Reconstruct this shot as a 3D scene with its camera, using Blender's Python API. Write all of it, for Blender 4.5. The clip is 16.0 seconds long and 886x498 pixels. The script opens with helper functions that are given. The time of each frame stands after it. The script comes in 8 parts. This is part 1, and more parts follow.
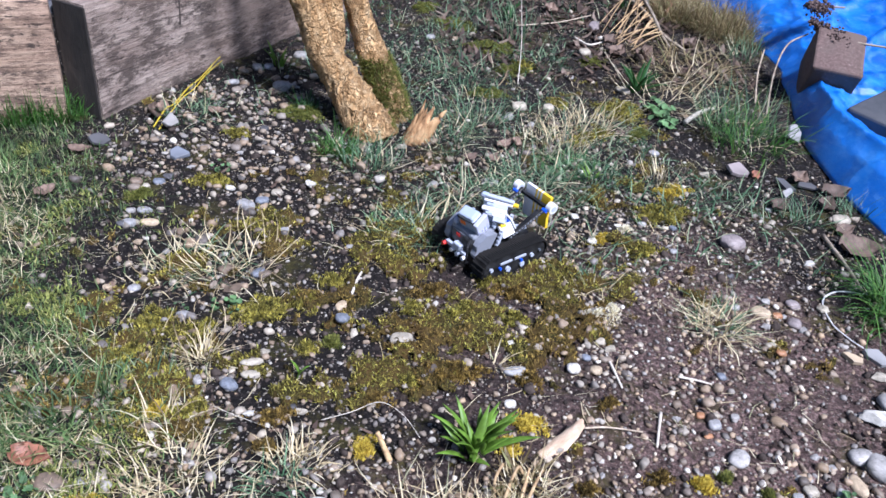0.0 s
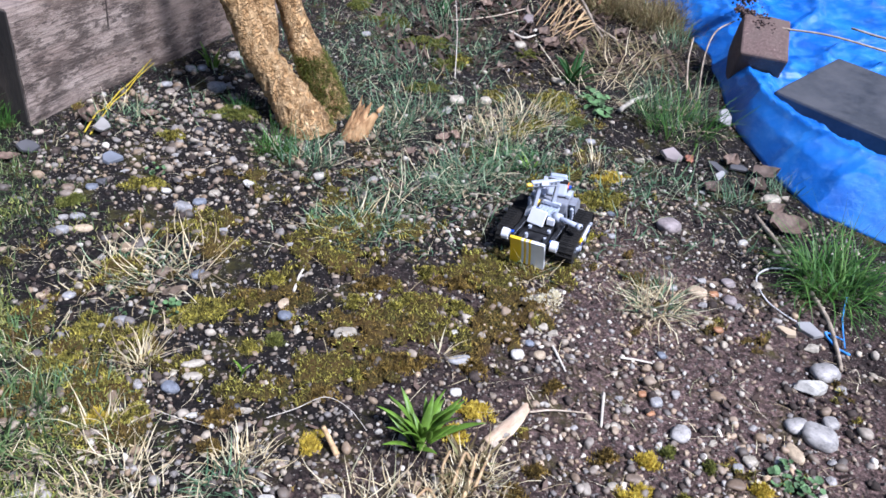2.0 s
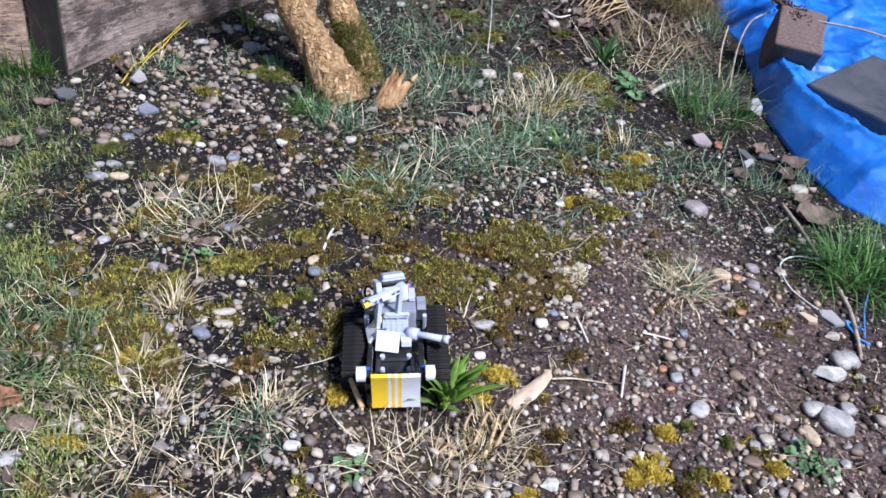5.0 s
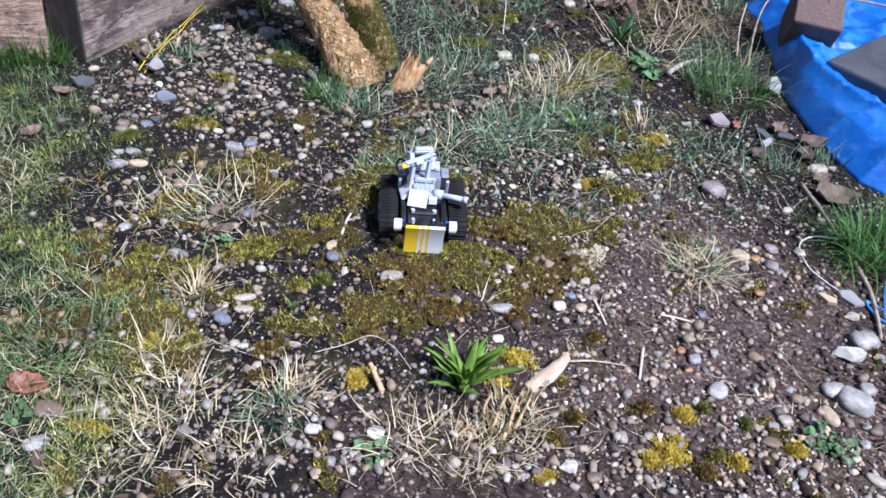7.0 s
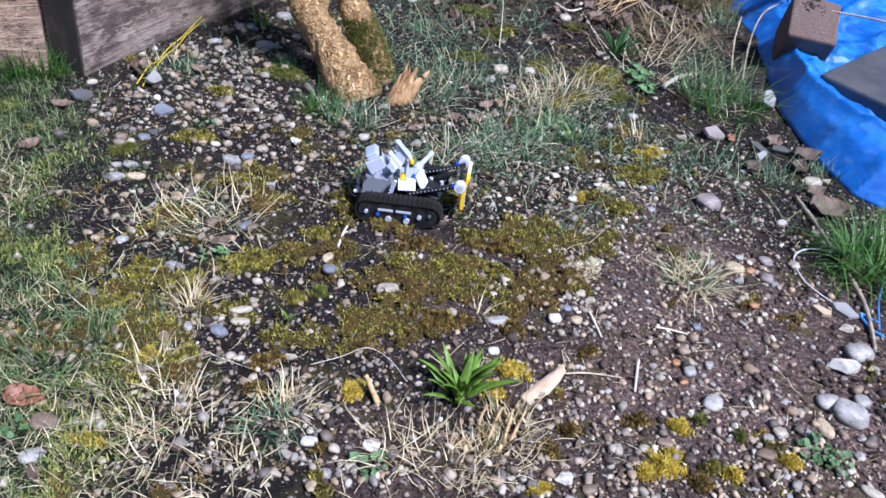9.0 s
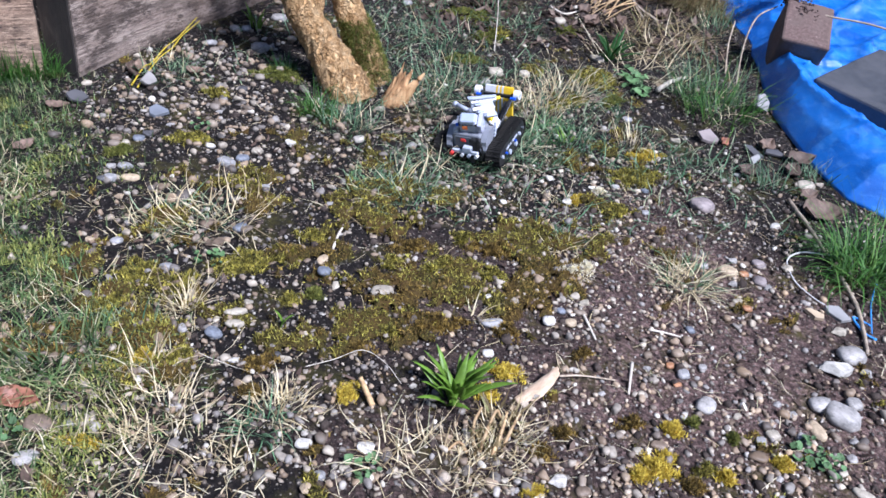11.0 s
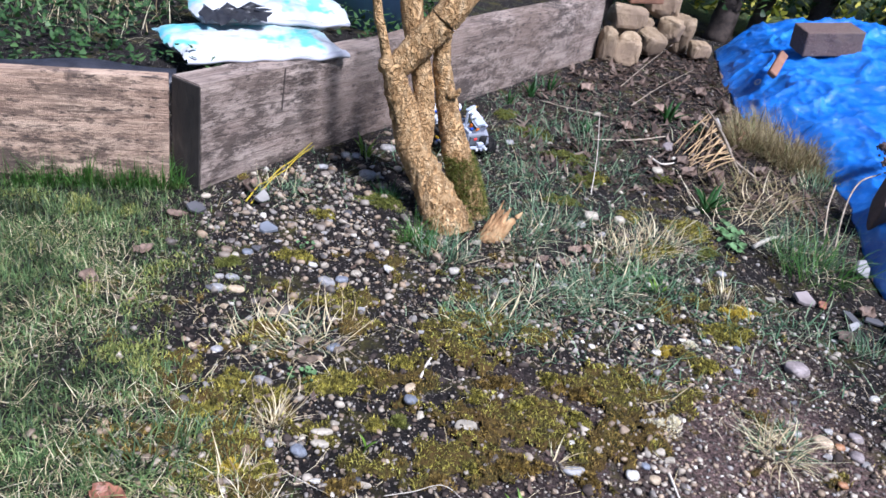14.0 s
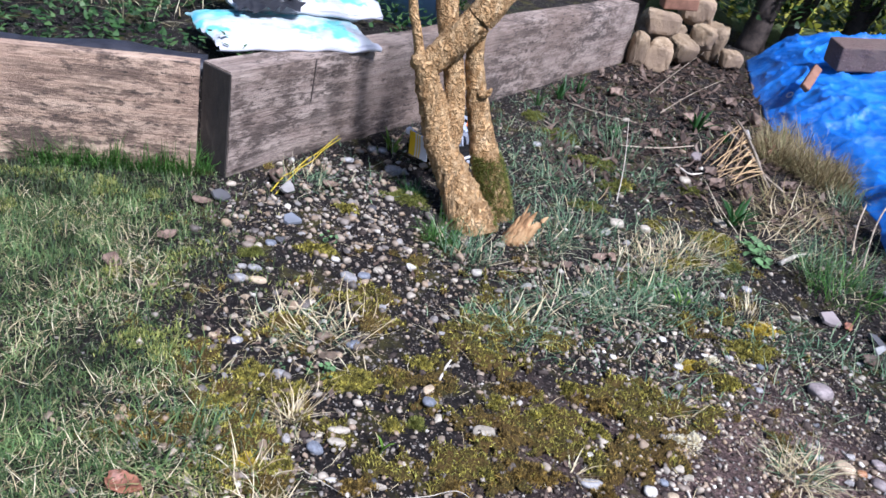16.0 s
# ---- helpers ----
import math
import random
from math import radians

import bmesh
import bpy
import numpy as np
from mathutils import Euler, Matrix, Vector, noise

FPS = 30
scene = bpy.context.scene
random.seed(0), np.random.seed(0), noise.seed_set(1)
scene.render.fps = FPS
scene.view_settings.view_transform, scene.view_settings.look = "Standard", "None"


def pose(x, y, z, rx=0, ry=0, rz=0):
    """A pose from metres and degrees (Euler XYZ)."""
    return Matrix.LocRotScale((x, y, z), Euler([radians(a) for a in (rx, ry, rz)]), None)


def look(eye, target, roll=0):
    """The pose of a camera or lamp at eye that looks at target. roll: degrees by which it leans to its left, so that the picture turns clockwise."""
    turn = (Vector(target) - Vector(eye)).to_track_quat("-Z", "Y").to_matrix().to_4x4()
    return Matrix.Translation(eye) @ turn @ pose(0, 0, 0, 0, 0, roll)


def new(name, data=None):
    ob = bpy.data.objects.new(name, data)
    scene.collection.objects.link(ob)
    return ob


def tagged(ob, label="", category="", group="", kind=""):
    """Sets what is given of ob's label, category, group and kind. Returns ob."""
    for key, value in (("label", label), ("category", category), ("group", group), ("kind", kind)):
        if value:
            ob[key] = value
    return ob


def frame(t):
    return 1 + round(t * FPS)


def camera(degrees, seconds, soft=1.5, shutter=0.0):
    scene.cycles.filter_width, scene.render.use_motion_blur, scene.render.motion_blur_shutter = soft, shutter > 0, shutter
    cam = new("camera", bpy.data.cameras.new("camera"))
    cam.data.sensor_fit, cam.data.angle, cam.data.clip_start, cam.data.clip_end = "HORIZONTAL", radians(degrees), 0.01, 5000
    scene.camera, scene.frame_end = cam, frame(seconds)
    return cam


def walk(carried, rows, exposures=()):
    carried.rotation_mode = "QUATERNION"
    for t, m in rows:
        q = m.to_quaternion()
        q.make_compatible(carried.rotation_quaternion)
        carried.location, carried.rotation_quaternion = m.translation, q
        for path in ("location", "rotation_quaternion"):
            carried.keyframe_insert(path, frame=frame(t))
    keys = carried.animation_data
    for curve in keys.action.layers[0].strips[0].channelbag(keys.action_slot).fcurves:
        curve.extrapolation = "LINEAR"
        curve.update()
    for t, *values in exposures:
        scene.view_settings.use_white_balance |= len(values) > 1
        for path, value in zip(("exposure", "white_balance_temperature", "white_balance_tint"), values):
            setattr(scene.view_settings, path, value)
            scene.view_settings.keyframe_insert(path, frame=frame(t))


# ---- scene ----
cam = camera(56.3, 16.0, soft=1.62)
PATH = [
    (0, (0.001, -0.001, 1.053), (0.105, 1.65, -0.072), 5.9),
    (0.5, (0.017, -0.005, 1.051), (0.196, 1.64, -0.073), 5.5),
    (1, (0.018, -0.009, 1.052), (0.232, 1.632, -0.071), 5.1),
    (1.5, (0.022, -0.011, 1.053), (0.242, 1.632, -0.065), 5.1),
    (2, (0.02, -0.015, 1.044), (0.244, 1.63, -0.07), 5.8),
    (2.5, (0.009, -0.025, 1.046), (0.241, 1.625, -0.06), 6.6),
    (3, (0.002, -0.029, 1.042), (0.238, 1.624, -0.059), 6.8),
    (3.5, (-0.003, -0.033, 1.043), (0.231, 1.623, -0.053), 7.1),
    (4, (-0.006, -0.039, 1.039), (0.221, 1.62, -0.054), 7.5),
    (4.5, (-0.014, -0.046, 1.029), (0.213, 1.604, -0.078), 7.6),
    (5, (-0.019, -0.049, 1.022), (0.183, 1.575, -0.128), 8.8),
    (5.2, (-0.022, -0.049, 1.03), (0.176, 1.57, -0.128), 8.9),
    (7.5, (-0.022, -0.051, 1.03), (0.141, 1.546, -0.163), 7.4),
    (8, (-0.02, -0.05, 1.032), (0.154, 1.552, -0.152), 7.7),
    (8.5, (-0.02, -0.055, 1.034), (0.155, 1.558, -0.135), 7.6),
    (9, (-0.019, -0.056, 1.035), (0.15, 1.559, -0.132), 7.6),
    (9.5, (-0.018, -0.058, 1.036), (0.154, 1.558, -0.129), 7.7),
    (12, (-0.022, -0.056, 1.042), (0.163, 1.564, -0.116), 8.1),
    (12.5, (-0.023, -0.051, 1.059), (0.143, 1.611, -0.04), 7.5),
    (13, (-0.041, -0.059, 1.072), (0.073, 1.671, 0.075), 9.0),
    (13.5, (-0.053, -0.068, 1.076), (-0.035, 1.699, 0.138), 9.1),
    (14, (-0.057, -0.073, 1.072), (-0.096, 1.695, 0.137), 9.4),
    (14.5, (-0.059, -0.068, 1.068), (-0.099, 1.69, 0.116), 9.8),
    (15, (-0.064, -0.067, 1.067), (-0.096, 1.693, 0.118), 10.1),
    (15.5, (-0.064, -0.073, 1.062), (-0.116, 1.684, 0.108), 10.9),
    (16, (-0.085, -0.053, 1.072), (-0.155, 1.704, 0.121), 11.9),
]
walk(cam, [(t, look(eye, target, roll)) for t, eye, target, roll in PATH],
     exposures=((0.0, 0.70, 5380, 18), (1.0, 0.65, 5450, 18), (3.5, 0.74, 5450, 18), (4.1, 0.55, 5450, 18), (5.2, 0.58, 5450, 18), (7.3, 0.62, 5340, 18), (9.7, 0.62, 5340, 18), (12.0, 0.70, 5450, 18), (16.0, 0.72, 5450, 18)))


# ---------------------------------------------------------------- light
SUN_FROM = Vector((0.40, -0.43, 0.81)).normalized()
world = bpy.data.worlds.new("sky")
scene.world = world
world.use_nodes = True
wn = world.node_tree.nodes
sky = wn.new("ShaderNodeTexSky")
sky.sky_type, sky.sun_disc = "NISHITA", False
sky.sun_elevation = math.asin(SUN_FROM.z)
sky.sun_rotation = math.atan2(SUN_FROM.x, SUN_FROM.y)
wn["Background"].inputs["Strength"].default_value = 0.062
world.node_tree.links.new(sky.outputs[0], wn["Background"].inputs["Color"])
sun_data = bpy.data.lights.new("sun", "SUN")
sun_data.energy, sun_data.angle, sun_data.color = 5.2, radians(9), (1.0, 0.965, 0.925)
sun = new("sun", sun_data)
sun.matrix_world = look(SUN_FROM * 30, (0, 0, 0))

# ---------------------------------------------------------------- materials


def nodes_of(name):
    m = bpy.data.materials.new(name)
    m.use_nodes = True
    return m, m.node_tree.nodes, m.node_tree.links, m.node_tree.nodes["Principled BSDF"]


def noise_node(n, l, scale, detail=4.0, rough=0.6, stretch=None):
    co = n.new("ShaderNodeTexCoord")
    tx = n.new("ShaderNodeTexNoise")
    tx.inputs["Scale"].default_value, tx.inputs["Detail"].default_value, tx.inputs["Roughness"].default_value = scale, detail, rough
    if stretch:
        mp = n.new("ShaderNodeMapping")
        mp.inputs["Scale"].default_value = stretch
        l.new(co.outputs["Object"], mp.inputs["Vector"])
        l.new(mp.outputs["Vector"], tx.inputs["Vector"])
    else:
        l.new(co.outputs["Object"], tx.inputs["Vector"])
    return tx.outputs["Fac"]


def ramp(n, l, fac, stops, hard=False):
    r = n.new("ShaderNodeValToRGB")
    r.color_ramp.interpolation = "CONSTANT" if hard else "LINEAR"
    while len(r.color_ramp.elements) < len(stops):
        r.color_ramp.elements.new(0.5)
    for e, (p, c) in zip(r.color_ramp.elements, stops):
        e.position, e.color = p, (*c, 1) if len(c) == 3 else c
    l.new(fac, r.inputs["Fac"])
    return r.outputs["Color"]


def mixed(n, l, a, b, fac, mode="MIX"):
    x = n.new("ShaderNodeMix")
    x.data_type, x.blend_type = "RGBA", mode
    for socket, v in ((x.inputs[6], a), (x.inputs[7], b), (x.inputs[0], fac)):
        if isinstance(v, (int, float)):
            socket.default_value = v
        elif isinstance(v, tuple):
            socket.default_value = (*v, 1)
        else:
            l.new(v, socket)
    return x.outputs[2]


def grey(v):
    return (v, v, v)


def bump_into(n, l, bsdf, fac, strength, dist=0.01):
    b = n.new("ShaderNodeBump")
    b.inputs["Strength"].default_value, b.inputs["Distance"].default_value = strength, dist
    l.new(fac, b.inputs["Height"])
    l.new(b.outputs["Normal"], bsdf.inputs["Normal"])


def surface(name, stops, scale=20, rough=0.8, bump=0.3, fine=120, dist=0.004, stretch=None, vary="", amount=0.35, spec=0.5, stain=None, stain_scale=3, metal=0.0):
    """A rough natural surface: colour ramp over a noise, stains at a larger scale, fine relief, and a change of tone from piece to piece."""
    m, n, l, bsdf = nodes_of(name)
    col = ramp(n, l, noise_node(n, l, scale, 6, 0.65, stretch), stops)
    if stain:
        f = ramp(n, l, noise_node(n, l, stain_scale, 5, 0.7), [(0.42, grey(0)), (0.62, grey(1))])
        col = mixed(n, l, col, stain, f)
    if vary:
        if vary == "island":
            out = n.new("ShaderNodeNewGeometry").outputs["Random Per Island"]
        else:
            out = n.new("ShaderNodeObjectInfo").outputs["Random"]
        tone = ramp(n, l, out, [(0.0, grey(1 - amount)), (1.0, grey(1 + amount))])
        col = mixed(n, l, col, tone, 1.0, "MULTIPLY")
    l.new(col, bsdf.inputs["Base Color"])
    bsdf.inputs["Roughness"].default_value = rough
    bsdf.inputs["Specular IOR Level"].default_value = spec
    bsdf.inputs["Metallic"].default_value = metal
    if bump:
        bump_into(n, l, bsdf, noise_node(n, l, fine, 5, 0.7, stretch), bump, dist)
    return m


def blade_material(name, stops, rough=0.55, mottle=(0.8, 1.12), grain=90):
    """Grass and leaves: each blade has its own tone; thin enough to let some light through."""
    m, n, l, bsdf = nodes_of(name)
    rnd = n.new("ShaderNodeNewGeometry").outputs["Random Per Island"]
    col = ramp(n, l, rnd, stops)
    spots = ramp(n, l, noise_node(n, l, grain, 3), [(0.36, grey(mottle[0])), (0.66, grey(mottle[1]))])
    col = mixed(n, l, col, spots, 1.0, "MULTIPLY")
    l.new(col, bsdf.inputs["Base Color"])
    bsdf.inputs["Roughness"].default_value = rough
    bsdf.inputs["Specular IOR Level"].default_value = 0.35
    tr = n.new("ShaderNodeBsdfTranslucent")
    l.new(col, tr.inputs["Color"])
    mx = n.new("ShaderNodeMixShader")
    mx.inputs[0].default_value = 0.3
    l.new(bsdf.outputs[0], mx.inputs[1])
    l.new(tr.outputs[0], mx.inputs[2])
    l.new(mx.outputs[0], n["Material Output"].inputs["Surface"])
    return m


def pebble_material(name, stops, vary):
    m, n, l, bsdf = nodes_of(name)
    if vary == "island":
        out = n.new("ShaderNodeNewGeometry").outputs["Random Per Island"]
    else:
        out = n.new("ShaderNodeObjectInfo").outputs["Random"]
    col = ramp(n, l, out, stops)
    mott = ramp(n, l, noise_node(n, l, 140, 6, 0.7), [(0.3, grey(0.72)), (0.55, grey(1.0)), (0.75, grey(1.18))])
    col = mixed(n, l, col, mott, 1.0, "MULTIPLY")
    dirt = ramp(n, l, noise_node(n, l, 45, 4), [(0.5, grey(0)), (0.75, grey(0.6))])
    col = mixed(n, l, col, (0.09, 0.07, 0.05), dirt)
    l.new(col, bsdf.inputs["Base Color"])
    bsdf.inputs["Roughness"].default_value = 0.6
    bump_into(n, l, bsdf, noise_node(n, l, 300, 4), 0.25, 0.002)
    return m


def soil_material():
    m, n, l, bsdf = nodes_of("soil")
    fine = noise_node(n, l, 95, 8, 0.75)
    col = ramp(n, l, fine, [(0.38, (0.005, 0.0038, 0.0035)), (0.52, (0.019, 0.0145, 0.013)), (0.66, (0.056, 0.044, 0.039)), (0.8, (0.14, 0.115, 0.10))])
    pos = n.new("ShaderNodeTexCoord")
    far = n.new("ShaderNodeVectorMath")
    far.operation = "DISTANCE"
    l.new(pos.outputs["Object"], far.inputs[0])
    far.inputs[1].default_value = (0.72, 0.90, 0.0)
    # dry, paler soil around the front right; its sunlight is painted in as well
    dry = n.new("ShaderNodeMath")
    dry.operation = "MULTIPLY_ADD"
    dry.inputs[1].default_value = -0.44
    l.new(far.outputs["Value"], dry.inputs[0])
    l.new(noise_node(n, l, 2.2, 5, 0.6), dry.inputs[2])
    pale = ramp(n, l, dry.outputs[0], [(0.12, grey(0)), (0.40, grey(1))])
    col = mixed(n, l, col, mixed(n, l, col, (10.0, 8.5, 8.2), 1.0, "MULTIPLY"), pale)
    grit = n.new("ShaderNodeTexVoronoi")
    co = n.new("ShaderNodeTexCoord")
    grit.inputs["Scale"].default_value = 170
    l.new(co.outputs["Object"], grit.inputs["Vector"])
    spot = ramp(n, l, grit.outputs["Distance"], [(0.2, grey(1)), (0.34, grey(0))])
    pick = ramp(n, l, grit.outputs["Color"], [(0.6, grey(0)), (0.66, grey(1))])
    col = mixed(n, l, col, (0.36, 0.32, 0.27), mixed(n, l, spot, pick, 1.0, "MULTIPLY"))
    moss = ramp(n, l, noise_node(n, l, 7, 7, 0.75), [(0.52, grey(0)), (0.64, grey(0.7))])
    green = ramp(n, l, noise_node(n, l, 60, 5), [(0.3, (0.05, 0.05, 0.012)), (0.6, (0.14, 0.12, 0.025)), (0.8, (0.22, 0.17, 0.035))])
    col = mixed(n, l, col, green, moss)
    out = n.new("ShaderNodeVectorMath")
    out.operation = "DISTANCE"
    l.new(pos.outputs["Object"], out.inputs[0])
    out.inputs[1].default_value = (0.3, 2.6, 0.0)
    edge = n.new("ShaderNodeMath")
    edge.operation = "MULTIPLY_ADD"
    edge.inputs[1].default_value = 0.12
    l.new(out.outputs["Value"], edge.inputs[0])
    l.new(noise_node(n, l, 1.3, 5, 0.6), edge.inputs[2])
    turf = ramp(n, l, noise_node(n, l, 38, 8, 0.75), [(0.3, (0.025, 0.04, 0.012)), (0.5, (0.085, 0.115, 0.04)), (0.7, (0.16, 0.185, 0.07))])
    col = mixed(n, l, col, turf, ramp(n, l, edge.outputs[0], [(0.84, grey(0)), (0.90, grey(1))]))
    l.new(col, bsdf.inputs["Base Color"])
    bsdf.inputs["Roughness"].default_value = 0.9
    bsdf.inputs["Specular IOR Level"].default_value = 0.25
    bump_into(n, l, bsdf, noise_node(n, l, 110, 9, 0.85), 1.0, 0.02)
    return m


def wood_material(name, pale, mid, dark, rot):
    """Weathered sawn timber: grain along the local x axis, dark mould blotches, worn pale streaks."""
    m, n, l, bsdf = nodes_of(name)
    grain = noise_node(n, l, 5, 9, 0.75, (0.5, 5, 8))
    col = ramp(n, l, grain, [(0.24, dark), (0.40, mid), (0.58, pale), (0.75, mid)])
    blot = ramp(n, l, noise_node(n, l, 11, 9, 0.85, (0.55, 1, 1.7)), [(0.46, grey(0)), (0.53, grey(0.92))])
    zone = ramp(n, l, noise_node(n, l, 2.6, 4, 0.6, (0.8, 1, 1.6)), [(0.36, grey(0.15)), (0.5, grey(1))])
    col = mixed(n, l, col, dark, mixed(n, l, blot, zone, 1.0, "MULTIPLY"))
    patch = ramp(n, l, noise_node(n, l, 1.7, 4), [(0.4, grey(0)), (0.65, grey(0.7))])
    col = mixed(n, l, col, rot, patch)
    speck = ramp(n, l, noise_node(n, l, 46, 5, 0.75, (0.45, 1, 1.5)), [(0.555, grey(0)), (0.60, grey(0.85))])
    col = mixed(n, l, col, dark, mixed(n, l, speck, zone, 1.0, "MULTIPLY"))
    lines = ramp(n, l, noise_node(n, l, 30, 6, 0.75, (0.22, 4, 7)), [(0.34, grey(0.42)), (0.46, grey(1.0)), (0.62, grey(1.1)), (0.75, grey(1.3))])
    col = mixed(n, l, col, lines, 1.0, "MULTIPLY")
    l.new(col, bsdf.inputs["Base Color"])
    bsdf.inputs["Roughness"].default_value = 0.85
    bsdf.inputs["Specular IOR Level"].default_value = 0.3
    bump_into(n, l, bsdf, noise_node(n, l, 24, 8, 0.75, (0.3, 4, 7)), 0.7, 0.012)
    return m


def bark_material():
    """Corky tan bark, split into small plates by dark furrows that run along the stem."""
    m, n, l, bsdf = nodes_of("bark")
    co = n.new("ShaderNodeTexCoord")
    warp = n.new("ShaderNodeTexNoise")
    warp.inputs["Scale"].default_value, warp.inputs["Detail"].default_value = 30, 5
    l.new(co.outputs["Object"], warp.inputs["Vector"])
    mp = n.new("ShaderNodeMapping")
    mp.inputs["Scale"].default_value = (1, 1, 0.2)
    add = n.new("ShaderNodeMix")
    add.data_type, add.blend_type = "RGBA", "LINEAR_LIGHT"
    add.inputs[0].default_value = 0.055
    l.new(co.outputs["Object"], add.inputs[6])
    l.new(warp.outputs["Color"], add.inputs[7])
    l.new(add.outputs[2], mp.inputs["Vector"])
    vor = n.new("ShaderNodeTexVoronoi")
    vor.feature = "DISTANCE_TO_EDGE"
    vor.inputs["Scale"].default_value = 52
    l.new(mp.outputs["Vector"], vor.inputs["Vector"])
    v = noise_node(n, l, 40, 8, 0.7, (1.3, 1.3, 0.5))
    col = ramp(n, l, v, [(0.3, (0.22, 0.12, 0.045)), (0.44, (0.47, 0.28, 0.12)), (0.58, (0.66, 0.44, 0.22)), (0.76, (0.76, 0.58, 0.36))])
    crack = ramp(n, l, vor.outputs["Distance"], [(0.0, grey(0.8)), (0.05, grey(0.35)), (0.12, grey(0))])
    where = ramp(n, l, noise_node(n, l, 14, 5), [(0.42, grey(0.05)), (0.64, grey(0.9))])
    col = mixed(n, l, col, (0.085, 0.045, 0.02), mixed(n, l, crack, where, 1.0, "MULTIPLY"))
    l.new(col, bsdf.inputs["Base Color"])
    bsdf.inputs["Roughness"].default_value = 0.9
    bsdf.inputs["Specular IOR Level"].default_value = 0.2
    hgt = n.new("ShaderNodeMath")
    hgt.operation = "MULTIPLY_ADD"
    hgt.inputs[1].default_value = 0.5
    l.new(v, hgt.inputs[0])
    sm = n.new("ShaderNodeMapRange")
    sm.inputs[2].default_value = 0.3
    l.new(vor.outputs["Distance"], sm.inputs[0])
    l.new(sm.outputs[0], hgt.inputs[2])
    bump_into(n, l, bsdf, hgt.outputs[0], 1.0, 0.012)
    return m


def tarp_material():
    m, n, l, bsdf = nodes_of("tarpaulin")
    col = ramp(n, l, noise_node(n, l, 5, 6, 0.6), [(0.3, (0.006, 0.075, 0.34)), (0.5, (0.010, 0.125, 0.50)), (0.75, (0.035, 0.23, 0.66))])
    worn = ramp(n, l, noise_node(n, l, 14, 8, 0.75, (1, 1, 3)), [(0.50, grey(0.02)), (0.74, grey(0.4))])
    col = mixed(n, l, col, (0.22, 0.48, 0.84), worn)
    l.new(col, bsdf.inputs["Base Color"])
    bsdf.inputs["Roughness"].default_value = 0.40
    weave = n.new("ShaderNodeTexBrick")
    co = n.new("ShaderNodeTexCoord")
    l.new(co.outputs["Object"], weave.inputs["Vector"])
    weave.inputs["Scale"].default_value = 110
    mul = n.new("ShaderNodeMath")
    mul.operation = "MULTIPLY_ADD"
    mul.inputs[1].default_value = 0.12
    l.new(weave.outputs["Fac"], mul.inputs[0])
    l.new(noise_node(n, l, 22, 6, 0.65), mul.inputs[2])
    bump_into(n, l, bsdf, mul.outputs[0], 0.4, 0.012)
    return m


def plastic(name, c, rough=0.32):
    m, n, l, bsdf = nodes_of(name)
    dust = ramp(n, l, noise_node(n, l, 60, 5), [(0.35, c), (0.8, tuple(min(1, v * 0.86 + 0.03) for v in c))])
    l.new(dust, bsdf.inputs["Base Color"])
    ro = ramp(n, l, noise_node(n, l, 120, 4), [(0.3, grey(rough)), (0.7, grey(rough + 0.15))])
    l.new(ro, bsdf.inputs["Roughness"])
    return m


PEBBLES = [(0.0, (0.43, 0.36, 0.265)), (0.14, (0.21, 0.19, 0.17)), (0.28, (0.34, 0.24, 0.145)), (0.42, (0.09, 0.08, 0.072)), (0.54, (0.53, 0.455, 0.35)),
           (0.62, (0.18, 0.125, 0.08)), (0.74, (0.39, 0.29, 0.19)), (0.84, (0.11, 0.09, 0.075)), (0.93, (0.27, 0.245, 0.22)), (1.0, (0.64, 0.585, 0.49))]
M = {}
M["soil"] = soil_material()
M["gravel"] = pebble_material("gravel", [(p, tuple(v * 0.88 for v in c)) for p, c in PEBBLES], "island")
M["grit"] = pebble_material("grit", [(p, tuple(v * 0.66 for v in c)) for p, c in PEBBLES], "island")
M["clod"] = surface("clods", [(0.3, (0.022, 0.016, 0.013)), (0.7, (0.085, 0.066, 0.055))], 90, 0.95, 0.6, vary="island", spec=0.2)
for key, c in (("white", (0.64, 0.60, 0.52)), ("pale", (0.44, 0.385, 0.295)), ("tan", (0.48, 0.37, 0.24)), ("grey", (0.33, 0.32, 0.31)), ("light", (0.37, 0.345, 0.315)),
               ("blue", (0.20, 0.215, 0.245)), ("brown", (0.20, 0.145, 0.10)), ("dark", (0.085, 0.082, 0.085)), ("rust", (0.42, 0.20, 0.09)), ("pink", (0.30, 0.25, 0.235))):
    M["stone_" + key] = surface("stone " + key, [(0.25, tuple(v * 0.62 for v in c)), (0.5, c), (0.75, tuple(min(0.85, v * 1.2) for v in c))], 3.5, 0.6, 0.25, 9, 0.002,
                                vary="object", amount=0.16, stain=tuple(v * 0.45 for v in c), stain_scale=2.2)
M["lawn"] = blade_material("lawn blades", [(0.0, (0.024, 0.048, 0.016)), (0.4, (0.075, 0.135, 0.045)), (0.8, (0.17, 0.245, 0.085)), (0.92, (0.29, 0.30, 0.13)), (1.0, (0.46, 0.41, 0.25))], 0.55, (0.4, 1.5), 7)
M["bluegrass"] = blade_material("blue-green blades", [(0.0, (0.025, 0.06, 0.028)), (0.35, (0.075, 0.155, 0.078)), (0.7, (0.17, 0.29, 0.155)), (0.88, (0.30, 0.38, 0.22)), (1.0, (0.52, 0.46, 0.30))])
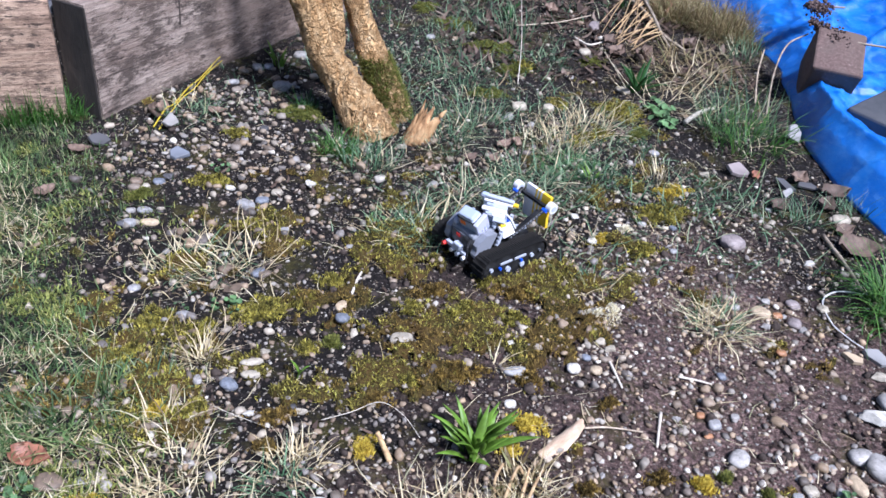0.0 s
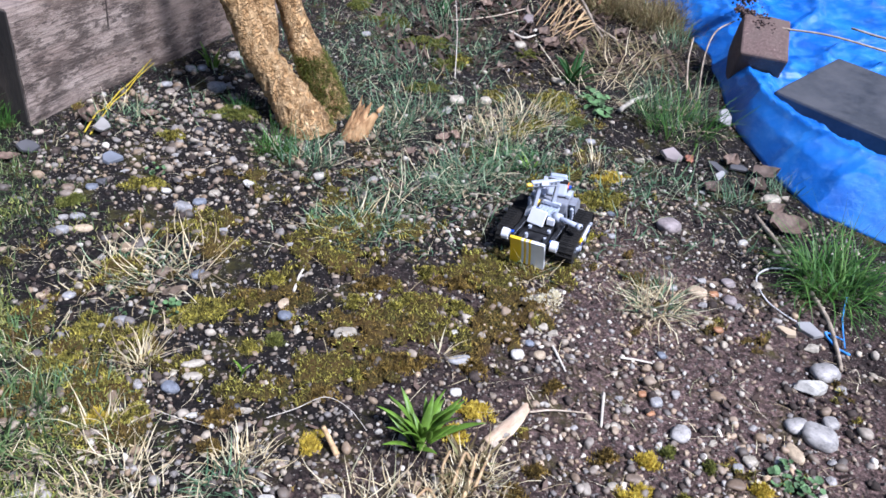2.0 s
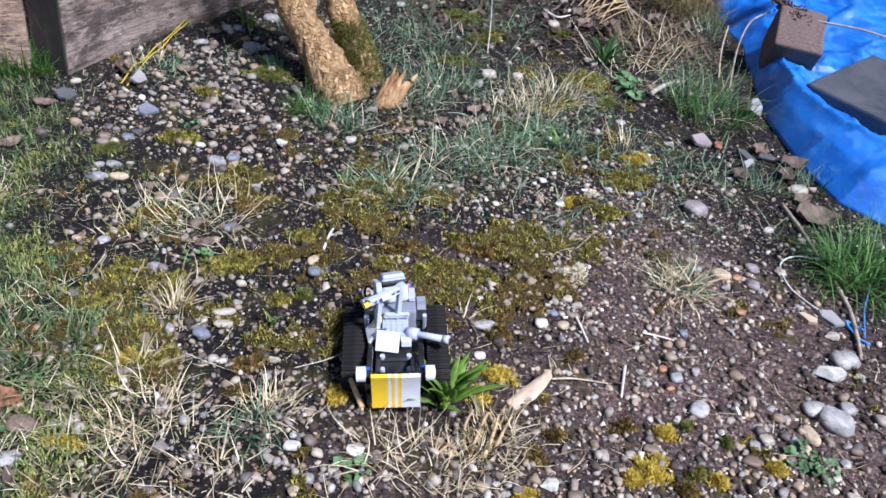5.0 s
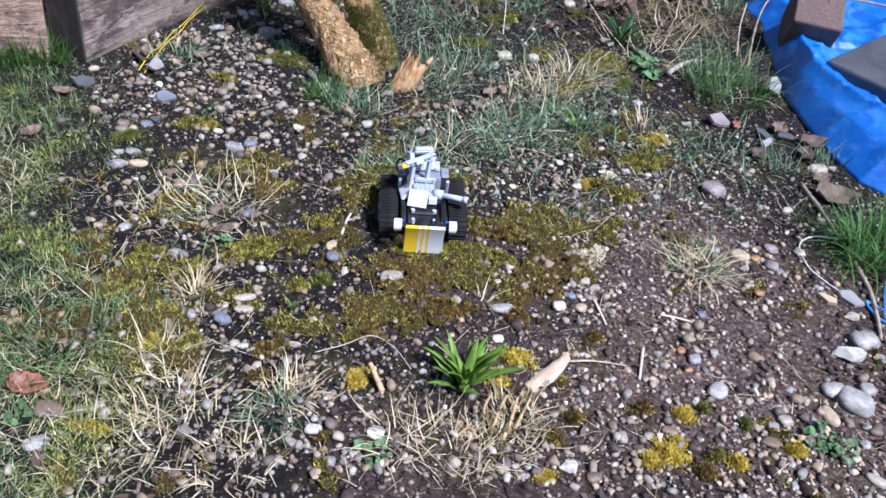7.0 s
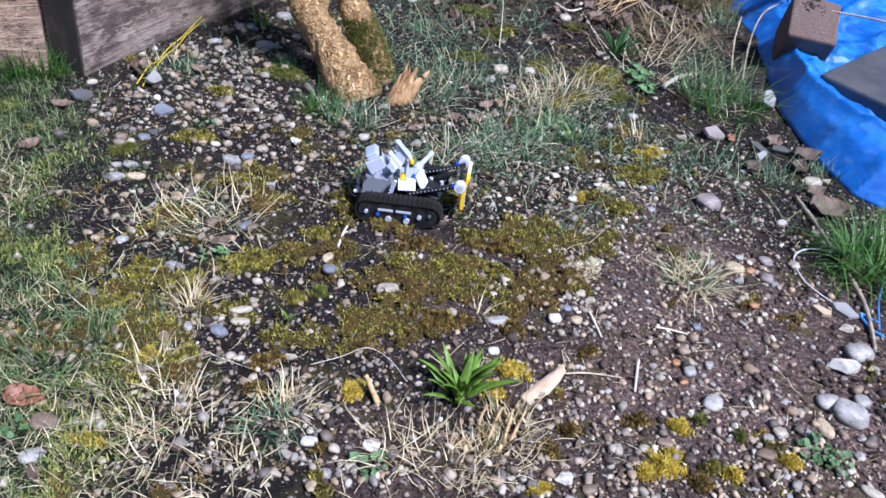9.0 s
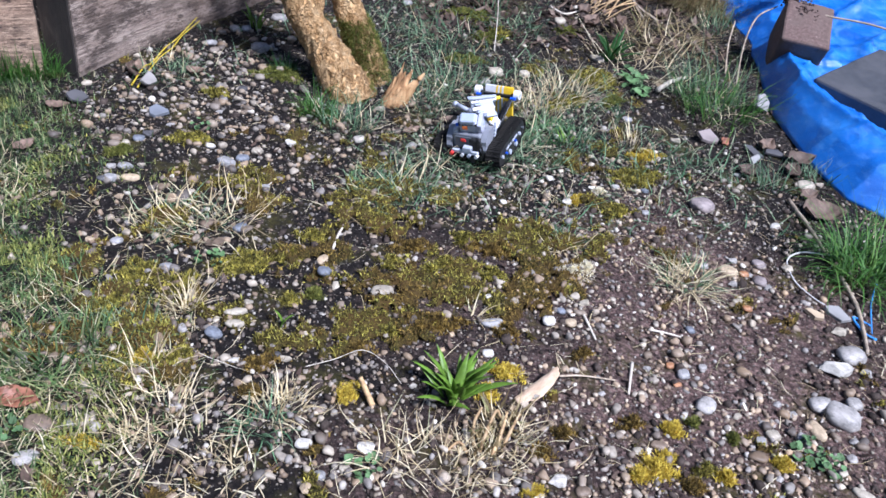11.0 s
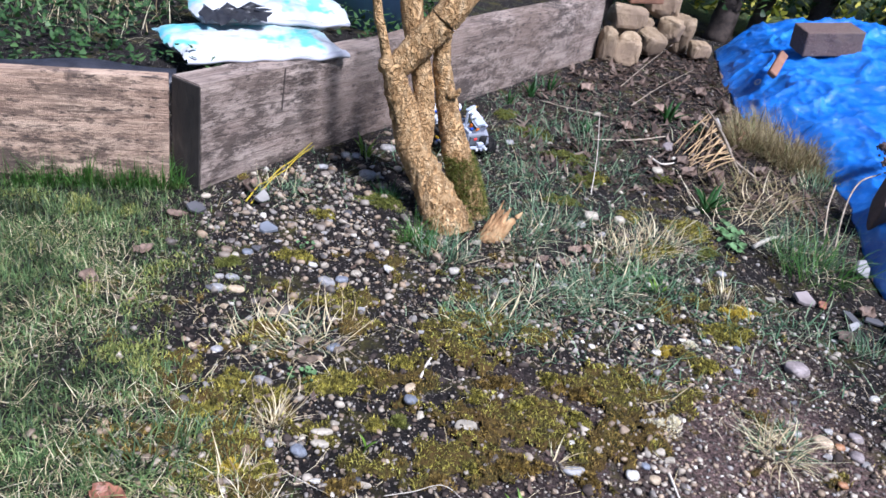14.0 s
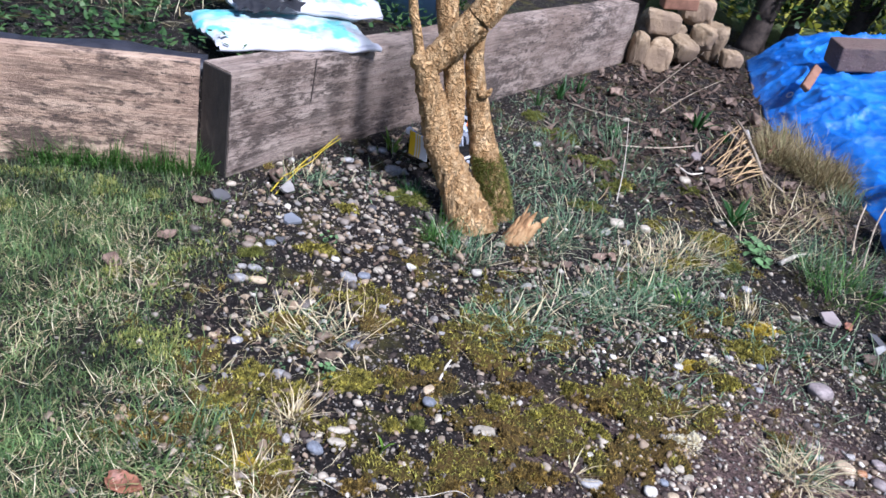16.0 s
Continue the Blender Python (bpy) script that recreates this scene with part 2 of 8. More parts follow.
M["lush"] = blade_material("lush blades", [(0.0, (0.03, 0.08, 0.015)), (0.6, (0.07, 0.18, 0.03)), (1.0, (0.16, 0.28, 0.06))])
M["straw"] = blade_material("straw blades", [(0.0, (0.16, 0.11, 0.055)), (0.2, (0.46, 0.36, 0.20)), (0.45, (0.70, 0.57, 0.33)), (0.88, (0.86, 0.77, 0.53)), (1.0, (0.22, 0.25, 0.10))])
M["drymat"] = blade_material("dry mat blades", [(0.0, (0.09, 0.065, 0.03)), (0.45, (0.24, 0.18, 0.085)), (0.8, (0.42, 0.34, 0.18)), (1.0, (0.17, 0.21, 0.07))])
M["strap"] = blade_material("strap leaves", [(0.0, (0.05, 0.13, 0.015)), (0.5, (0.14, 0.28, 0.03)), (1.0, (0.36, 0.48, 0.09))], 0.42, (0.6, 1.25), 30)
M["darkstrap"] = blade_material("dark strap leaves", [(0.0, (0.015, 0.045, 0.012)), (0.6, (0.035, 0.10, 0.025)), (1.0, (0.08, 0.17, 0.05))], 0.4)
M["weed"] = blade_material("weed leaves", [(0.0, (0.04, 0.11, 0.03)), (0.6, (0.09, 0.20, 0.06)), (1.0, (0.17, 0.28, 0.11))])
M["bedleaf"] = blade_material("bed leaves", [(0.0, (0.018, 0.05, 0.015)), (0.6, (0.05, 0.12, 0.03)), (1.0, (0.12, 0.20, 0.07))])
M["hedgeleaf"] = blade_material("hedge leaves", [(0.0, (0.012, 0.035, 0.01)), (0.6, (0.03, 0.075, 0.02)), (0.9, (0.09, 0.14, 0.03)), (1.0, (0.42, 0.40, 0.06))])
M["mossfuzz"] = blade_material("moss fronds", [(0.0, (0.03, 0.026, 0.008)), (0.35, (0.14, 0.12, 0.022)), (0.7, (0.31, 0.27, 0.045)), (0.9, (0.50, 0.43, 0.08)), (1.0, (0.27, 0.29, 0.07))], 0.8, (0.35, 1.75), 70)
M["moss_yellow"] = blade_material("yellow moss", [(0.0, (0.26, 0.18, 0.02)), (0.5, (0.58, 0.43, 0.045)), (1.0, (0.75, 0.61, 0.10))], 0.8)
M["moss_brown"] = blade_material("brown moss", [(0.0, (0.04, 0.026, 0.009)), (0.5, (0.17, 0.11, 0.026)), (1.0, (0.36, 0.25, 0.055))], 0.8, (0.35, 1.6), 70)
M["moss_green"] = blade_material("green moss", [(0.0, (0.05, 0.06, 0.014)), (0.5, (0.15, 0.165, 0.03)), (1.0, (0.28, 0.28, 0.06))], 0.8)
M["moss_sheet"] = surface("moss bed", [(0.36, (0.008, 0.007, 0.004)), (0.48, (0.045, 0.038, 0.012)), (0.6, (0.13, 0.108, 0.026)), (0.74, (0.27, 0.22, 0.05))], 260, 0.95, 1.0, 420, 0.006, stain=(0.10, 0.062, 0.02), stain_scale=11, spec=0.15)
M["deadleaf"] = surface("dead leaf", [(0.3, (0.06, 0.04, 0.028)), (0.55, (0.145, 0.095, 0.068)), (0.75, (0.24, 0.175, 0.13))], 60, 0.7, 0.4, 180, vary="object", amount=0.45)
M["rustleaf"] = surface("rust leaf", [(0.3, (0.11, 0.045, 0.028)), (0.55, (0.26, 0.105, 0.06)), (0.75, (0.38, 0.18, 0.11))], 40, 0.5, 0.3, 160)
M["twig"] = surface("twig bark", [(0.3, (0.14, 0.10, 0.07)), (0.55, (0.36, 0.29, 0.21)), (0.75, (0.52, 0.44, 0.34))], 50, 0.8, 0.4, 200, vary="object", amount=0.3)
M["paletwig"] = surface("bleached twig", [(0.3, (0.42, 0.36, 0.28)), (0.7, (0.70, 0.64, 0.54))], 60, 0.8, 0.4, 200)
M["splinter"] = surface("split wood", [(0.3, (0.10, 0.05, 0.02)), (0.5, (0.36, 0.20, 0.085)), (0.72, (0.60, 0.40, 0.20))], 40, 0.85, 0.8, 90, 0.008, (1, 1, 0.25))
M["woodchunk"] = surface("peeled wood", [(0.3, (0.34, 0.22, 0.13)), (0.6, (0.62, 0.47, 0.33)), (0.8, (0.74, 0.62, 0.48))], 60, 0.8, 0.5, 120, 0.005, (0.3, 1, 1))
M["bark"] = bark_material()
M["board_warm"] = wood_material("warm board", (0.62, 0.46, 0.33), (0.44, 0.30, 0.205), (0.05, 0.038, 0.032), (0.31, 0.20, 0.14))
M["board_grey"] = wood_material("grey board", (0.43, 0.35, 0.29), (0.265, 0.20, 0.165), (0.055, 0.042, 0.035), (0.21, 0.15, 0.115))
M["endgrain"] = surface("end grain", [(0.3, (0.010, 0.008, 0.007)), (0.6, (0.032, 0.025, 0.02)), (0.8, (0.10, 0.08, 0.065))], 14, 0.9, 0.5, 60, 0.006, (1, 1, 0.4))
M["tarp"] = tarp_material()
M["block"] = surface("brown block", [(0.3, (0.062, 0.039, 0.033)), (0.52, (0.12, 0.076, 0.064)), (0.68, (0.18, 0.125, 0.108)), (0.76, (0.55, 0.50, 0.46))], 110, 0.9, 0.6, 200, 0.003, stain=(0.12, 0.085, 0.07), stain_scale=9)
M["slab"] = surface("wet slab", [(0.3, (0.024, 0.027, 0.033)), (0.7, (0.058, 0.061, 0.068))], 30, 0.6, 0.3, 160, 0.002, stain=(0.075, 0.075, 0.08), stain_scale=5)
M["rock"] = surface("rock", [(0.3, (0.13, 0.09, 0.05)), (0.5, (0.30, 0.215, 0.125)), (0.7, (0.46, 0.36, 0.23))], 26, 0.85, 0.6, 60, 0.008, vary="object", amount=0.3, stain=(0.20, 0.14, 0.09))
M["liner"] = surface("black liner", [(0.3, (0.012, 0.012, 0.016)), (0.7, (0.04, 0.04, 0.05))], 20, 0.4, 0.4, 30, 0.01)
M["rope_yellow"] = surface("yellow rope", [(0.3, (0.38, 0.28, 0.01)), (0.7, (0.62, 0.48, 0.03))], 200, 0.6, 0.5, 400)
M["rope_blue"] = surface("blue twine", [(0.3, (0.02, 0.17, 0.55)), (0.7, (0.08, 0.35, 0.80))], 200, 0.6, 0.5, 400)
M["cord_white"] = surface("white cord", [(0.3, (0.55, 0.53, 0.50)), (0.7, (0.75, 0.73, 0.70))], 200, 0.7, 0.4, 400)
M["wire"] = surface("old nail", [(0.3, (0.03, 0.022, 0.02)), (0.7, (0.08, 0.06, 0.05))], 100, 0.6, 0.2)
M["seedhead"] = surface("dry flower head", [(0.3, (0.035, 0.02, 0.018)), (0.7, (0.13, 0.085, 0.07))], 80, 0.9, 0.5, 200, vary="island")
M["darkstem"] = surface("hedge stem", [(0.3, (0.02, 0.015, 0.012)), (0.7, (0.07, 0.05, 0.04))], 30, 0.9, 0.6, 90)
M["tub"] = plastic("tub blue", (0.16, 0.27, 0.50), 0.4)
M["terracotta"] = surface("terracotta", [(0.3, (0.16, 0.075, 0.045)), (0.7, (0.28, 0.14, 0.085))], 30, 0.8, 0.3, 90)
M["film_black"] = plastic("torn film", (0.015, 0.015, 0.018), 0.3)


def bag_material():
    m, n, l, bsdf = nodes_of("bag film")
    co = n.new("ShaderNodeTexCoord")
    sep = n.new("ShaderNodeSeparateXYZ")
    l.new(co.outputs["Object"], sep.inputs[0])
    wob = n.new("ShaderNodeMath")
    wob.operation = "MULTIPLY_ADD"
    wob.inputs[1].default_value = 0.35
    l.new(noise_node(n, l, 6, 4), wob.inputs[0])
    l.new(sep.outputs["Y"], wob.inputs[2])
    col = ramp(n, l, wob.outputs[0], [(0.16, (0.52, 0.53, 0.535)), (0.24, (0.34, 0.51, 0.53)), (0.30, (0.06, 0.33, 0.40)), (0.36, (0.42, 0.53, 0.53))])
    green = ramp(n, l, noise_node(n, l, 9, 3), [(0.56, grey(0)), (0.64, grey(1))])
    col = mixed(n, l, col, (0.16, 0.52, 0.50), green)
    l.new(col, bsdf.inputs["Base Color"])
    bsdf.inputs["Roughness"].default_value = 0.3
    bump_into(n, l, bsdf, noise_node(n, l, 18, 5), 0.4, 0.01)
    return m


M["bag"] = bag_material()
M["seam"] = plastic("seam film", (0.42, 0.42, 0.45), 0.35)
for key, c in (("p_black", (0.007, 0.007, 0.008)), ("p_white", (0.70, 0.70, 0.71)), ("p_light", (0.42, 0.45, 0.52)), ("p_grey", (0.36, 0.38, 0.43)), ("p_dark", (0.09, 0.10, 0.115)),
               ("p_yellow", (0.85, 0.55, 0.01)), ("p_blue", (0.01, 0.08, 0.55)), ("p_orange", (0.90, 0.20, 0.01)), ("p_red", (0.70, 0.03, 0.02)), ("p_smoke", (0.21, 0.22, 0.25)), ("p_lilac", (0.44, 0.45, 0.55)), ("p_plate", (0.36, 0.41, 0.50)), ("p_box", (0.20, 0.21, 0.24))):
    M[key] = plastic(key[2:] + " plastic", c)
    M[key].node_tree.nodes["Principled BSDF"].inputs["Specular IOR Level"].default_value = 0.22 if key == "p_black" else 0.45
M["p_rubber"] = surface("track rubber", [(0.3, (0.005, 0.005, 0.005)), (0.7, (0.014, 0.0135, 0.013))], 60, 0.75, 0.3, 200, stain=(0.022, 0.02, 0.018), stain_scale=30, spec=0.18)

# ---------------------------------------------------------------- shape helpers


def ground_z(x, y):
    """Height of the ground: gentle swells and small lumps."""
    x, y = np.asarray(x, float), np.asarray(y, float)
    z = 0.004 * np.sin(3.1 * x + 1.3 * y + 0.4) + 0.003 * np.sin(7.3 * y - 4.1 * x) + 0.0025 * np.sin(13 * x + 3) * np.sin(11 * y + 1)
    z += 0.0022 * np.sin(31 * x + 2 * np.sin(9 * y)) * np.sin(27 * y + 2 * np.sin(12 * x))
    z += 0.0013 * np.sin(83 * x + 3 * np.sin(17 * y)) * np.sin(71 * y + 3 * np.sin(23 * x))
    return z


def gz(x, y):
    return float(ground_z(x, y))


def mesh_object(name, verts, faces, material, parent=None, smooth=True, label=""):
    me = bpy.data.meshes.new(name)
    verts, faces = np.asarray(verts, np.float32), np.asarray(faces, np.int32)
    k = faces.shape[1]
    me.vertices.add(len(verts))
    me.vertices.foreach_set("co", verts.ravel())
    me.loops.add(faces.size)
    me.loops.foreach_set("vertex_index", faces.ravel())
    me.polygons.add(len(faces))
    me.polygons.foreach_set("loop_start", np.arange(0, faces.size, k, dtype=np.int32))
    me.polygons.foreach_set("use_smooth", np.full(len(faces), smooth))
    me.update(calc_edges=True)
    me.validate()
    me.materials.append(material)
    ob = new(name, me)
    if parent:
        ob.parent = parent
    if label:
        tagged(ob, label)
    return ob


def part(name, bm, material, parent=None, label="", smooth=False):
    me = bpy.data.meshes.new(name)
    for f in bm.faces:
        f.smooth = smooth
    bm.to_mesh(me)
    bm.free()
    me.materials.append(material)
    ob = new(name, me)
    if parent:
        ob.parent = parent
    if label:
        tagged(ob, label)
    return ob


def box_into(bm, size, m=None, bevel=0.0, seg=1):
    r = bmesh.ops.create_cube(bm, size=1)
    vs = r["verts"]
    bmesh.ops.scale(bm, vec=size, verts=vs)
    if bevel:
        es = list({e for v in vs for e in v.link_edges})
        out = bmesh.ops.bevel(bm, geom=es, offset=bevel, segments=seg, affect="EDGES", profile=0.5)
        vs = list({v for f in out["faces"] for v in f.verts} | {v for v in vs if v.is_valid})
    if m is not None:
        bmesh.ops.transform(bm, matrix=m, verts=vs)
    return vs


def box(size, m=None, bevel=0.0, seg=1):
    bm = bmesh.new()
    box_into(bm, size, m, bevel, seg)
    return bm


def cyl_into(bm, r, h, m=None, n=16, r2=None):
    out = bmesh.ops.create_cone(bm, cap_ends=True, segments=n, radius1=r, radius2=r if r2 is None else r2, depth=h)
    if m is not None:
        bmesh.ops.transform(bm, matrix=m, verts=out["verts"])


def cyl(r, h, m=None, n=16, r2=None):
    bm = bmesh.new()
    cyl_into(bm, r, h, m, n, r2)
    return bm


def tube_arrays(points, radii, sides=8, rough=0.0, seed=0):
    """A tapered tube along points, closed at both ends."""
    P = [Vector(p) for p in points]
    vs, fs = [], []
    up = Vector((0.31, 0.22, 0.92))
    for i, (p, r) in enumerate(zip(P, radii)):
        d = (P[min(i + 1, len(P) - 1)] - P[max(i - 1, 0)]).normalized()
        a = d.cross(up if abs(d.dot(up)) < 0.95 else Vector((1, 0, 0))).normalized()
        b = d.cross(a)
        for k in range(sides):
            t = 2 * math.pi * k / sides
            o = a * math.cos(t) + b * math.sin(t)
            rr = r
            if rough:
                q = p + o * r
                w = Vector((q.x, q.y, q.z * 0.5))
                rr *= 1 + rough * (0.5 * noise.noise(w * 28 + Vector((seed, 0, 0))) + 0.7 * noise.noise(w * 95 + Vector((0, seed, 0))) + 0.5 * noise.noise(w * 190))
            vs.append(p + o * rr)
    n = len(P)
    for i in range(n - 1):
        for k in range(sides):
            a0, a1 = i * sides + k, i * sides + (k + 1) % sides
            fs.append((a0, a1, a1 + sides, a0 + sides))
    vs += [P[0], P[-1]]
    for k in range(sides):
        fs.append((len(vs) - 2, (k + 1) % sides, k, k))
        e = (n - 1) * sides
        fs.append((len(vs) - 1, e + k, e + (k + 1) % sides, e + (k + 1) % sides))
    return vs, fs


def spline(points, steps):
    """Points along a smooth curve through the given ones."""
    P = [np.array(p, float) for p in points]
    P = [2 * P[0] - P[1]] + P + [2 * P[-1] - P[-2]]
    out = []
    for i in range(1, len(P) - 2):
        for s in range(steps):
            t = s / steps
            out.append(0.5 * (2 * P[i] + (P[i + 1] - P[i - 1]) * t + (2 * P[i - 1] - 5 * P[i] + 4 * P[i + 1] - P[i + 2]) * t * t + (3 * P[i] - P[i - 1] - 3 * P[i + 1] + P[i + 2]) * t ** 3))
    out.append(P[-2])
    return out


def tube(name, points, radii, material, parent=None, sides=8, steps=5, rough=0.0, seed=0, label=""):
    pts = spline(points, steps)
    rr = np.interp(np.linspace(0, len(points) - 1, len(pts)), range(len(points)), radii)
    vs, fs = tube_arrays(pts, rr, sides, rough, seed)
    me = bpy.data.meshes.new(name)
    me.from_pydata([tuple(v) for v in vs], [], [tuple(dict.fromkeys(f)) for f in fs])
    for p in me.polygons:
        p.use_smooth = True
    me.materials.append(material)
    ob = new(name, me)
    if parent:
        ob.parent = parent
    if label:
        tagged(ob, label)
    return ob


def ico(sub):
    bm = bmesh.new()
    bmesh.ops.create_icosphere(bm, subdivisions=sub, radius=1)
    bm.verts.ensure_lookup_table()
    v = np.array([x.co[:] for x in bm.verts])
    f = np.array([[x.index for x in q.verts] for q in bm.faces])
    bm.free()
    return v, f


def scatter_lumps(name, centre, size, material, sub=1, flat=(0.5, 0.8), seed=1, angular=0.16, sink=0.25):
    """Many small stones or crumbs in one mesh, each turned, squashed and dented in its own way."""
    rng = np.random.default_rng(seed)
    v, f = ico(sub)
    n = len(centre)
    jit = 1 + rng.uniform(-angular, angular, (n, len(v), 1))
    block = rng.uniform(0.5, 1.05, n)[:, None, None]
    p = np.sign(v)[None] * np.abs(v)[None] ** block * jit
    if sub > 1:
        for _ in range(5):
            d = rng.normal(0, 1, (n, 3))
            d /= np.linalg.norm(d, axis=1)[:, None]
            over = np.einsum("nvk,nk->nv", p, d) - rng.uniform(0.55, 1.0, n)[:, None]
            p = p - np.maximum(over, 0)[..., None] * d[:, None]
    sc = np.stack([rng.uniform(0.8, 1.25, n), rng.uniform(0.65, 1.0, n), rng.uniform(*flat, n)], 1)
    p = p * sc[:, None] * (np.asarray(size)[:, None, None] / 2)
    a, b = rng.uniform(0, 2 * math.pi, n), rng.normal(0, 0.3, n)
    cb, sb = np.cos(b)[:, None], np.sin(b)[:, None]
    y, z = p[..., 1] * cb - p[..., 2] * sb, p[..., 1] * sb + p[..., 2] * cb
    ca, sa = np.cos(a)[:, None], np.sin(a)[:, None]
    x, y = p[..., 0] * ca - y * sa, p[..., 0] * sa + y * ca
    q = np.stack([x, y, z], 2) + np.asarray(centre)[:, None]
    q[..., 2] += (np.asarray(size) * sc[:, 2] * (0.5 - sink))[:, None]
    faces = (f[None] + (np.arange(n) * len(v))[:, None, None]).reshape(-1, 3)
    return mesh_object(name, q.reshape(-1, 3), faces, material)


def blades_arrays(base, az, length, width, lean, curl, segs=4, sway=0.8):
    """Curved tapering blades: base points, compass turn, first lean from upright and how much it bends over (radians)."""
    n = len(base)
    ds = length / segs
    pos = np.array(base, float)
    ca, sa = np.cos(az), np.sin(az)
    side = np.stack([-sa, ca, np.zeros(n)], 1)
    rows = []
    ang = np.array(lean, float)
    az = np.array(az, float)
    bend = np.random.default_rng(n).normal(0, sway, n) / segs
    for i in range(segs + 1):
        w = width * (1 - (i / segs) ** 1.6) * (0.75 if i == 0 else 1.0)
        w = np.maximum(w, width * 0.06)
        rows += [pos - side * (w / 2)[:, None], pos + side * (w / 2)[:, None]]
        pos = pos + np.stack([np.sin(ang) * ca, np.sin(ang) * sa, np.cos(ang)], 1) * ds[:, None]
        ang = ang + curl / segs
        az = az + bend
        ca, sa = np.cos(az), np.sin(az)
        side = np.stack([-sa, ca, np.zeros(n)], 1)
    v = np.stack(rows, 1)
    k = 2 * (segs + 1)
    f = np.array([[2 * i, 2 * i + 1, 2 * i + 3, 2 * i + 2] for i in range(segs)])
    faces = (f[None] + (np.arange(n) * k)[:, None, None]).reshape(-1, 4)
    return v.reshape(-1, 3), faces


def blades(name, base, az, length, width, lean, curl, material, segs=4, parent=None, sway=0.8):
    v, f = blades_arrays(base, az, length, width, lean, curl, segs, sway)
    return mesh_object(name, v, f, material, parent)

# ---------------------------------------------------------------- ground and borders


def lawn_edge(y):
    """x of the ragged border between lawn and stony bed."""
    return np.interp(y, [0.5, 0.75, 1.0, 1.3, 1.7, 2.1, 2.4], [-0.38, -0.46, -0.55, -0.68, -0.83, -0.92, -0.97]) + 0.03 * np.sin(17 * np.asarray(y)) + 0.02 * np.sin(41 * np.asarray(y))


def build_ground():
    near_x, near_y = np.arange(-1.7, 2.4, 0.016), np.arange(0.2, 5.6, 0.02)
    far = np.array([0.15, 0.5, 1.2, 3, 7, 15, 40, 100, 250, 600])
    xs = np.concatenate([near_x[0] - far[::-1], near_x, near_x[-1] + far])
    ys = np.concatenate([near_y[0] - far[::-1], near_y, near_y[-1] + far])
    X, Y = np.meshgrid(xs, ys)
    Z = ground_z(X, Y)
    rng = np.random.default_rng(5)
    near = (X > -1.7) & (X < 2.4) & (Y > 0.2) & (Y < 5.6)
    Z += near * rng.normal(0, 0.0016, Z.shape)
    w, h = len(xs), len(ys)
    i = np.arange(w * h).reshape(h, w)
    f = np.stack([i[:-1, :-1], i[:-1, 1:], i[1:, 1:], i[1:, :-1]], -1).reshape(-1, 4)
    g = mesh_object("ground", np.stack([X, Y, Z], -1).reshape(-1, 3), f, M["soil"])
    tagged(g, "bare dark garden soil with patches of thin moss", "ground", kind="structure")


build_ground()

# raised bed: two thick boards that meet at a corner, filled with soil
BED_H = 0.31


def board(name, a, b, thick, height, material, label, lean=0.0, seed=0):
    """A sawn plank from a to b on the ground, with slightly worn, wavy edges."""
    a, b = Vector((*a, 0)), Vector((*b, 0))
    length = (b - a).length
    nx, nz = max(8, int(length / 0.06)), 10
    vs, fs = [], []
    for side in (0, 1):
        for j in range(nz + 1):
            for i in range(nx + 1):
                x, z = length * i / nx, height * j / nz
                p = Vector((x, 0, z))
                wav = 0.004 * noise.noise(p * 4 + Vector((seed, side * 9, 0))) + 0.002 * noise.noise(p * 15 + Vector((seed, side * 9, 0)))
                edge = 0.006 if j in (0, nz) else 0.0
                y = (edge + wav) if side == 0 else thick - edge + wav
                vs.append((x + 0.003 * noise.noise(Vector((z * 20, seed, side))), y, z + (0.006 * noise.noise(Vector((x * 5, seed, side))) if j == nz else 0)))
    q = (nx + 1) * (nz + 1)
    for j in range(nz):
        for i in range(nx):
            k = j * (nx + 1) + i
            fs.append((k, k + 1, k + nx + 2, k + nx + 1))
            fs.append((q + k, q + k + nx + 1, q + k + nx + 2, q + k + 1))
    for i in range(nx):
        t = nz * (nx + 1) + i
        fs += [(t, t + 1, q + t + 1, q + t), (i + 1, i, q + i, q + i + 1)]
    for j in range(nz):
        k = j * (nx + 1)
        fs += [(k, k + nx + 1, q + k + nx + 1, q + k), (k + nx + nx + 1, k + nx, q + k + nx, q + k + nx + nx + 1)]
    ob = mesh_object(name, vs, fs, material, smooth=False)
    d = (b - a).normalized()
    ob.matrix_world = Matrix.Translation((a.x, a.y, -0.015)) @ Matrix(((d.x, -d.y, 0, 0), (d.y, d.x, 0, 0), (0, 0, 1, 0), (0, 0, 0, 1))) @ pose(0, 0, 0, lean)
    tagged(ob, label, "board")
    return ob


left_board = board("raised_bed_board", (-2.6, 1.405), (-0.912, 2.044), 0.055, 0.335, M["board_warm"], "weathered warm brown plank of a raised bed with dark mould", seed=3)
right_board = board("raised_bed_board", (-0.822, 2.048), (0.474, 4.42), 0.118, 0.33, M["board_grey"], "long grey weathered plank of a raised bed", seed=8)
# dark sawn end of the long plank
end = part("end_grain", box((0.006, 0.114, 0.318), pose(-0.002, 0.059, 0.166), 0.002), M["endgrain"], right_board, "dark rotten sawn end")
crack = part("nail", box((0.004, 0.003, 0.13), pose(0.318, -0.0035, 0.265, 0, 3), 0.001), M["wire"], right_board, "rusty vertical wire nail")


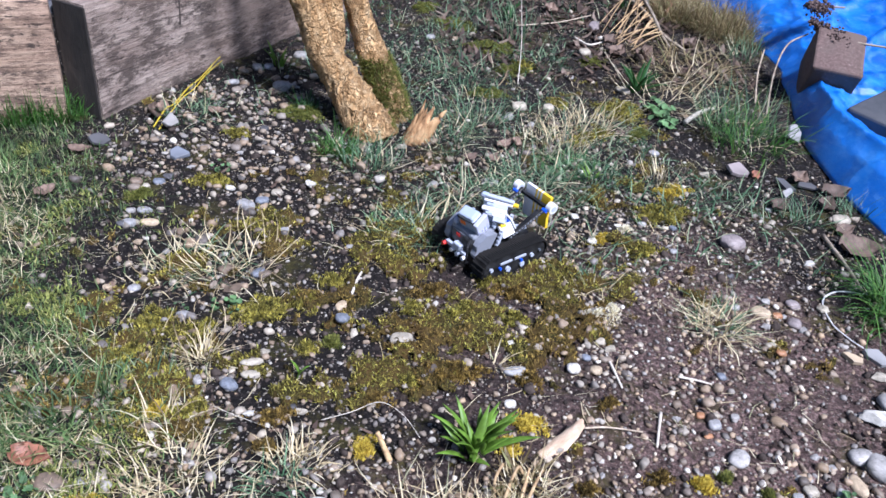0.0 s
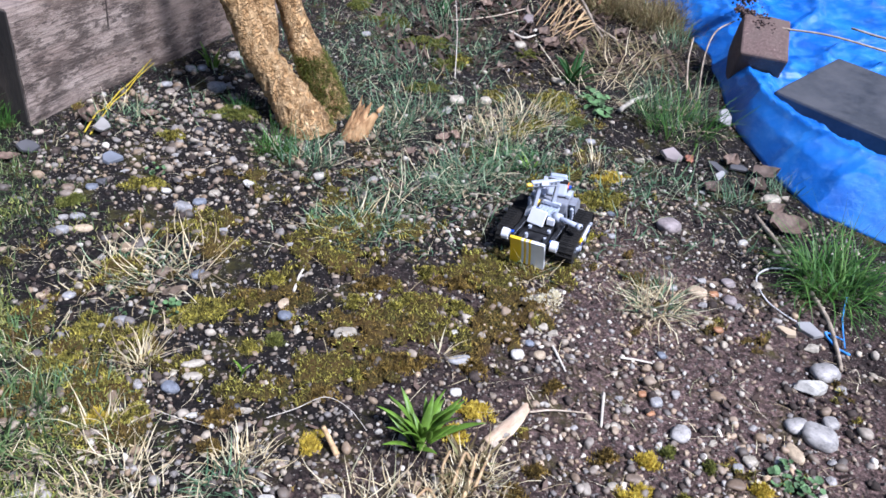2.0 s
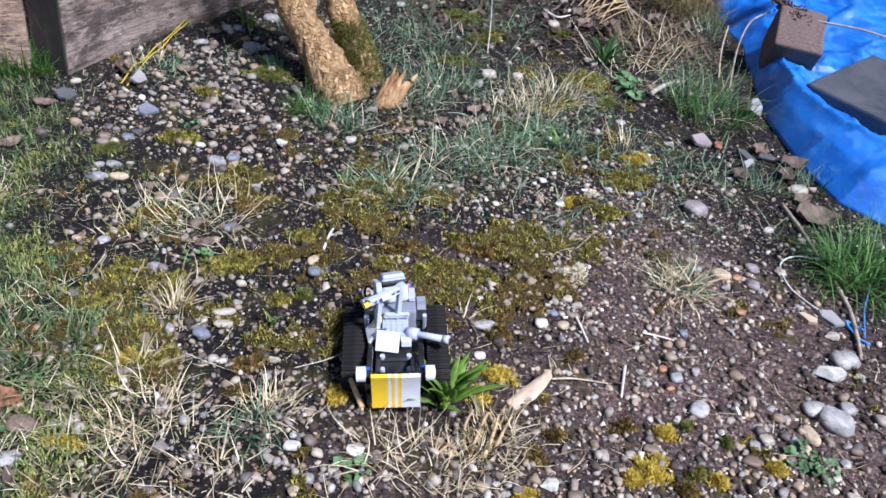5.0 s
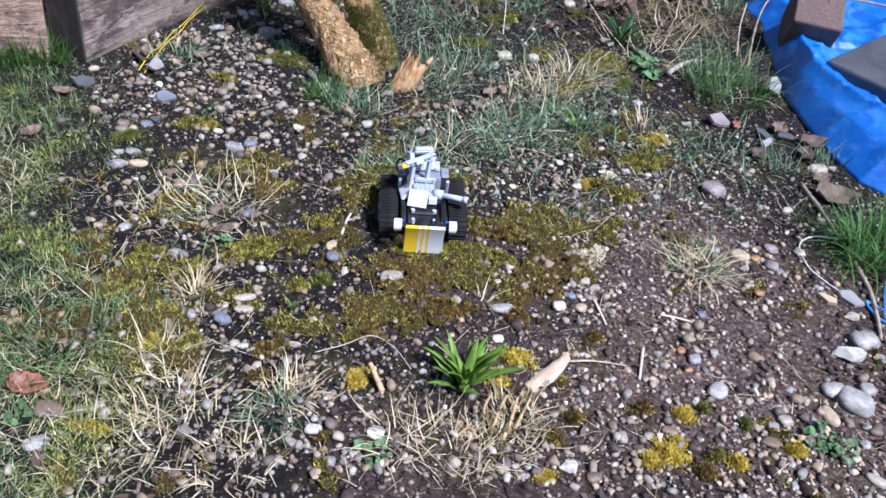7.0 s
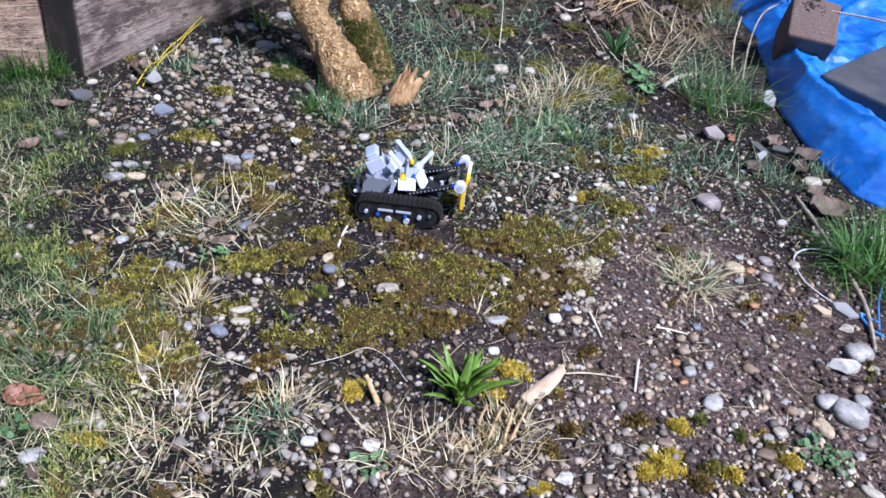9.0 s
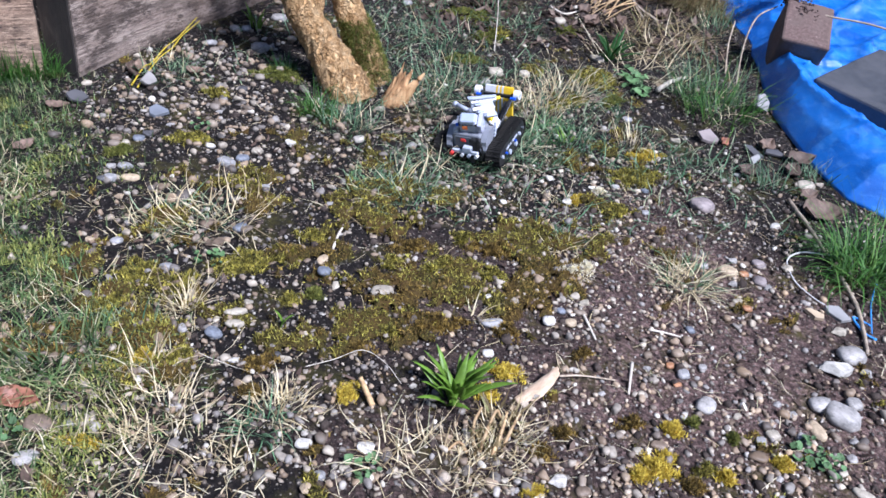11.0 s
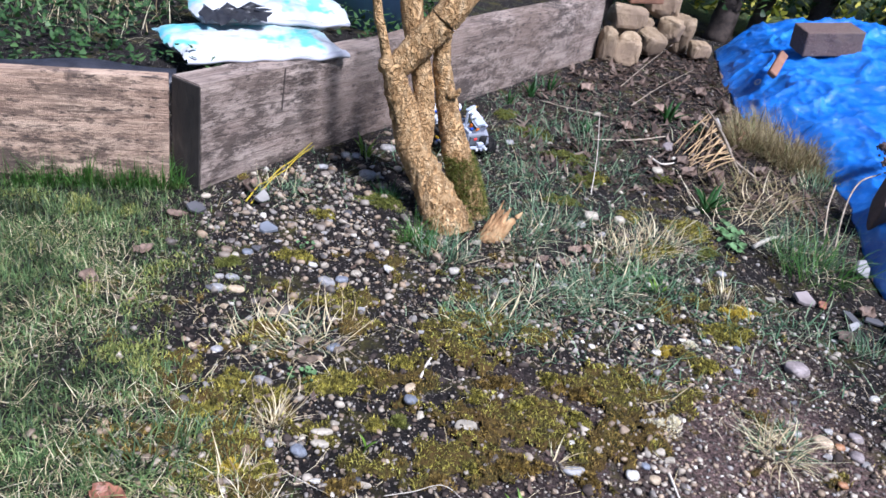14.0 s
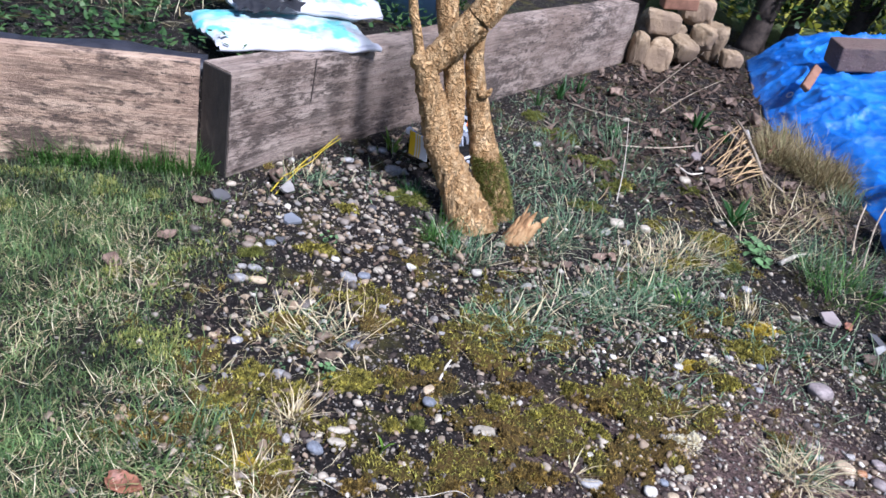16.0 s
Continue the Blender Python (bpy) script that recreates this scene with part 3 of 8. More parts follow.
def build_bed():
    bm = bmesh.new()
    pts = [(-2.58, 1.49), (-0.945, 2.10), (-0.86, 2.10), (0.41, 4.43), (-0.6, 6.2), (-4.0, 5.2)]
    low = [bm.verts.new((x, y, 0.0)) for x, y in pts]
    top = [bm.verts.new((x, y, 0.265)) for x, y in pts]
    bm.faces.new(top)
    for i in range(len(pts)):
        j = (i + 1) % len(pts)
        bm.faces.new((low[i], low[j], top[j], top[i]))
    bmesh.ops.recalc_face_normals(bm, faces=bm.faces)
    ob = part("bed_soil", bm, M["soil"])
    tagged(ob, "dark soil that fills the raised bed", "soil", kind="structure")


build_bed()

# black liner that shows along the inside of the boards
bm = bmesh.new()
rows = []
for i in range(40):
    s = i / 39
    x, y = -2.55 + s * 1.63, 1.50 + s * 0.615
    w = 0.02 * math.sin(9 * s) + 0.012 * math.sin(31 * s)
    rows.append([bm.verts.new((x + 0.35 * o * -0.36, y + 0.35 * o, z + w * (0.3 + o))) for o, z in ((0.0, 0.255), (0.03, 0.29), (0.18, 0.305), (0.32, 0.285), (0.40, 0.26))])
for a, b in zip(rows, rows[1:]):
    for k in range(4):
        bm.faces.new((a[k], b[k], b[k + 1], a[k + 1]))
tagged(part("bed_liner", bm, M["liner"], smooth=True), "crumpled black plastic liner along the bed boards", "liner")


# blue tarpaulin over a low heap
def tarp_point(u, s):
    """u: 0 far to 1 near along the border; s: metres in from the border."""
    t = [0, 0.14, 0.26, 0.36, 0.46, 0.56, 0.67, 0.76, 0.83, 0.9, 1.0]
    ex = float(np.interp(u, t, [1.26, 1.16, 1.13, 1.30, 1.33, 1.25, 1.19, 1.185, 1.21, 1.33, 1.72]))
    ey = float(np.interp(u, t, [5.10, 4.35, 3.75, 3.30, 2.85, 2.5, 2.25, 1.95, 1.74, 1.60, 1.42]))
    lip = float(np.interp(u, [0, 0.3, 0.46, 0.56, 0.67, 0.76, 0.83, 0.9, 1], [0.24, 0.22, 0.14, 0.07, 0.07, 0.12, 0.17, 0.2, 0.22]))
    crest = float(np.interp(u, [0, 0.25, 0.4, 0.56, 0.67, 0.8, 1], [0.20, 0.16, 0.12, 0.10, 0.12, 0.13, 0.13]))
    hollow = float(np.interp(u, [0, 0.3, 0.42, 0.5, 0.8, 1], [0.26, 0.19, 0.10, 0.055, 0.045, 0.05]))
    back = float(np.interp(u, [0, 0.3, 0.5, 0.8, 1], [0.36, 0.34, 0.2, 0.16, 0.16]))
    z = float(np.interp(s, [0, lip * 0.5, lip, lip + 0.05, lip + 0.14, 0.8, 2.2], [0.004, crest * 0.62, crest, crest * 0.8 + hollow * 0.2, hollow, (hollow + back) / 2, back]))
    dx, dy = 0.93, float(np.interp(u, [0, 0.4, 0.7, 0.85, 1], [-0.05, 0.0, 0.2, 0.42, 0.55]))
    x, y = ex + s * dx, ey + s * dy
    near = min(1.0, max(0.0, (u - 0.48) / 0.12))
    along = u * 6.0
    sag = noise.noise(Vector((along * 0.9, s * 1.2, 5)))
    drape = noise.noise(Vector((along * 3.2 + s * 2.0, s * 0.8, 3)))
    z += min(1, s / 0.08) * (0.020 * sag + (0.010 + 0.014 * (1 - near)) * drape)
    fold = 1 - abs(noise.noise(Vector((x * 2.2 + y * 1.4, y * 3.1 - x * 2.4, 3))))
    z += 0.030 * fold ** 16 * min(1, s / 0.10) * (1.15 - 0.75 * near)
    for size, height, k in ((5.5, 0.016, 7), (12.0, 0.008, 9), (24.0, 0.004, 12)):
        ridge = 1 - abs(noise.noise(Vector((x * size + 0.5 * y * size, y * size * 0.7 - 0.4 * x * size, k))))
        z += height * (ridge ** 7 - 0.35) * min(1, s / 0.06) * (1.0 - 0.55 * near * (s < lip + 0.05))
    hem = math.exp(-((s - lip) / 0.008) ** 2) * near
    z += 0.007 * hem
    x += 0.016 * noise.noise(Vector((y * 5, s * 4, 1))) * (1 - 0.5 * near)
    return x, y, max(0.003, z)


def build_tarp():
    us = np.linspace(0, 1, 420)
    ss = np.concatenate([np.linspace(0, 0.34, 52), np.linspace(0.35, 2.2, 110)])
    vs = [tarp_point(u, s) for u in us for s in ss]
    k = len(ss)
    i = np.arange(len(us) * k).reshape(len(us), k)
    f = np.stack([i[:-1, :-1], i[1:, :-1], i[1:, 1:], i[:-1, 1:]], -1).reshape(-1, 4)
    ob = mesh_object("tarpaulin", vs, f, M["tarp"])
    so = ob.modifiers.new("thickness", "SOLIDIFY")
    so.thickness = 0.0025
    tagged(ob, "crumpled bright blue woven tarpaulin over a heap", "tarpaulin")
    x, y, z = tarp_point(0.20, 0.10)
    bm = bmesh.new()
    ring = []
    for a in range(16):
        t = 2 * math.pi * a / 16
        for r, h in ((0.011, 0), (0.014, 0.003), (0.019, 0.0)):
            ring.append(bm.verts.new((r * math.cos(t), r * math.sin(t), h)))
    for a in range(16):
        b = (a + 1) % 16
        for c in range(2):
            bm.faces.new((ring[a * 3 + c], ring[b * 3 + c], ring[b * 3 + c + 1], ring[a * 3 + c + 1]))
    e = part("eyelet", bm, M["p_light"], ob, "metal eyelet", True)
    e.matrix_world = pose(x, y, z + 0.012, 20, -50, 0)


build_tarp()


def block(name, size, m, material, label, category, chip=0.006, seed=0):
    bm = bmesh.new()
    box_into(bm, size, None, 0.008, 2)
    bmesh.ops.subdivide_edges(bm, edges=[e for e in bm.edges if e.calc_length() > 0.06], cuts=4, use_grid_fill=True)
    for v in bm.verts:
        p = v.co * 14 + Vector((seed, 0, 0))
        v.co += v.co.normalized() * chip * noise.noise(p)
    ob = part(name, bm, material, smooth=False)
    ob.matrix_world = m
    return tagged(ob, label, category)


block("concrete_block", (0.155, 0.18, 0.18), pose(1.372, 2.575, 0.116, 29, 2, -17), M["block"], "brown rough concrete block that weighs down the tarpaulin", "block", seed=1)
block("concrete_block", (0.30, 0.17, 0.125), pose(1.60, 4.33, 0.315, 4, -8, 8), M["block"], "brown rough concrete block on the top of the tarpaulin", "block", seed=5)
block("concrete_block", (0.045, 0.22, 0.03), pose(1.30, 4.02, 0.215, 20, 30, -14), M["terracotta"], "broken reddish brick piece on the tarpaulin", "brick", 0.002, seed=9)
block("paving_slab", (0.42, 0.42, 0.06), pose(1.585, 2.215, 0.098, 2, -3, 38), M["slab"], "dark wet grey concrete slab on the tarpaulin", "slab", 0.003, seed=12)
block("paving_slab", (0.36, 0.30, 0.06), pose(1.99, 2.16, 0.15, 3, 2, 30), M["slab"], "dark wet grey concrete slab on the tarpaulin", "slab", 0.003, seed=15)


# ---------------------------------------------------------------- the many-stemmed shrub
def build_tree():
    root = new("shrub_tree")
    root.location = (-0.12, 2.16, 0)
    tagged(root, "old many-stemmed shrub with cracked tan bark and mossy foot", "tree")

    def stem(name, pts, radii, rough, seed, steps=16, sides=40):
        pts = [Vector(p) - root.location for p in pts]
        return tube(name, pts, radii, M["bark"], root, sides, steps, rough, seed)

    stem("trunk", [(-0.095, 2.10, -0.03), (-0.125, 2.13, 0.03), (-0.187, 2.19, 0.10), (-0.245, 2.21, 0.18), (-0.278, 2.22, 0.26), (-0.312, 2.22, 0.35), (-0.332, 2.22, 0.41)],
         [0.078, 0.062, 0.049, 0.044, 0.041, 0.036, 0.033], 0.2, 1)
    stem("stem", [(-0.332, 2.22, 0.39), (-0.29, 2.235, 0.445), (-0.24, 2.25, 0.51), (-0.19, 2.26, 0.58), (-0.12, 2.3, 0.72), (-0.08, 2.36, 0.95), (-0.05, 2.4, 1.3)], [0.034, 0.040, 0.043, 0.042, 0.034, 0.024, 0.012], 0.14, 2)
    stem("stem", [(-0.215, 2.225, 0.17), (-0.222, 2.25, 0.25), (-0.245, 2.27, 0.36), (-0.275, 2.28, 0.46), (-0.305, 2.28, 0.56), (-0.34, 2.3, 0.75), (-0.40, 2.34, 1.1), (-0.42, 2.36, 1.4)], [0.024, 0.029, 0.031, 0.031, 0.032, 0.028, 0.018, 0.01], 0.14, 3)
    stem("stem", [(-0.045, 2.22, -0.02), (-0.075, 2.24, 0.07), (-0.115, 2.27, 0.16), (-0.150, 2.29, 0.25), (-0.178, 2.30, 0.335), (-0.203, 2.30, 0.43), (-0.208, 2.30, 0.55), (-0.2, 2.32, 0.8), (-0.17, 2.36, 1.2)], [0.058, 0.050, 0.041, 0.036, 0.031, 0.026, 0.025, 0.02, 0.011], 0.17, 4)
    stem("branch", [(-0.345, 2.21, 0.405), (-0.358, 2.205, 0.46), (-0.372, 2.2, 0.51), (-0.39, 2.2, 0.57), (-0.42, 2.2, 0.8), (-0.43, 2.22, 1.1)], [0.017, 0.014, 0.013, 0.013, 0.009, 0.004], 0.12, 5, 8, 20)
    stem("knot", [(-0.36, 2.205, 0.395), (-0.352, 2.2, 0.415), (-0.34, 2.2, 0.428)], [0.012, 0.019, 0.012], 0.35, 6, 5, 16)
    stem("knot", [(-0.165, 2.275, 0.335), (-0.143, 2.27, 0.347), (-0.135, 2.27, 0.362)], [0.014, 0.011, 0.003], 0.25, 7, 5, 12)
    # moss on the foot of the stems
    rng = np.random.default_rng(11)

    def moss_on(pts, radii, n, lo, hi, a0, a1, seed):
        P = np.array(spline(pts, 12)) - np.array(root.location)
        R = np.interp(np.linspace(0, len(pts) - 1, len(P)), range(len(pts)), radii)
        i = (rng.uniform(lo, hi, n) * (len(P) - 1)).astype(int)
        a = rng.uniform(a0, a1, n)
        o = np.stack([np.cos(a), np.sin(a), np.zeros(n)], 1)
        base = P[i] + o * (R[i] * 0.93)[:, None] + rng.normal(0, 0.004, (n, 3))
        blades("moss", base, a, rng.uniform(0.008, 0.016, n), rng.uniform(0.002, 0.0045, n), rng.uniform(0.6, 1.5, n), rng.uniform(0, 1.2, n), M["moss_green"], 2, root)

    moss_on([(-0.045, 2.22, -0.02), (-0.075, 2.24, 0.07), (-0.115, 2.27, 0.16), (-0.150, 2.29, 0.25)], [0.058, 0.052, 0.046, 0.041], 9000, 0.05, 0.68, -2.4, 0.9, 1)
    moss_on([(-0.095, 2.10, -0.03), (-0.125, 2.13, 0.03), (-0.187, 2.19, 0.10)], [0.078, 0.066, 0.057], 5000, 0.1, 0.62, -1.3, 1.0, 2)


build_tree()


def build_stump():
    """Splintered stub of a broken stem: a torn core with long shards that stand off it."""
    rng = np.random.default_rng(8)
    axis = Vector((0.42, 0.2, 0.88)).normalized()

    def shard(name, foot, length, r, tip, seed, parent=None):
        p = [foot + (axis + tip * s * s) * (length * s) for s in (-0.1, 0.2, 0.45, 0.7, 0.9, 1.0)]
        return tube(name, p, [r * 1.05, r * 1.1, r * 0.95, r * 0.75, r * 0.4, r * 0.12], M["splinter"], parent, 9, 2, 0.4, seed)

    ob = shard("stump", Vector((0, 0, 0)), 0.095, 0.027, Vector((0.05, 0, 0)), 1)
    for i in range(16):
        t = 6.283 * i / 16 + rng.uniform(-0.2, 0.2)
        o = Vector((math.cos(t), math.sin(t) * 0.8, 0)) * rng.uniform(0.012, 0.030)
        shard("splinter", o + axis * rng.uniform(0, 0.045), rng.uniform(0.045, 0.115), rng.uniform(0.005, 0.013), Vector((o.x * 4, o.y * 4, 0)), i + 2, ob)
    ob.location = (0.012, 2.055, -0.006)
    tagged(ob, "broken splintered orange-brown wooden stub in the grass", "stump")


build_stump()

# ---------------------------------------------------------------- loose ground cover


def lattice(x, y, k):
    """Smooth random values from 0 to 1 on a unit lattice."""
    ix, iy = np.floor(x), np.floor(y)
    fx, fy = x - ix, y - iy
    fx, fy = fx * fx * (3 - 2 * fx), fy * fy * (3 - 2 * fy)

    def h(a, b):
        v = np.sin(a * 127.1 + b * 311.7 + k * 74.7) * 43758.5453
        return v - np.floor(v)

    return (h(ix, iy) * (1 - fx) + h(ix + 1, iy) * fx) * (1 - fy) + (h(ix, iy + 1) * (1 - fx) + h(ix + 1, iy + 1) * fx) * fy


def patchy(x, y, s, k=0.0):
    """A ragged cloudy pattern from 0 to 1 that makes cover denser here and thinner there."""
    x, y = np.asarray(x, float) * s / 3 + 11.3, np.asarray(y, float) * s / 3 + 5.1
    u, w = 0.8 * x + 0.6 * y, 0.8 * y - 0.6 * x
    v = 0.52 * lattice(u, w, k) + 0.30 * lattice(2.13 * x, 2.13 * y, k + 1) + 0.18 * lattice(4.4 * u, 4.4 * w, k + 2)
    return np.clip(0.5 + 2.1 * (v - 0.5), 0, 1)


def right_of_bed(x, y):
    """True in front of the long plank."""
    return (x + 0.817) * 0.878 - (y - 2.054) * 0.479 > 0.0


def spots(n, x0, x1, y0, y1, rng, keep=None):
    """Random places on the open ground, nearer ones denser."""
    x = rng.uniform(x0, x1, n)
    y = y0 + (y1 - y0) * rng.uniform(0, 1, n) ** 1.35
    ok = right_of_bed(x, y)
    if keep is not None:
        ok &= rng.uniform(0, 1, n) < keep(x, y)
    return x[ok], y[ok]


def bed_mask(x, y):
    inside = 1 / (1 + np.exp(-(x - lawn_edge(y) + 0.05 * np.sin(9 * x + 14 * y)) * 15))
    return inside


def moss_cover(x, y):
    """How much moss covers a place: thick in the middle of the bed, thin on the bare soil and near the shrub."""
    m = 0.22 * patchy(x, y, 9, 2.2) + 0.38 * patchy(x, y, 30, 1.1) + 0.40 * patchy(x, y, 75, 0.3)
    where = np.exp(-(((x + 0.22) / 0.72) ** 2 + ((y - 1.32) / 0.55) ** 2) ** 1.5)
    where = np.maximum(where, 0.8 * np.exp(-((x - 0.62) / 0.25) ** 2 - ((y - 1.75) / 0.55) ** 2))
    where = where * np.where((x > 0.3) & (y < 1.2), 0.6, 1.0)
    where = np.maximum(where, 0.5 * np.exp(-((x - 0.5) / 0.3) ** 2 - ((y - 0.85) / 0.16) ** 2))
    return np.clip((m - 0.83 + 0.31 * where) * 8, 0, 1) * np.clip(bed_mask(x, y) * 1.5, 0, 1)


def moss_height(x, y):
    """Top of the moss carpet over the soil: small cushions with pits between them."""
    c = moss_cover(x, y)
    return c ** 0.6 * (0.003 + 0.011 * patchy(x, y, 120, 6.0) + 0.006 * patchy(x, y, 330, 2.0)) - 0.004 * (1 - c)


def moss_sheet():
    xs, ys = np.arange(-0.85, 1.02, 0.0055), np.arange(0.68, 2.6, 0.0065)
    X, Y = np.meshgrid(xs, ys)
    C = moss_cover(X, Y)
    i = np.arange(X.size).reshape(X.shape)
    f = np.stack([i[:-1, :-1], i[:-1, 1:], i[1:, 1:], i[1:, :-1]], -1)
    keep = (C[:-1, :-1] > 0.12) & (C[1:, 1:] > 0.12)
    f = f[keep]
    used, inv = np.unique(f, return_inverse=True)
    P = np.stack([X, Y, ground_z(X, Y) + moss_height(X, Y)], -1).reshape(-1, 3)[used]
    ob = mesh_object("moss_bed", P, inv.reshape(-1, 4), M["moss_sheet"])
    tagged(ob, "low uneven bed of olive and golden moss on soil", "moss", kind="stuff")


def cover():
    rng = np.random.default_rng(3)
    # fine grit and gravel
    x, y = spots(38000, -1.0, 1.35, 0.55, 4.0, rng, lambda x, y: bed_mask(x, y) * (0.22 + 0.78 * patchy(x, y, 5.5) ** 1.3))
    s = np.clip(rng.lognormal(-5.25, 0.42, len(x)), 0.0022, 0.013)
    tagged(scatter_lumps("gravel", np.stack([x, y, ground_z(x, y)], 1), s, M["grit"], 1, (0.4, 0.8), seed=4, angular=0.3, sink=0.35), "mixed pale and dark grit on the soil", "gravel", kind="stuff")
    x, y = spots(2000, -0.95, 1.3, 0.55, 4.2, rng, lambda x, y: bed_mask(x, y) * (0.10 + 0.9 * patchy(x, y, 4.2, 1.0) ** 1.6))
    s = np.clip(rng.lognormal(-4.3, 0.33, len(x)), 0.008, 0.026)
    tagged(scatter_lumps("pebble_gravel", np.stack([x, y, ground_z(x, y)], 1), s, M["gravel"], 2, (0.45, 0.75), 6, 0.05, 0.2), "rounded small tan, white and grey pebbles", "pebbles", kind="stuff")
    # heaps of pebbles between plank and shrub
    n = 560
    x, y = rng.normal(-0.44, 0.2, n), rng.normal(2.1, 0.4, n)
    ok = right_of_bed(x - 0.05, y) & (x < -0.02) & (y < 3) & (y > 1.4) & (x > lawn_edge(y) + 0.05)
    x, y = x[ok], y[ok]
    s = np.clip(rng.lognormal(-4.2, 0.38, len(x)), 0.008, 0.032)
    tagged(scatter_lumps("pebble_gravel", np.stack([x, y, ground_z(x, y)], 1), s, M["gravel"], 2, (0.5, 0.8), 7, 0.05, 0.2), "rounded grey and tan pebbles beside the shrub", "pebbles", kind="stuff")
    n = 110
    x, y = rng.normal(0.78, 0.16, n), rng.normal(0.98, 0.17, n)
    s = np.clip(rng.lognormal(-4.25, 0.4, n), 0.008, 0.03)
    tagged(scatter_lumps("pebble_gravel", np.stack([x, y, ground_z(x, y)], 1), s, M["gravel"], 2, (0.5, 0.8), 9, 0.05, 0.2), "rounded pale pebbles on bare soil", "pebbles", kind="stuff")
    n = 3200
    x, y = rng.normal(0.62, 0.30, n), rng.normal(1.22, 0.42, n)
    ok = (y > 0.6) & (y < 2.1) & (rng.uniform(0, 1, n) < 0.25 + 0.75 * patchy(x, y, 8, 2.7))
    x, y = x[ok], y[ok]
    s = np.clip(rng.lognormal(-4.95, 0.42, len(x)), 0.004, 0.017)
    tagged(scatter_lumps("stone_chips", np.stack([x, y, ground_z(x, y)], 1), s, M["chips"], 1, (0.5, 0.85), 19, 0.26, 0.25), "pale angular chips of stone on dry soil", "gravel", kind="stuff")
    x, y = spots(5600, -0.75, 0.45, 0.75, 2.3, rng, lambda x, y: bed_mask(x, y) * (0.12 + 0.88 * patchy(x, y, 7, 4.4) ** 1.3))
    s = np.clip(rng.lognormal(-4.75, 0.42, len(x)), 0.005, 0.022)
    tagged(scatter_lumps("stone_chips", np.stack([x, y, ground_z(x, y) + np.maximum(0, 0.7 * moss_height(x, y))], 1), s, M["gravel"], 2, (0.5, 0.9), 23, 0.11, 0.22), "mixed grey, tan and white stones between moss", "gravel", kind="stuff")
    n = 1100
    x, y = rng.normal(0.60, 0.22, n), rng.normal(1.68, 0.26, n)
    s = np.clip(rng.lognormal(-4.85, 0.4, n), 0.004, 0.016)
    tagged(scatter_lumps("pebble_gravel", np.stack([x, y, ground_z(x, y)], 1), s, M["gravel"], 2, (0.5, 0.8), 10, 0.07, 0.25), "small pale angular gravel on bare soil", "pebbles", kind="stuff")
    n = 1500
    x, y = rng.normal(0.58, 0.24, n), rng.normal(0.84, 0.12, n)
    ok = (y > 0.6) & (rng.uniform(0, 1, n) < 0.2 + 0.8 * patchy(x, y, 11, 5.2))
    x, y = x[ok], y[ok]
    s = np.clip(rng.lognormal(-4.95, 0.45, len(x)), 0.004, 0.018)
    tagged(scatter_lumps("stone_chips", np.stack([x, y, ground_z(x, y)], 1), s, M["chips"], 2, (0.5, 0.85), 29, 0.2, 0.25), "cream and white broken stone chips on dry soil", "gravel", kind="stuff")
    # scraps of dead leaf
    x, y = spots(2600, -0.9, 1.3, 0.6, 4.3, rng, lambda x, y: 0.25 + 0.75 * patchy(x, y, 5, 0.9))
    k = len(x)
    ob = blades("leaf_scraps", np.stack([x, y, ground_z(x, y) + 0.004], 1), rng.uniform(0, 6.3, k), rng.uniform(0.008, 0.028, k), rng.uniform(0.005, 0.014, k), rng.uniform(1.0, 1.7, k), rng.uniform(-0.5, 0.6, k), M["litter"], 2)
    tagged(ob, "scraps of brown dead leaf on the soil", "leaf litter", kind="stuff")
    # soil crumbs
    x, y = spots(9000, -1.0, 1.3, 0.55, 4.6, rng, lambda x, y: bed_mask(x, y))
    s = np.clip(rng.lognormal(-4.9, 0.5, len(x)), 0.003, 0.024)
    tagged(scatter_lumps("soil_crumbs", np.stack([x, y, ground_z(x, y)], 1), s, M["clod"], 1, (0.5, 0.9), 12, 0.3, 0.3), "dark brown crumbs of soil", "soil", kind="stuff")
    # creeping moss in the bare ground
    moss_sheet()
    x, y = spots(420000, -0.9, 1.1, 0.6, 2.7, rng, lambda x, y: np.clip(0.4 + bed_mask(x, y), 0, 1) * moss_cover(x, y))
    n = len(x)
    base = np.stack([x, y, ground_z(x, y) + moss_height(x, y) - 0.002], 1)
    warm = patchy(x, y, 14, 4) + 0.3 * (patchy(x, y, 80, 3) - 0.5) > 0.62
    for sel, key, word in ((warm, "moss_brown", "rusty brown"), (~warm, "mossfuzz", "olive and yellow-green")):
        k = int(sel.sum())
        ob = blades("moss_carpet", base[sel], rng.uniform(0, 6.3, k), rng.uniform(0.005, 0.012, k), rng.uniform(0.0018, 0.0038, k), rng.uniform(0.1, 1.3, k), rng.uniform(0, 0.9, k), M[key], 2)
        tagged(ob, "thin %s moss creeping over the soil" % word, "moss", kind="stuff")
    # lawn
    n = 150000
    y = 0.45 + 1.75 * rng.uniform(0, 1, n) ** 1.15
    x = rng.uniform(-1.75, -0.25, n)
    keep = rng.uniform(0, 1, n) < (1 - bed_mask(x, y)) * (0.45 + 0.55 * patchy(x, y, 9, 0.7))
    keep &= (x * 0.353 - y * 0.936) > (-0.9 * 0.353 - 2.04 * 0.936)
    x, y = x[keep], y[keep]
    k = len(x)
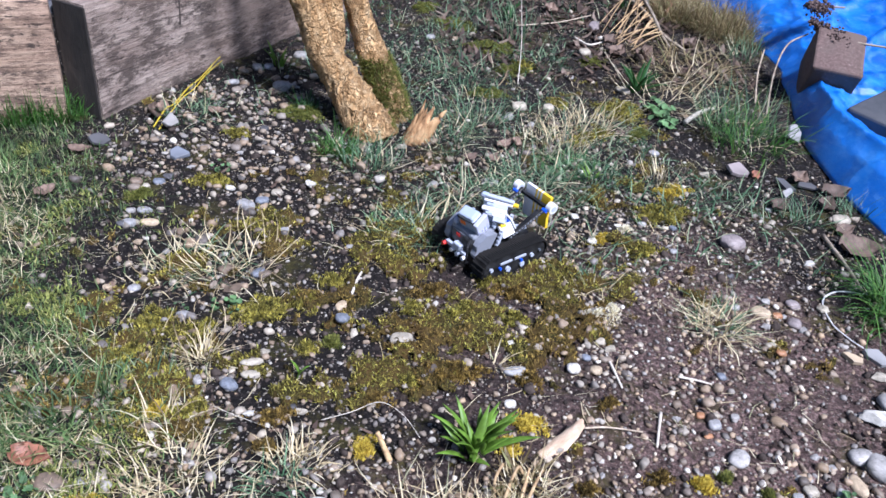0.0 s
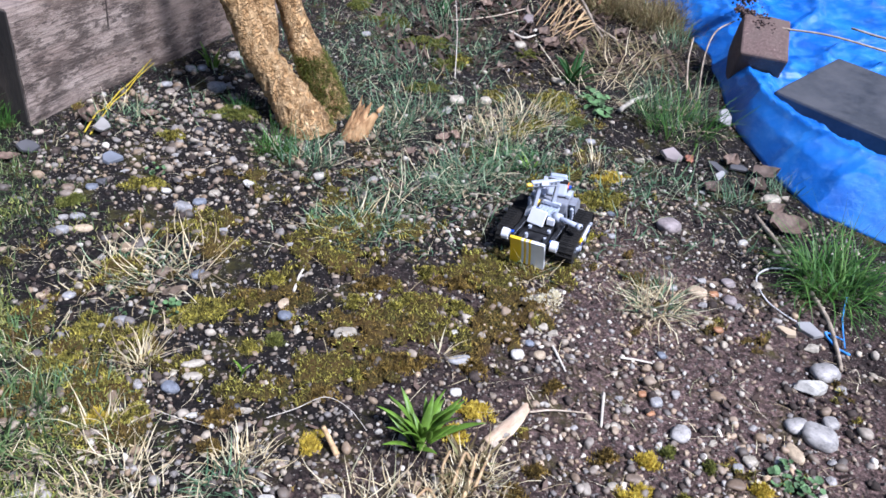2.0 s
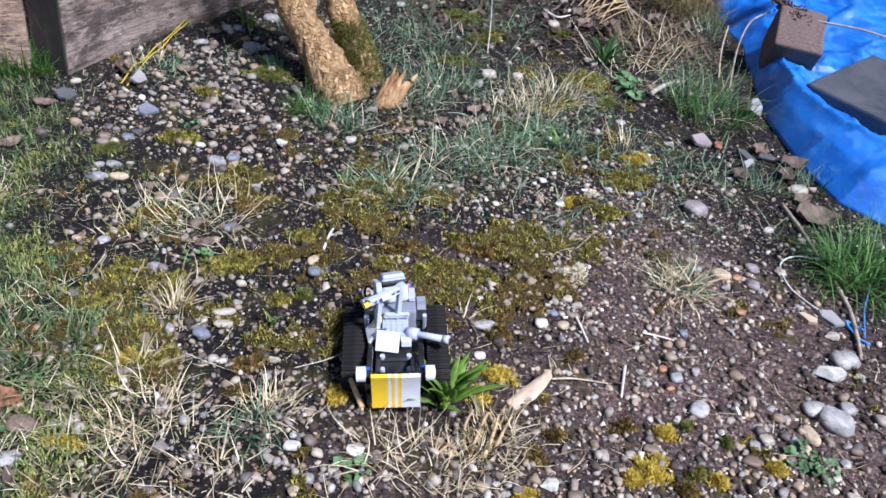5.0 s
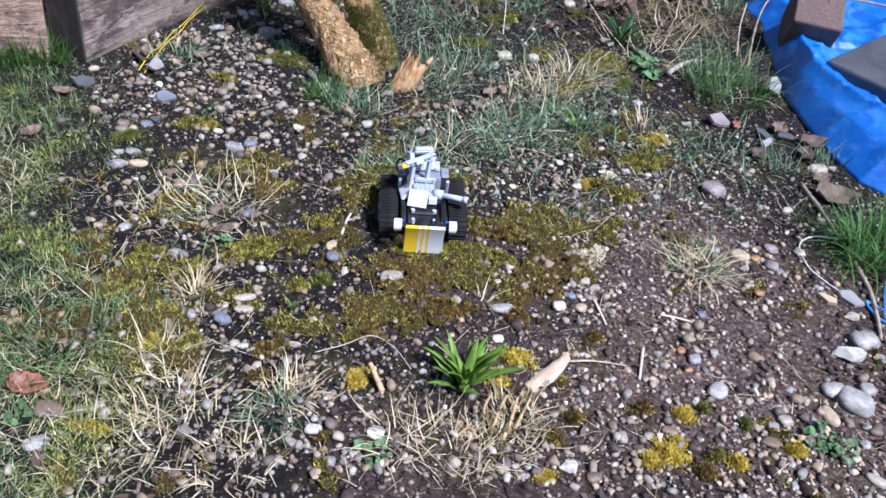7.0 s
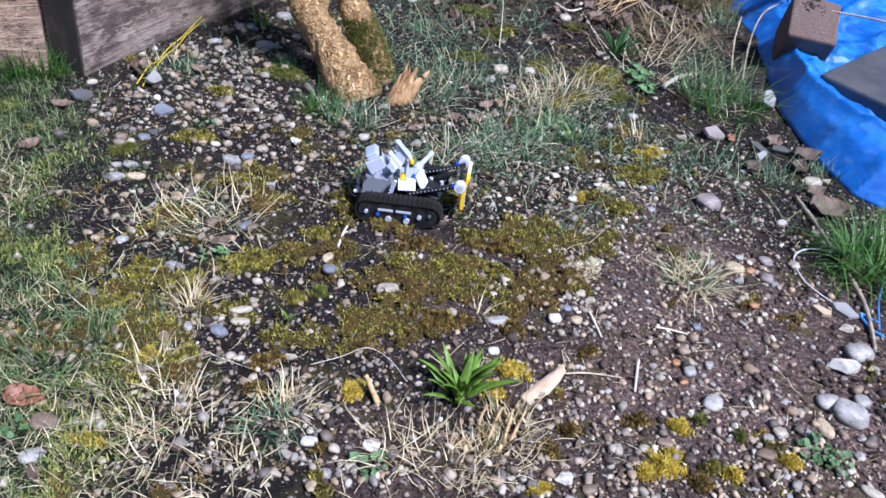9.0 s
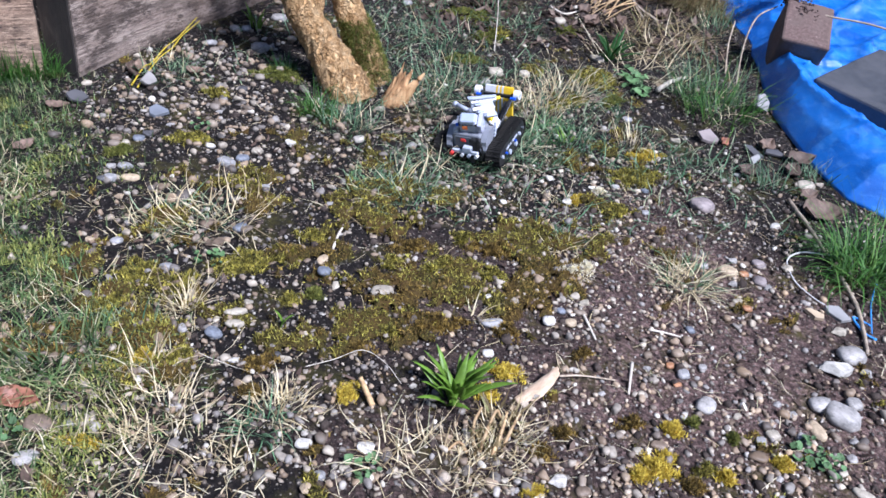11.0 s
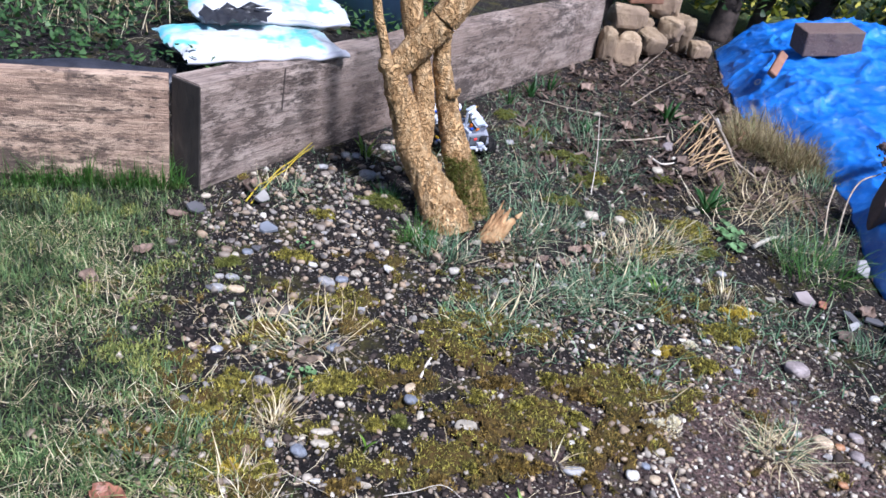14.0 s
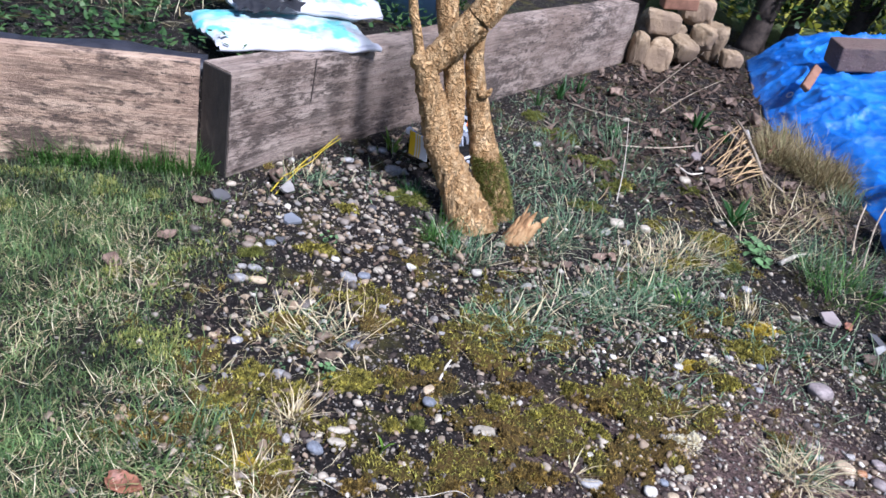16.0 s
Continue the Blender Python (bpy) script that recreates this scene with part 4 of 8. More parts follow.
    ob = blades("lawn", np.stack([x, y, ground_z(x, y) - 0.002], 1), rng.uniform(0, 6.3, k), rng.uniform(0.012, 0.042, k), rng.uniform(0.0016, 0.003, k), rng.uniform(0.1, 1.35, k), rng.uniform(0.0, 1.5, k), M["lawn"], 3)
    tagged(ob, "ragged winter lawn of green blades with dry straw", "lawn", kind="stuff")
    n = 210000
    y, x = rng.uniform(0.55, 1.9, n), rng.uniform(-1.5, -0.35, n)
    much = np.clip((0.55 * patchy(x, y, 8, 3.3) + 0.25 * patchy(x, y, 23, 0.4) + 0.2 * patchy(x, y, 60, 1.4) - 0.48) * 5, 0, 1)
    keep = (rng.uniform(0, 1, n) < (1 - bed_mask(x, y)) * much) & ((x * 0.353 - y * 0.936) > (-0.9 * 0.353 - 2.0 * 0.936))
    x, y, much = x[keep], y[keep], much[keep]
    k = len(x)
    ob = blades("lawn_moss", np.stack([x, y, ground_z(x, y) + 0.010 * much], 1), rng.uniform(0, 6.3, k), rng.uniform(0.006, 0.016, k), rng.uniform(0.002, 0.0042, k), rng.uniform(0.1, 1.2, k), rng.uniform(0, 0.9, k), M["lawnmoss"], 2)
    tagged(ob, "yellow-green moss in patches among the lawn blades", "moss", kind="stuff")
    n = 45000
    y, x = rng.uniform(-1.2, 1.9, n), rng.uniform(-3.6, -0.35, n)
    keep = ((y < 0.46) | (x < -1.74)) & ((x * 0.353 - y * 0.936) > (-0.9 * 0.353 - 2.04 * 0.936))
    keep &= rng.uniform(0, 1, n) < np.exp(-((x + 1.3) / 1.0) ** 2 - ((y - 0.9) / 0.9) ** 2)
    x, y = x[keep], y[keep]
    k = len(x)
    ob = blades("lawn", np.stack([x, y, ground_z(x, y) - 0.002], 1), rng.uniform(0, 6.3, k), rng.uniform(0.02, 0.05, k), rng.uniform(0.003, 0.006, k), rng.uniform(0.1, 1.35, k), rng.uniform(0.0, 1.5, k), M["lawn"], 2)
    tagged(ob, "ragged winter lawn beyond the stony bed", "lawn", kind="stuff")
    n = 4200
    y = rng.uniform(0.5, 1.75, n)
    x = lawn_edge(y) + rng.normal(-0.16, 0.22, n)
    ok = patchy(x, y, 7, 1.9) > 0.55
    x, y = x[ok], y[ok]
    keep = (x * 0.353 - y * 0.936) > (-0.9 * 0.353 - 2.04 * 0.936)
    x, y = x[keep], y[keep]
    k = len(x)
    ob = blades("lawn_straw", np.stack([x, y, ground_z(x, y)], 1), rng.uniform(0, 6.3, k), rng.uniform(0.02, 0.07, k), rng.uniform(0.001, 0.0022, k), rng.uniform(0.7, 1.5, k), rng.uniform(0, 0.7, k), M["straw"], 3)
    tagged(ob, "dry pale straw lying along the lawn border", "straw", kind="stuff")
    # thin grass over the middle ground
    x, y = spots(11500, -0.7, 1.2, 1.5, 4.2, rng, lambda x, y: np.clip((patchy(x, y, 5, 3.1) - 0.45) * 2.2, 0, 1) * np.where((x < -0.1) & (y < 3), 0.25, 1) * np.where(y > 1.75, 1, 0.25) * np.where(y > 2.7, 0.45, 1))
    k = len(x)
    ob = blades("thin_grass", np.stack([x, y, ground_z(x, y)], 1), rng.uniform(0, 6.3, k), rng.uniform(0.03, 0.095, k), rng.uniform(0.0018, 0.0042, k), rng.uniform(0.5, 1.45, k), rng.uniform(0.0, 1.0, k), M["bluegrass"], 3)
    tagged(ob, "thin blue-green grass among the stones", "grass", kind="stuff")
    # fibres and twiglets
    x, y = spots(2600, -0.8, 1.3, 0.55, 4.4, rng, lambda x, y: 0.3 + 0.7 * patchy(x, y, 4, 5))
    k = len(x)
    ob = blades("straw_litter", np.stack([x, y, ground_z(x, y) + 0.003], 1), rng.uniform(0, 6.3, k), rng.uniform(0.02, 0.07, k), rng.uniform(0.001, 0.0022, k), rng.uniform(1.3, 1.6, k), rng.uniform(-0.2, 0.3, k), M["straw"], 2)
    tagged(ob, "scattered dry straw and fibres", "litter", kind="stuff")
    # dark leaf litter at the far end
    n = 2600
    x, y = rng.uniform(0.1, 1.25, n), rng.uniform(2.6, 4.9, n)
    ok = right_of_bed(x - 0.03, y)
    x, y = x[ok], y[ok]
    k = len(x)
    ob = blades("leaf_litter", np.stack([x, y, ground_z(x, y) + 0.004], 1), rng.uniform(0, 6.3, k), rng.uniform(0.025, 0.06, k), rng.uniform(0.012, 0.028, k), rng.uniform(0.9, 1.7, k), rng.uniform(-0.4, 0.6, k), M["litter"], 3)
    tagged(ob, "dark brown rotting leaves under the hedge", "leaf litter", kind="stuff")


M["litter"] = blade_material("litter leaves", [(0.0, (0.03, 0.02, 0.015)), (0.5, (0.09, 0.06, 0.045)), (0.85, (0.17, 0.115, 0.085)), (1.0, (0.30, 0.23, 0.18))])
M["chips"] = pebble_material("stone chips", [(p, tuple(min(0.8, v * 1.25) for v in k)) for p, k in PEBBLES], "island")
# dry moss made nearly white: a fleck of sunlight painted into its colour
M["moss_sunlit"] = blade_material("sun-flecked dry moss", [(0.0, (0.66, 0.56, 0.32)), (0.4, (0.84, 0.78, 0.56)), (1.0, (0.92, 0.90, 0.80))], 0.7)
M["lawnmoss"] = blade_material("lawn moss", [(0.0, (0.07, 0.09, 0.02)), (0.5, (0.20, 0.235, 0.055)), (0.85, (0.36, 0.37, 0.10)), (1.0, (0.46, 0.42, 0.17))], 0.8)
cover()

# ---------------------------------------------------------------- kinds of small things
_v3, _f3 = ico(3)


def stone_mesh(kind, seed):
    """A water-worn pebble (kind 0) or an angular flint (kind 1), about one unit long."""
    me = bpy.data.meshes.new("pebble")
    off = Vector((seed * 3.1, seed * 1.7, 0))
    rnd = random.Random(seed)
    planes = [(Vector([rnd.gauss(0, 1) for _ in range(3)]).normalized(), rnd.uniform(0.5, 0.82)) for _ in range(11)]
    vs = []
    for v in _v3:
        p = Vector(v)
        if kind == 0:
            e = 0.72 + 0.12 * (seed % 3)
            p = Vector([math.copysign(abs(k) ** e, k) for k in p])
            r = (1 + 0.20 * noise.noise(p * 0.9 + off) + 0.07 * noise.noise(p * 2.6 + off)) * 0.93
        else:
            r = 0.95 + 0.22 * noise.noise(p * 1.6 + off) + 0.16 * noise.noise(p * 3.1 + off) - 0.12 * abs(noise.noise(p * 5 + off))
        p = p * r
        if kind:
            for q, cut in planes:
                p = p - q * max(0.0, p.dot(q) - cut)
        vs.append(p * 0.5)
    me.from_pydata([tuple(v) for v in vs], [], [tuple(int(i) for i in f) for f in _f3])
    for p in me.polygons:
        p.use_smooth = kind == 0
    return me


_made = {}


def stone(x, y, length, aspect, turn, tone, shape=0, tall=0.62, tilt=0):
    """One pebble or flint of that length that lies on the ground."""
    variant = int(abs(x * 917 + y * 613)) % 5
    key = (shape, variant, tone)
    if key not in _made:
        me = stone_mesh(shape, variant + 7 * shape)
        me.materials.append(M["stone_" + tone])
        _made[key] = me
    words = {"white": "white", "pale": "pale cream", "tan": "tan", "grey": "grey", "light": "light grey", "blue": "blue-grey", "brown": "brown", "dark": "dark grey", "rust": "rusty orange", "pink": "pinkish grey"}[tone]
    ob = new("pebble" if shape == 0 else "stone", _made[key])
    w = length * aspect
    h = w * tall
    ob.matrix_world = pose(x, y, gz(x, y) + 0.7 * max(0.0, float(moss_height(x, y))) + h * 0.24, tilt, 0, turn) @ Matrix.Diagonal((length, w, h, 1))
    what = "smooth rounded %s pebble on the soil" if shape == 0 else "rough angular %s stone on the soil"
    tagged(ob, what % words, "pebble" if shape == 0 else "stone", "pebbles on the soil" if shape == 0 else "broken stones on the soil")


def slate(x, y, length, width, turn, tilt, tone):
    """A thin broken shard."""
    rng = np.random.default_rng(int(abs(x * 1000)) + 3)
    bm = bmesh.new()
    n = 7
    a = np.sort(rng.uniform(0, 2 * math.pi, n) * 0.35 + np.linspace(0, 2 * math.pi, n, endpoint=False))
    low = [bm.verts.new((0.5 * length * math.cos(t) * r, 0.5 * width * math.sin(t) * r, -0.004)) for t, r in zip(a, rng.uniform(0.75, 1.1, n))]
    top = [bm.verts.new((v.co.x * 0.93, v.co.y * 0.93, 0.005 + rng.normal(0, 0.001))) for v in low]
    bm.faces.new(top), bm.faces.new(low[::-1])
    for i in range(n):
        bm.faces.new((low[i], low[(i + 1) % n], top[(i + 1) % n], top[i]))
    bmesh.ops.bevel(bm, geom=list(bm.edges), offset=0.0012, segments=1, affect="EDGES")
    ob = part("stone_shard", bm, M["stone_" + tone])
    ob.matrix_world = pose(x, y, gz(x, y) + 0.5 * width * abs(math.sin(radians(tilt))) + 0.004, tilt, 4, turn)
    tagged(ob, "flat broken %s stone shard on the soil" % {"grey": "grey", "blue": "blue-grey", "pink": "pinkish grey", "light": "light grey", "tan": "tan", "pale": "pale cream", "dark": "dark grey"}[tone], "stone", "flat shards")


def tuft(x, y, n, length, spread, key, label, lean=(0.1, 0.9), curl=(0.3, 1.4), width=(0.0016, 0.0046), name="grass_tuft", category="grass", segs=5, flat=1.0):
    """A clump of blades that fan out from one foot."""
    rng = np.random.default_rng(int(abs(x * 7919 + y * 104729)) % 99991)
    sway = 0.8
    if key == "straw":
        n, width, spread, sway = int(n * 0.85), (width[0] * 0.8, width[1] * 0.8), spread * 1.1, 0.75
    elif key == "bluegrass":
        n, width, length, sway = int(n * 0.8), (width[0] * 0.7, width[1] * 0.75), length * 0.88, 1.1
    r = spread * np.sqrt(rng.uniform(0, 1, n))
    a = rng.uniform(0, 6.283, n)
    bx, by = r * np.cos(a), r * np.sin(a)
    base = np.stack([bx, by, ground_z(x + bx, y + by) - gz(x, y) - 0.003], 1)
    az = a + rng.normal(0, 1.1, n)
    curl = (curl[0] - 1.0, curl[1] + 0.7) if key == "straw" else (curl[0] - 0.5, curl[1] + 0.3)
    ob = blades(name, base, az, length * rng.uniform(0.45, 1.1, n), rng.uniform(*width, n), rng.uniform(*lean, n), rng.uniform(*curl, n), M[key], segs, sway=sway)
    ob.location = (x, y, gz(x, y))
    return tagged(ob, label, category, category + " clumps")


def moss(x, y, rx, ry, turn, key, height=0.016):
    """A raised cushion of moss with an uneven outline, covered with tiny fronds."""
    rng = np.random.default_rng(int(abs(x * 7919 + y * 104729)) % 99991)
    k = rng.uniform(0, 20)

    def rad(t):
        return 0.78 + 0.22 * np.sin(2 * t + k) + 0.14 * np.sin(5 * t + 2 * k) + 0.10 * np.sin(9 * t + 3 * k)

    n = int(min(5200, 300 + 900000 * rx * ry))
    t, s = rng.uniform(0, 6.283, n), np.sqrt(rng.uniform(0, 1, n)) * rng.uniform(0.75, 1.22, n)
    px, py = rx * s * rad(t) * np.cos(t), ry * s * rad(t) * np.sin(t)
    lump = 0.6 + 0.4 * np.sin(120 * px + k) * np.sin(115 * py + k) + 0.2 * np.sin(260 * px) * np.sin(240 * py)
    pz = height * np.sqrt(np.clip(1 - s ** 2.2, 0, 1)) * lump
    gap = (lump + rng.uniform(-0.25, 0.25, n) - 0.35 * s) > 0.22
    px, py, pz = px[gap], py[gap], pz[gap]
    n = len(px)
    tone = rng.uniform(0.75, 1.2, n)
    v, f = blades_arrays(np.stack([px, py, pz - 0.003], 1), rng.uniform(0, 6.28, n), rng.uniform(0.005, 0.011, n), rng.uniform(0.0018, 0.0035, n) * tone, rng.uniform(0, 1.0, n), rng.uniform(0, 0.9, n), 2)
    # cushion below the fronds
    R, A = 7, 22
    dome = [(0, 0, height * 0.6)]
    for i in range(1, R + 1):
        for j in range(A):
            a, q = 6.283 * j / A, i / R
            cx, cy = 0.72 * rx * q * rad(a) * math.cos(a), 0.72 * ry * q * rad(a) * math.sin(a)
            dome.append((cx, cy, height * math.sqrt(max(0, 1 - q ** 2.2)) * (0.6 + 0.4 * math.sin(120 * cx + k) * math.sin(115 * cy + k)) - 0.004))
    df = []
    for j in range(A):
        df.append((0, 1 + j, 1 + (j + 1) % A, 1 + (j + 1) % A))
        for i in range(R - 1):
            a, b = 1 + i * A + j, 1 + i * A + (j + 1) % A
            df.append((a, a + A, b + A, b))
    me = bpy.data.meshes.new("moss_patch")
    me.from_pydata([tuple(q) for q in dome] + [tuple(q) for q in v], [], [tuple(dict.fromkeys(q)) for q in df] + [tuple(int(i) + len(dome) for i in q) for q in f])
    me.materials.append(M[key])
    ob = new("moss_patch", me)
    ob.matrix_world = pose(x, y, gz(x, y), 0, 0, turn)
    word = {"moss_sunlit": "pale sun-fleck", "moss_yellow": "bright yellow", "moss_brown": "rusty brown", "mossfuzz": "olive", "moss_green": "green"}[key]
    tagged(ob, "%s cushion of moss on the soil" % word, "moss", "moss cushions")


def twig(pts, r, key, label, name="twig", category="twig", sides=7):
    """A thin bent stick or cord through points (x, y, height above the ground)."""
    x0, y0 = pts[0][:2]
    P = [(px - x0, py - y0, gz(px, py) + h + r * 0.7) for px, py, h in pts]
    ob = tube(name, P, [r * (1 - 0.35 * i / (len(P) - 1)) for i in range(len(P))], M[key], None, sides, 6, 0.25, int(abs(x0 * 99)))
    ob.location = (x0, y0, 0)
    return tagged(ob, label, category)


def leaf(x, y, length, width, turn, tilt, key, label, curl=0.5, lift=0.006):
    """A dead leaf with a midrib, cupped along its length."""
    n, w = 9, 5
    vs, fs = [], []
    for i in range(n + 1):
        s = i / n
        half = 0.5 * width * math.sin(math.pi * min(1, 0.06 + 0.94 * s) ** 0.85) * (1 + 0.12 * math.sin(11 * s))
        for j in range(w):
            q = (j / (w - 1)) * 2 - 1
            z = curl * width * (0.5 * q * q + 0.35 * (2 * s - 1) ** 2) + 0.0015 * math.sin(23 * s + 7 * q)
            vs.append((length * (s - 0.5), half * q, z))
    for i in range(n):
        for j in range(w - 1):
            a = i * w + j
            fs.append((a, a + 1, a + w + 1, a + w))
    ob = mesh_object("dead_leaf", vs, fs, M[key])
    ob.matrix_world = pose(x, y, gz(x, y) + lift, tilt, 0, turn)
    so = ob.modifiers.new("thickness", "SOLIDIFY")
    so.thickness = 0.0008
    tagged(ob, label, "leaf", "dead leaves")


def dead_frond(a, b, tip_a, tip_b, n):
    """A fallen dry seed head: a bent grey spine with a comb of tan stalks on one side."""
    root = new("dead_frond")
    root.location = (a[0], a[1], 0)
    tagged(root, "fallen dry seed head with a comb of tan stalks", "dead plant")
    rng = np.random.default_rng(14)
    a, b, ta, tb = (np.array(p, float) for p in (a, b, tip_a, tip_b))
    o = np.array((a[0], a[1]))

    def at(p, h):
        return (p[0] - o[0], p[1] - o[1], gz(*p) + h)

    d = b - a
    tube("spine", [at(a - 0.1 * d, 0.075), at(a + 0.3 * d, 0.06), at(a + 0.7 * d, 0.04), at(b, 0.012), at(b + 0.35 * d, 0.006)], [0.004, 0.006, 0.007, 0.006, 0.003], M["twig"], root, 9, 6, 0.3, 2, "grey-brown spine")
    for i in range(n):
        s = (i + rng.uniform(-0.3, 0.3)) / (n - 1)
        p, q = a + s * d, ta + s * (tb - ta) + rng.normal(0, 0.032, 2)
        h = 0.07 - 0.05 * s
        tube("stalk", [at(p, h), at(p + 0.5 * (q - p), h * 0.75 + 0.012), at(q, 0.008 + rng.uniform(0, 0.02))], [0.0026, 0.0024, 0.0015], M["drystalk"], root, 6, 4, 0.1, i)


M["drystalk"] = surface("dry stalk", [(0.3, (0.20, 0.12, 0.055)), (0.55, (0.44, 0.30, 0.15)), (0.75, (0.60, 0.46, 0.27))], 60, 0.7, 0.3, 200, vary="object", amount=0.3)


def strap_plant(x, y, n, length, width, key, label, seed, lean=(0.15, 0.95)):
    """A bulb plant: broad folded strap leaves, each one a part."""
    rng = np.random.default_rng(seed)
    root = new("bulb_plant")
    root.location = (x, y, gz(x, y) - 0.004)
    tagged(root, label, "plant", "bulb plants")
    for i in range(n):
        a = 6.283 * i / n + rng.normal(0, 0.3)
        L, W = length * rng.uniform(0.6, 1.1), width * rng.uniform(0.8, 1.15)
        ang, c = rng.uniform(*lean), rng.uniform(0.25, 0.9)
        segs = 10
        p = np.array([rng.normal(0, 0.009) + 0.006 * math.cos(a), rng.normal(0, 0.009) + 0.006 * math.sin(a), 0.0])
        side = np.array([-math.sin(a), math.cos(a), 0])
        vs, fs = [], []
        for s in range(segs + 1):
            q = s / segs
            w = W * (0.55 + 1.2 * q if q < 0.3 else 0.91 - 0.0 * q) * (1 - max(0, (q - 0.45) / 0.55) ** 1.7 * 0.97)
            d = np.array([math.sin(ang) * math.cos(a), math.sin(ang) * math.sin(a), math.cos(ang)])
            up = np.array([-math.cos(ang) * math.cos(a), -math.cos(ang) * math.sin(a), math.sin(ang)])
            vs += [p - side * w / 2 + up * w * 0.22, p, p + side * w / 2 + up * w * 0.22]
            p = p + d * L / segs
            ang += c / segs
        for s in range(segs):
            for j in (0, 1):
                b = s * 3 + j
                fs.append((b, b + 1, b + 4, b + 3))
        lf = mesh_object("leaf", vs, fs, M[key], root)
        so = lf.modifiers.new("thickness", "SOLIDIFY")
        so.thickness = 0.001


LEAVES = []


def weed(x, y, n, size, label, seed):
    """A flat rosette of small round leaves, each one a part."""
    rng = np.random.default_rng(seed)
    if not LEAVES:
        for k in range(3):
            vs = [(0, 0, -0.15)] + [(math.cos(6.283 * j / 11) * (1 + 0.16 * math.cos(3 * 6.283 * j / 11 + k)), math.sin(6.283 * j / 11) * 0.9, 0.06 * math.sin(2.1 * j + k)) for j in range(11)]
            me = bpy.data.meshes.new("leaf")
            me.from_pydata(vs, [], [(0, 1 + j, 1 + (j + 1) % 11) for j in range(11)])
            me.materials.append(M["weedleaf"])
            LEAVES.append(me)
    root = new("weed")
    root.location = (x, y, gz(x, y))
    tagged(root, label, "plant", "weeds")
    for i in range(n):
        a, d = rng.uniform(0, 6.283), size * math.sqrt(rng.uniform(0.02, 1))
        r = size * rng.uniform(0.12, 0.26)
        lf = new("leaf", LEAVES[i % 3])
        lf.parent = root
        lf.matrix_basis = pose(d * math.cos(a), d * math.sin(a), rng.uniform(0.005, 0.02), rng.normal(0, 22), rng.normal(0, 22), rng.uniform(0, 360)) @ Matrix.Diagonal((r, r, r, 1))


M["weedleaf"] = surface("weed leaf", [(0.3, (0.05, 0.11, 0.035)), (0.7, (0.12, 0.21, 0.08))], 60, 0.6, 0.3, 200, vary="object", amount=0.4)

# ---------------------------------------------------------------- raised bed: plants, bags, tub
def build_bed_plants():
    rng = np.random.default_rng(8)
    n = 15000
    x, y = rng.uniform(-2.7, -0.35, n), rng.uniform(1.75, 4.6, n)
    ok = ((x + 0.817) * 0.878 - (y - 2.054) * 0.479 < -0.12) & ((x * 0.353 - y * 0.936) < (-0.9 * 0.353 - 2.04 * 0.936) - 0.16)
    ok &= ~((np.abs(x + 0.86) < 0.32) & (np.abs(y - 2.6) < 0.34))
    x, y = x[ok], y[ok]
    k = len(x)
    base = np.stack([x, y, 0.27 + rng.uniform(0, 0.09, k)], 1)
    ob = blades("ground_cover", base, rng.uniform(0, 6.28, k), rng.uniform(0.014, 0.036, k), rng.uniform(0.01, 0.024, k), rng.uniform(0.5, 1.7, k), rng.uniform(-0.3, 0.6, k), M["bedleaf"], 3)
    tagged(ob, "low dark green leafy plants that fill the raised bed", "plants", kind="stuff")
    k = 170
    base = np.stack([rng.uniform(-1.75, -1.15, k), rng.uniform(2.35, 2.9, k), np.full(k, 0.28)], 1)
    ob = blades("dry_stalks", base, rng.uniform(0, 6.28, k), rng.uniform(0.06, 0.2, k), rng.uniform(0.002, 0.004, k), rng.uniform(0.2, 1.4, k), rng.uniform(0, 1, k), M["straw"], 3)
    tagged(ob, "dry pale stalks among the bed plants", "straw", kind="stuff")


build_bed_plants()


def bag(name, size, m, label, seed):
    """A filled plastic sack: a pillow with crimped seams and soft dents."""
    lx, ly, lz = size
    nx, ny = 44, 30
    vs, fs = [], []
    for side in (1, -1):
        for j in range(ny + 1):
            for i in range(nx + 1):
                u, v = 2 * i / nx - 1, 2 * j / ny - 1
                e = max(0.0, (1 - abs(u) ** 5) * (1 - abs(v) ** 4)) ** 0.45
                p = Vector((u * 2.4 + seed, v * 1.8, side))
                d = 0.75 + 0.32 * noise.noise(p) + 0.14 * noise.noise(p * 2.7)
                crimp = 0.012 * noise.noise(Vector((u * 9, v * 9, seed)))
                z = side * 0.5 * lz * e * d + crimp * (1 - 0.4 * e)
                if side < 0:
                    z = max(z, -0.42 * lz)
                vs.append((0.5 * lx * u * (1 + 0.03 * math.sin(5 * v + seed)), 0.5 * ly * v * (1 + 0.04 * math.sin(4 * u + seed)), z))
    q = (nx + 1) * (ny + 1)
    for j in range(ny):
        for i in range(nx):
            k = j * (nx + 1) + i
            fs.append((k, k + 1, k + nx + 2, k + nx + 1))
            fs.append((q + k, q + k + nx + 1, q + k + nx + 2, q + k + 1))
    ob = mesh_object(name, vs, fs, M["bag"])
    ob.matrix_world = m
    return tagged(ob, label, "bag", "sacks on the bed")


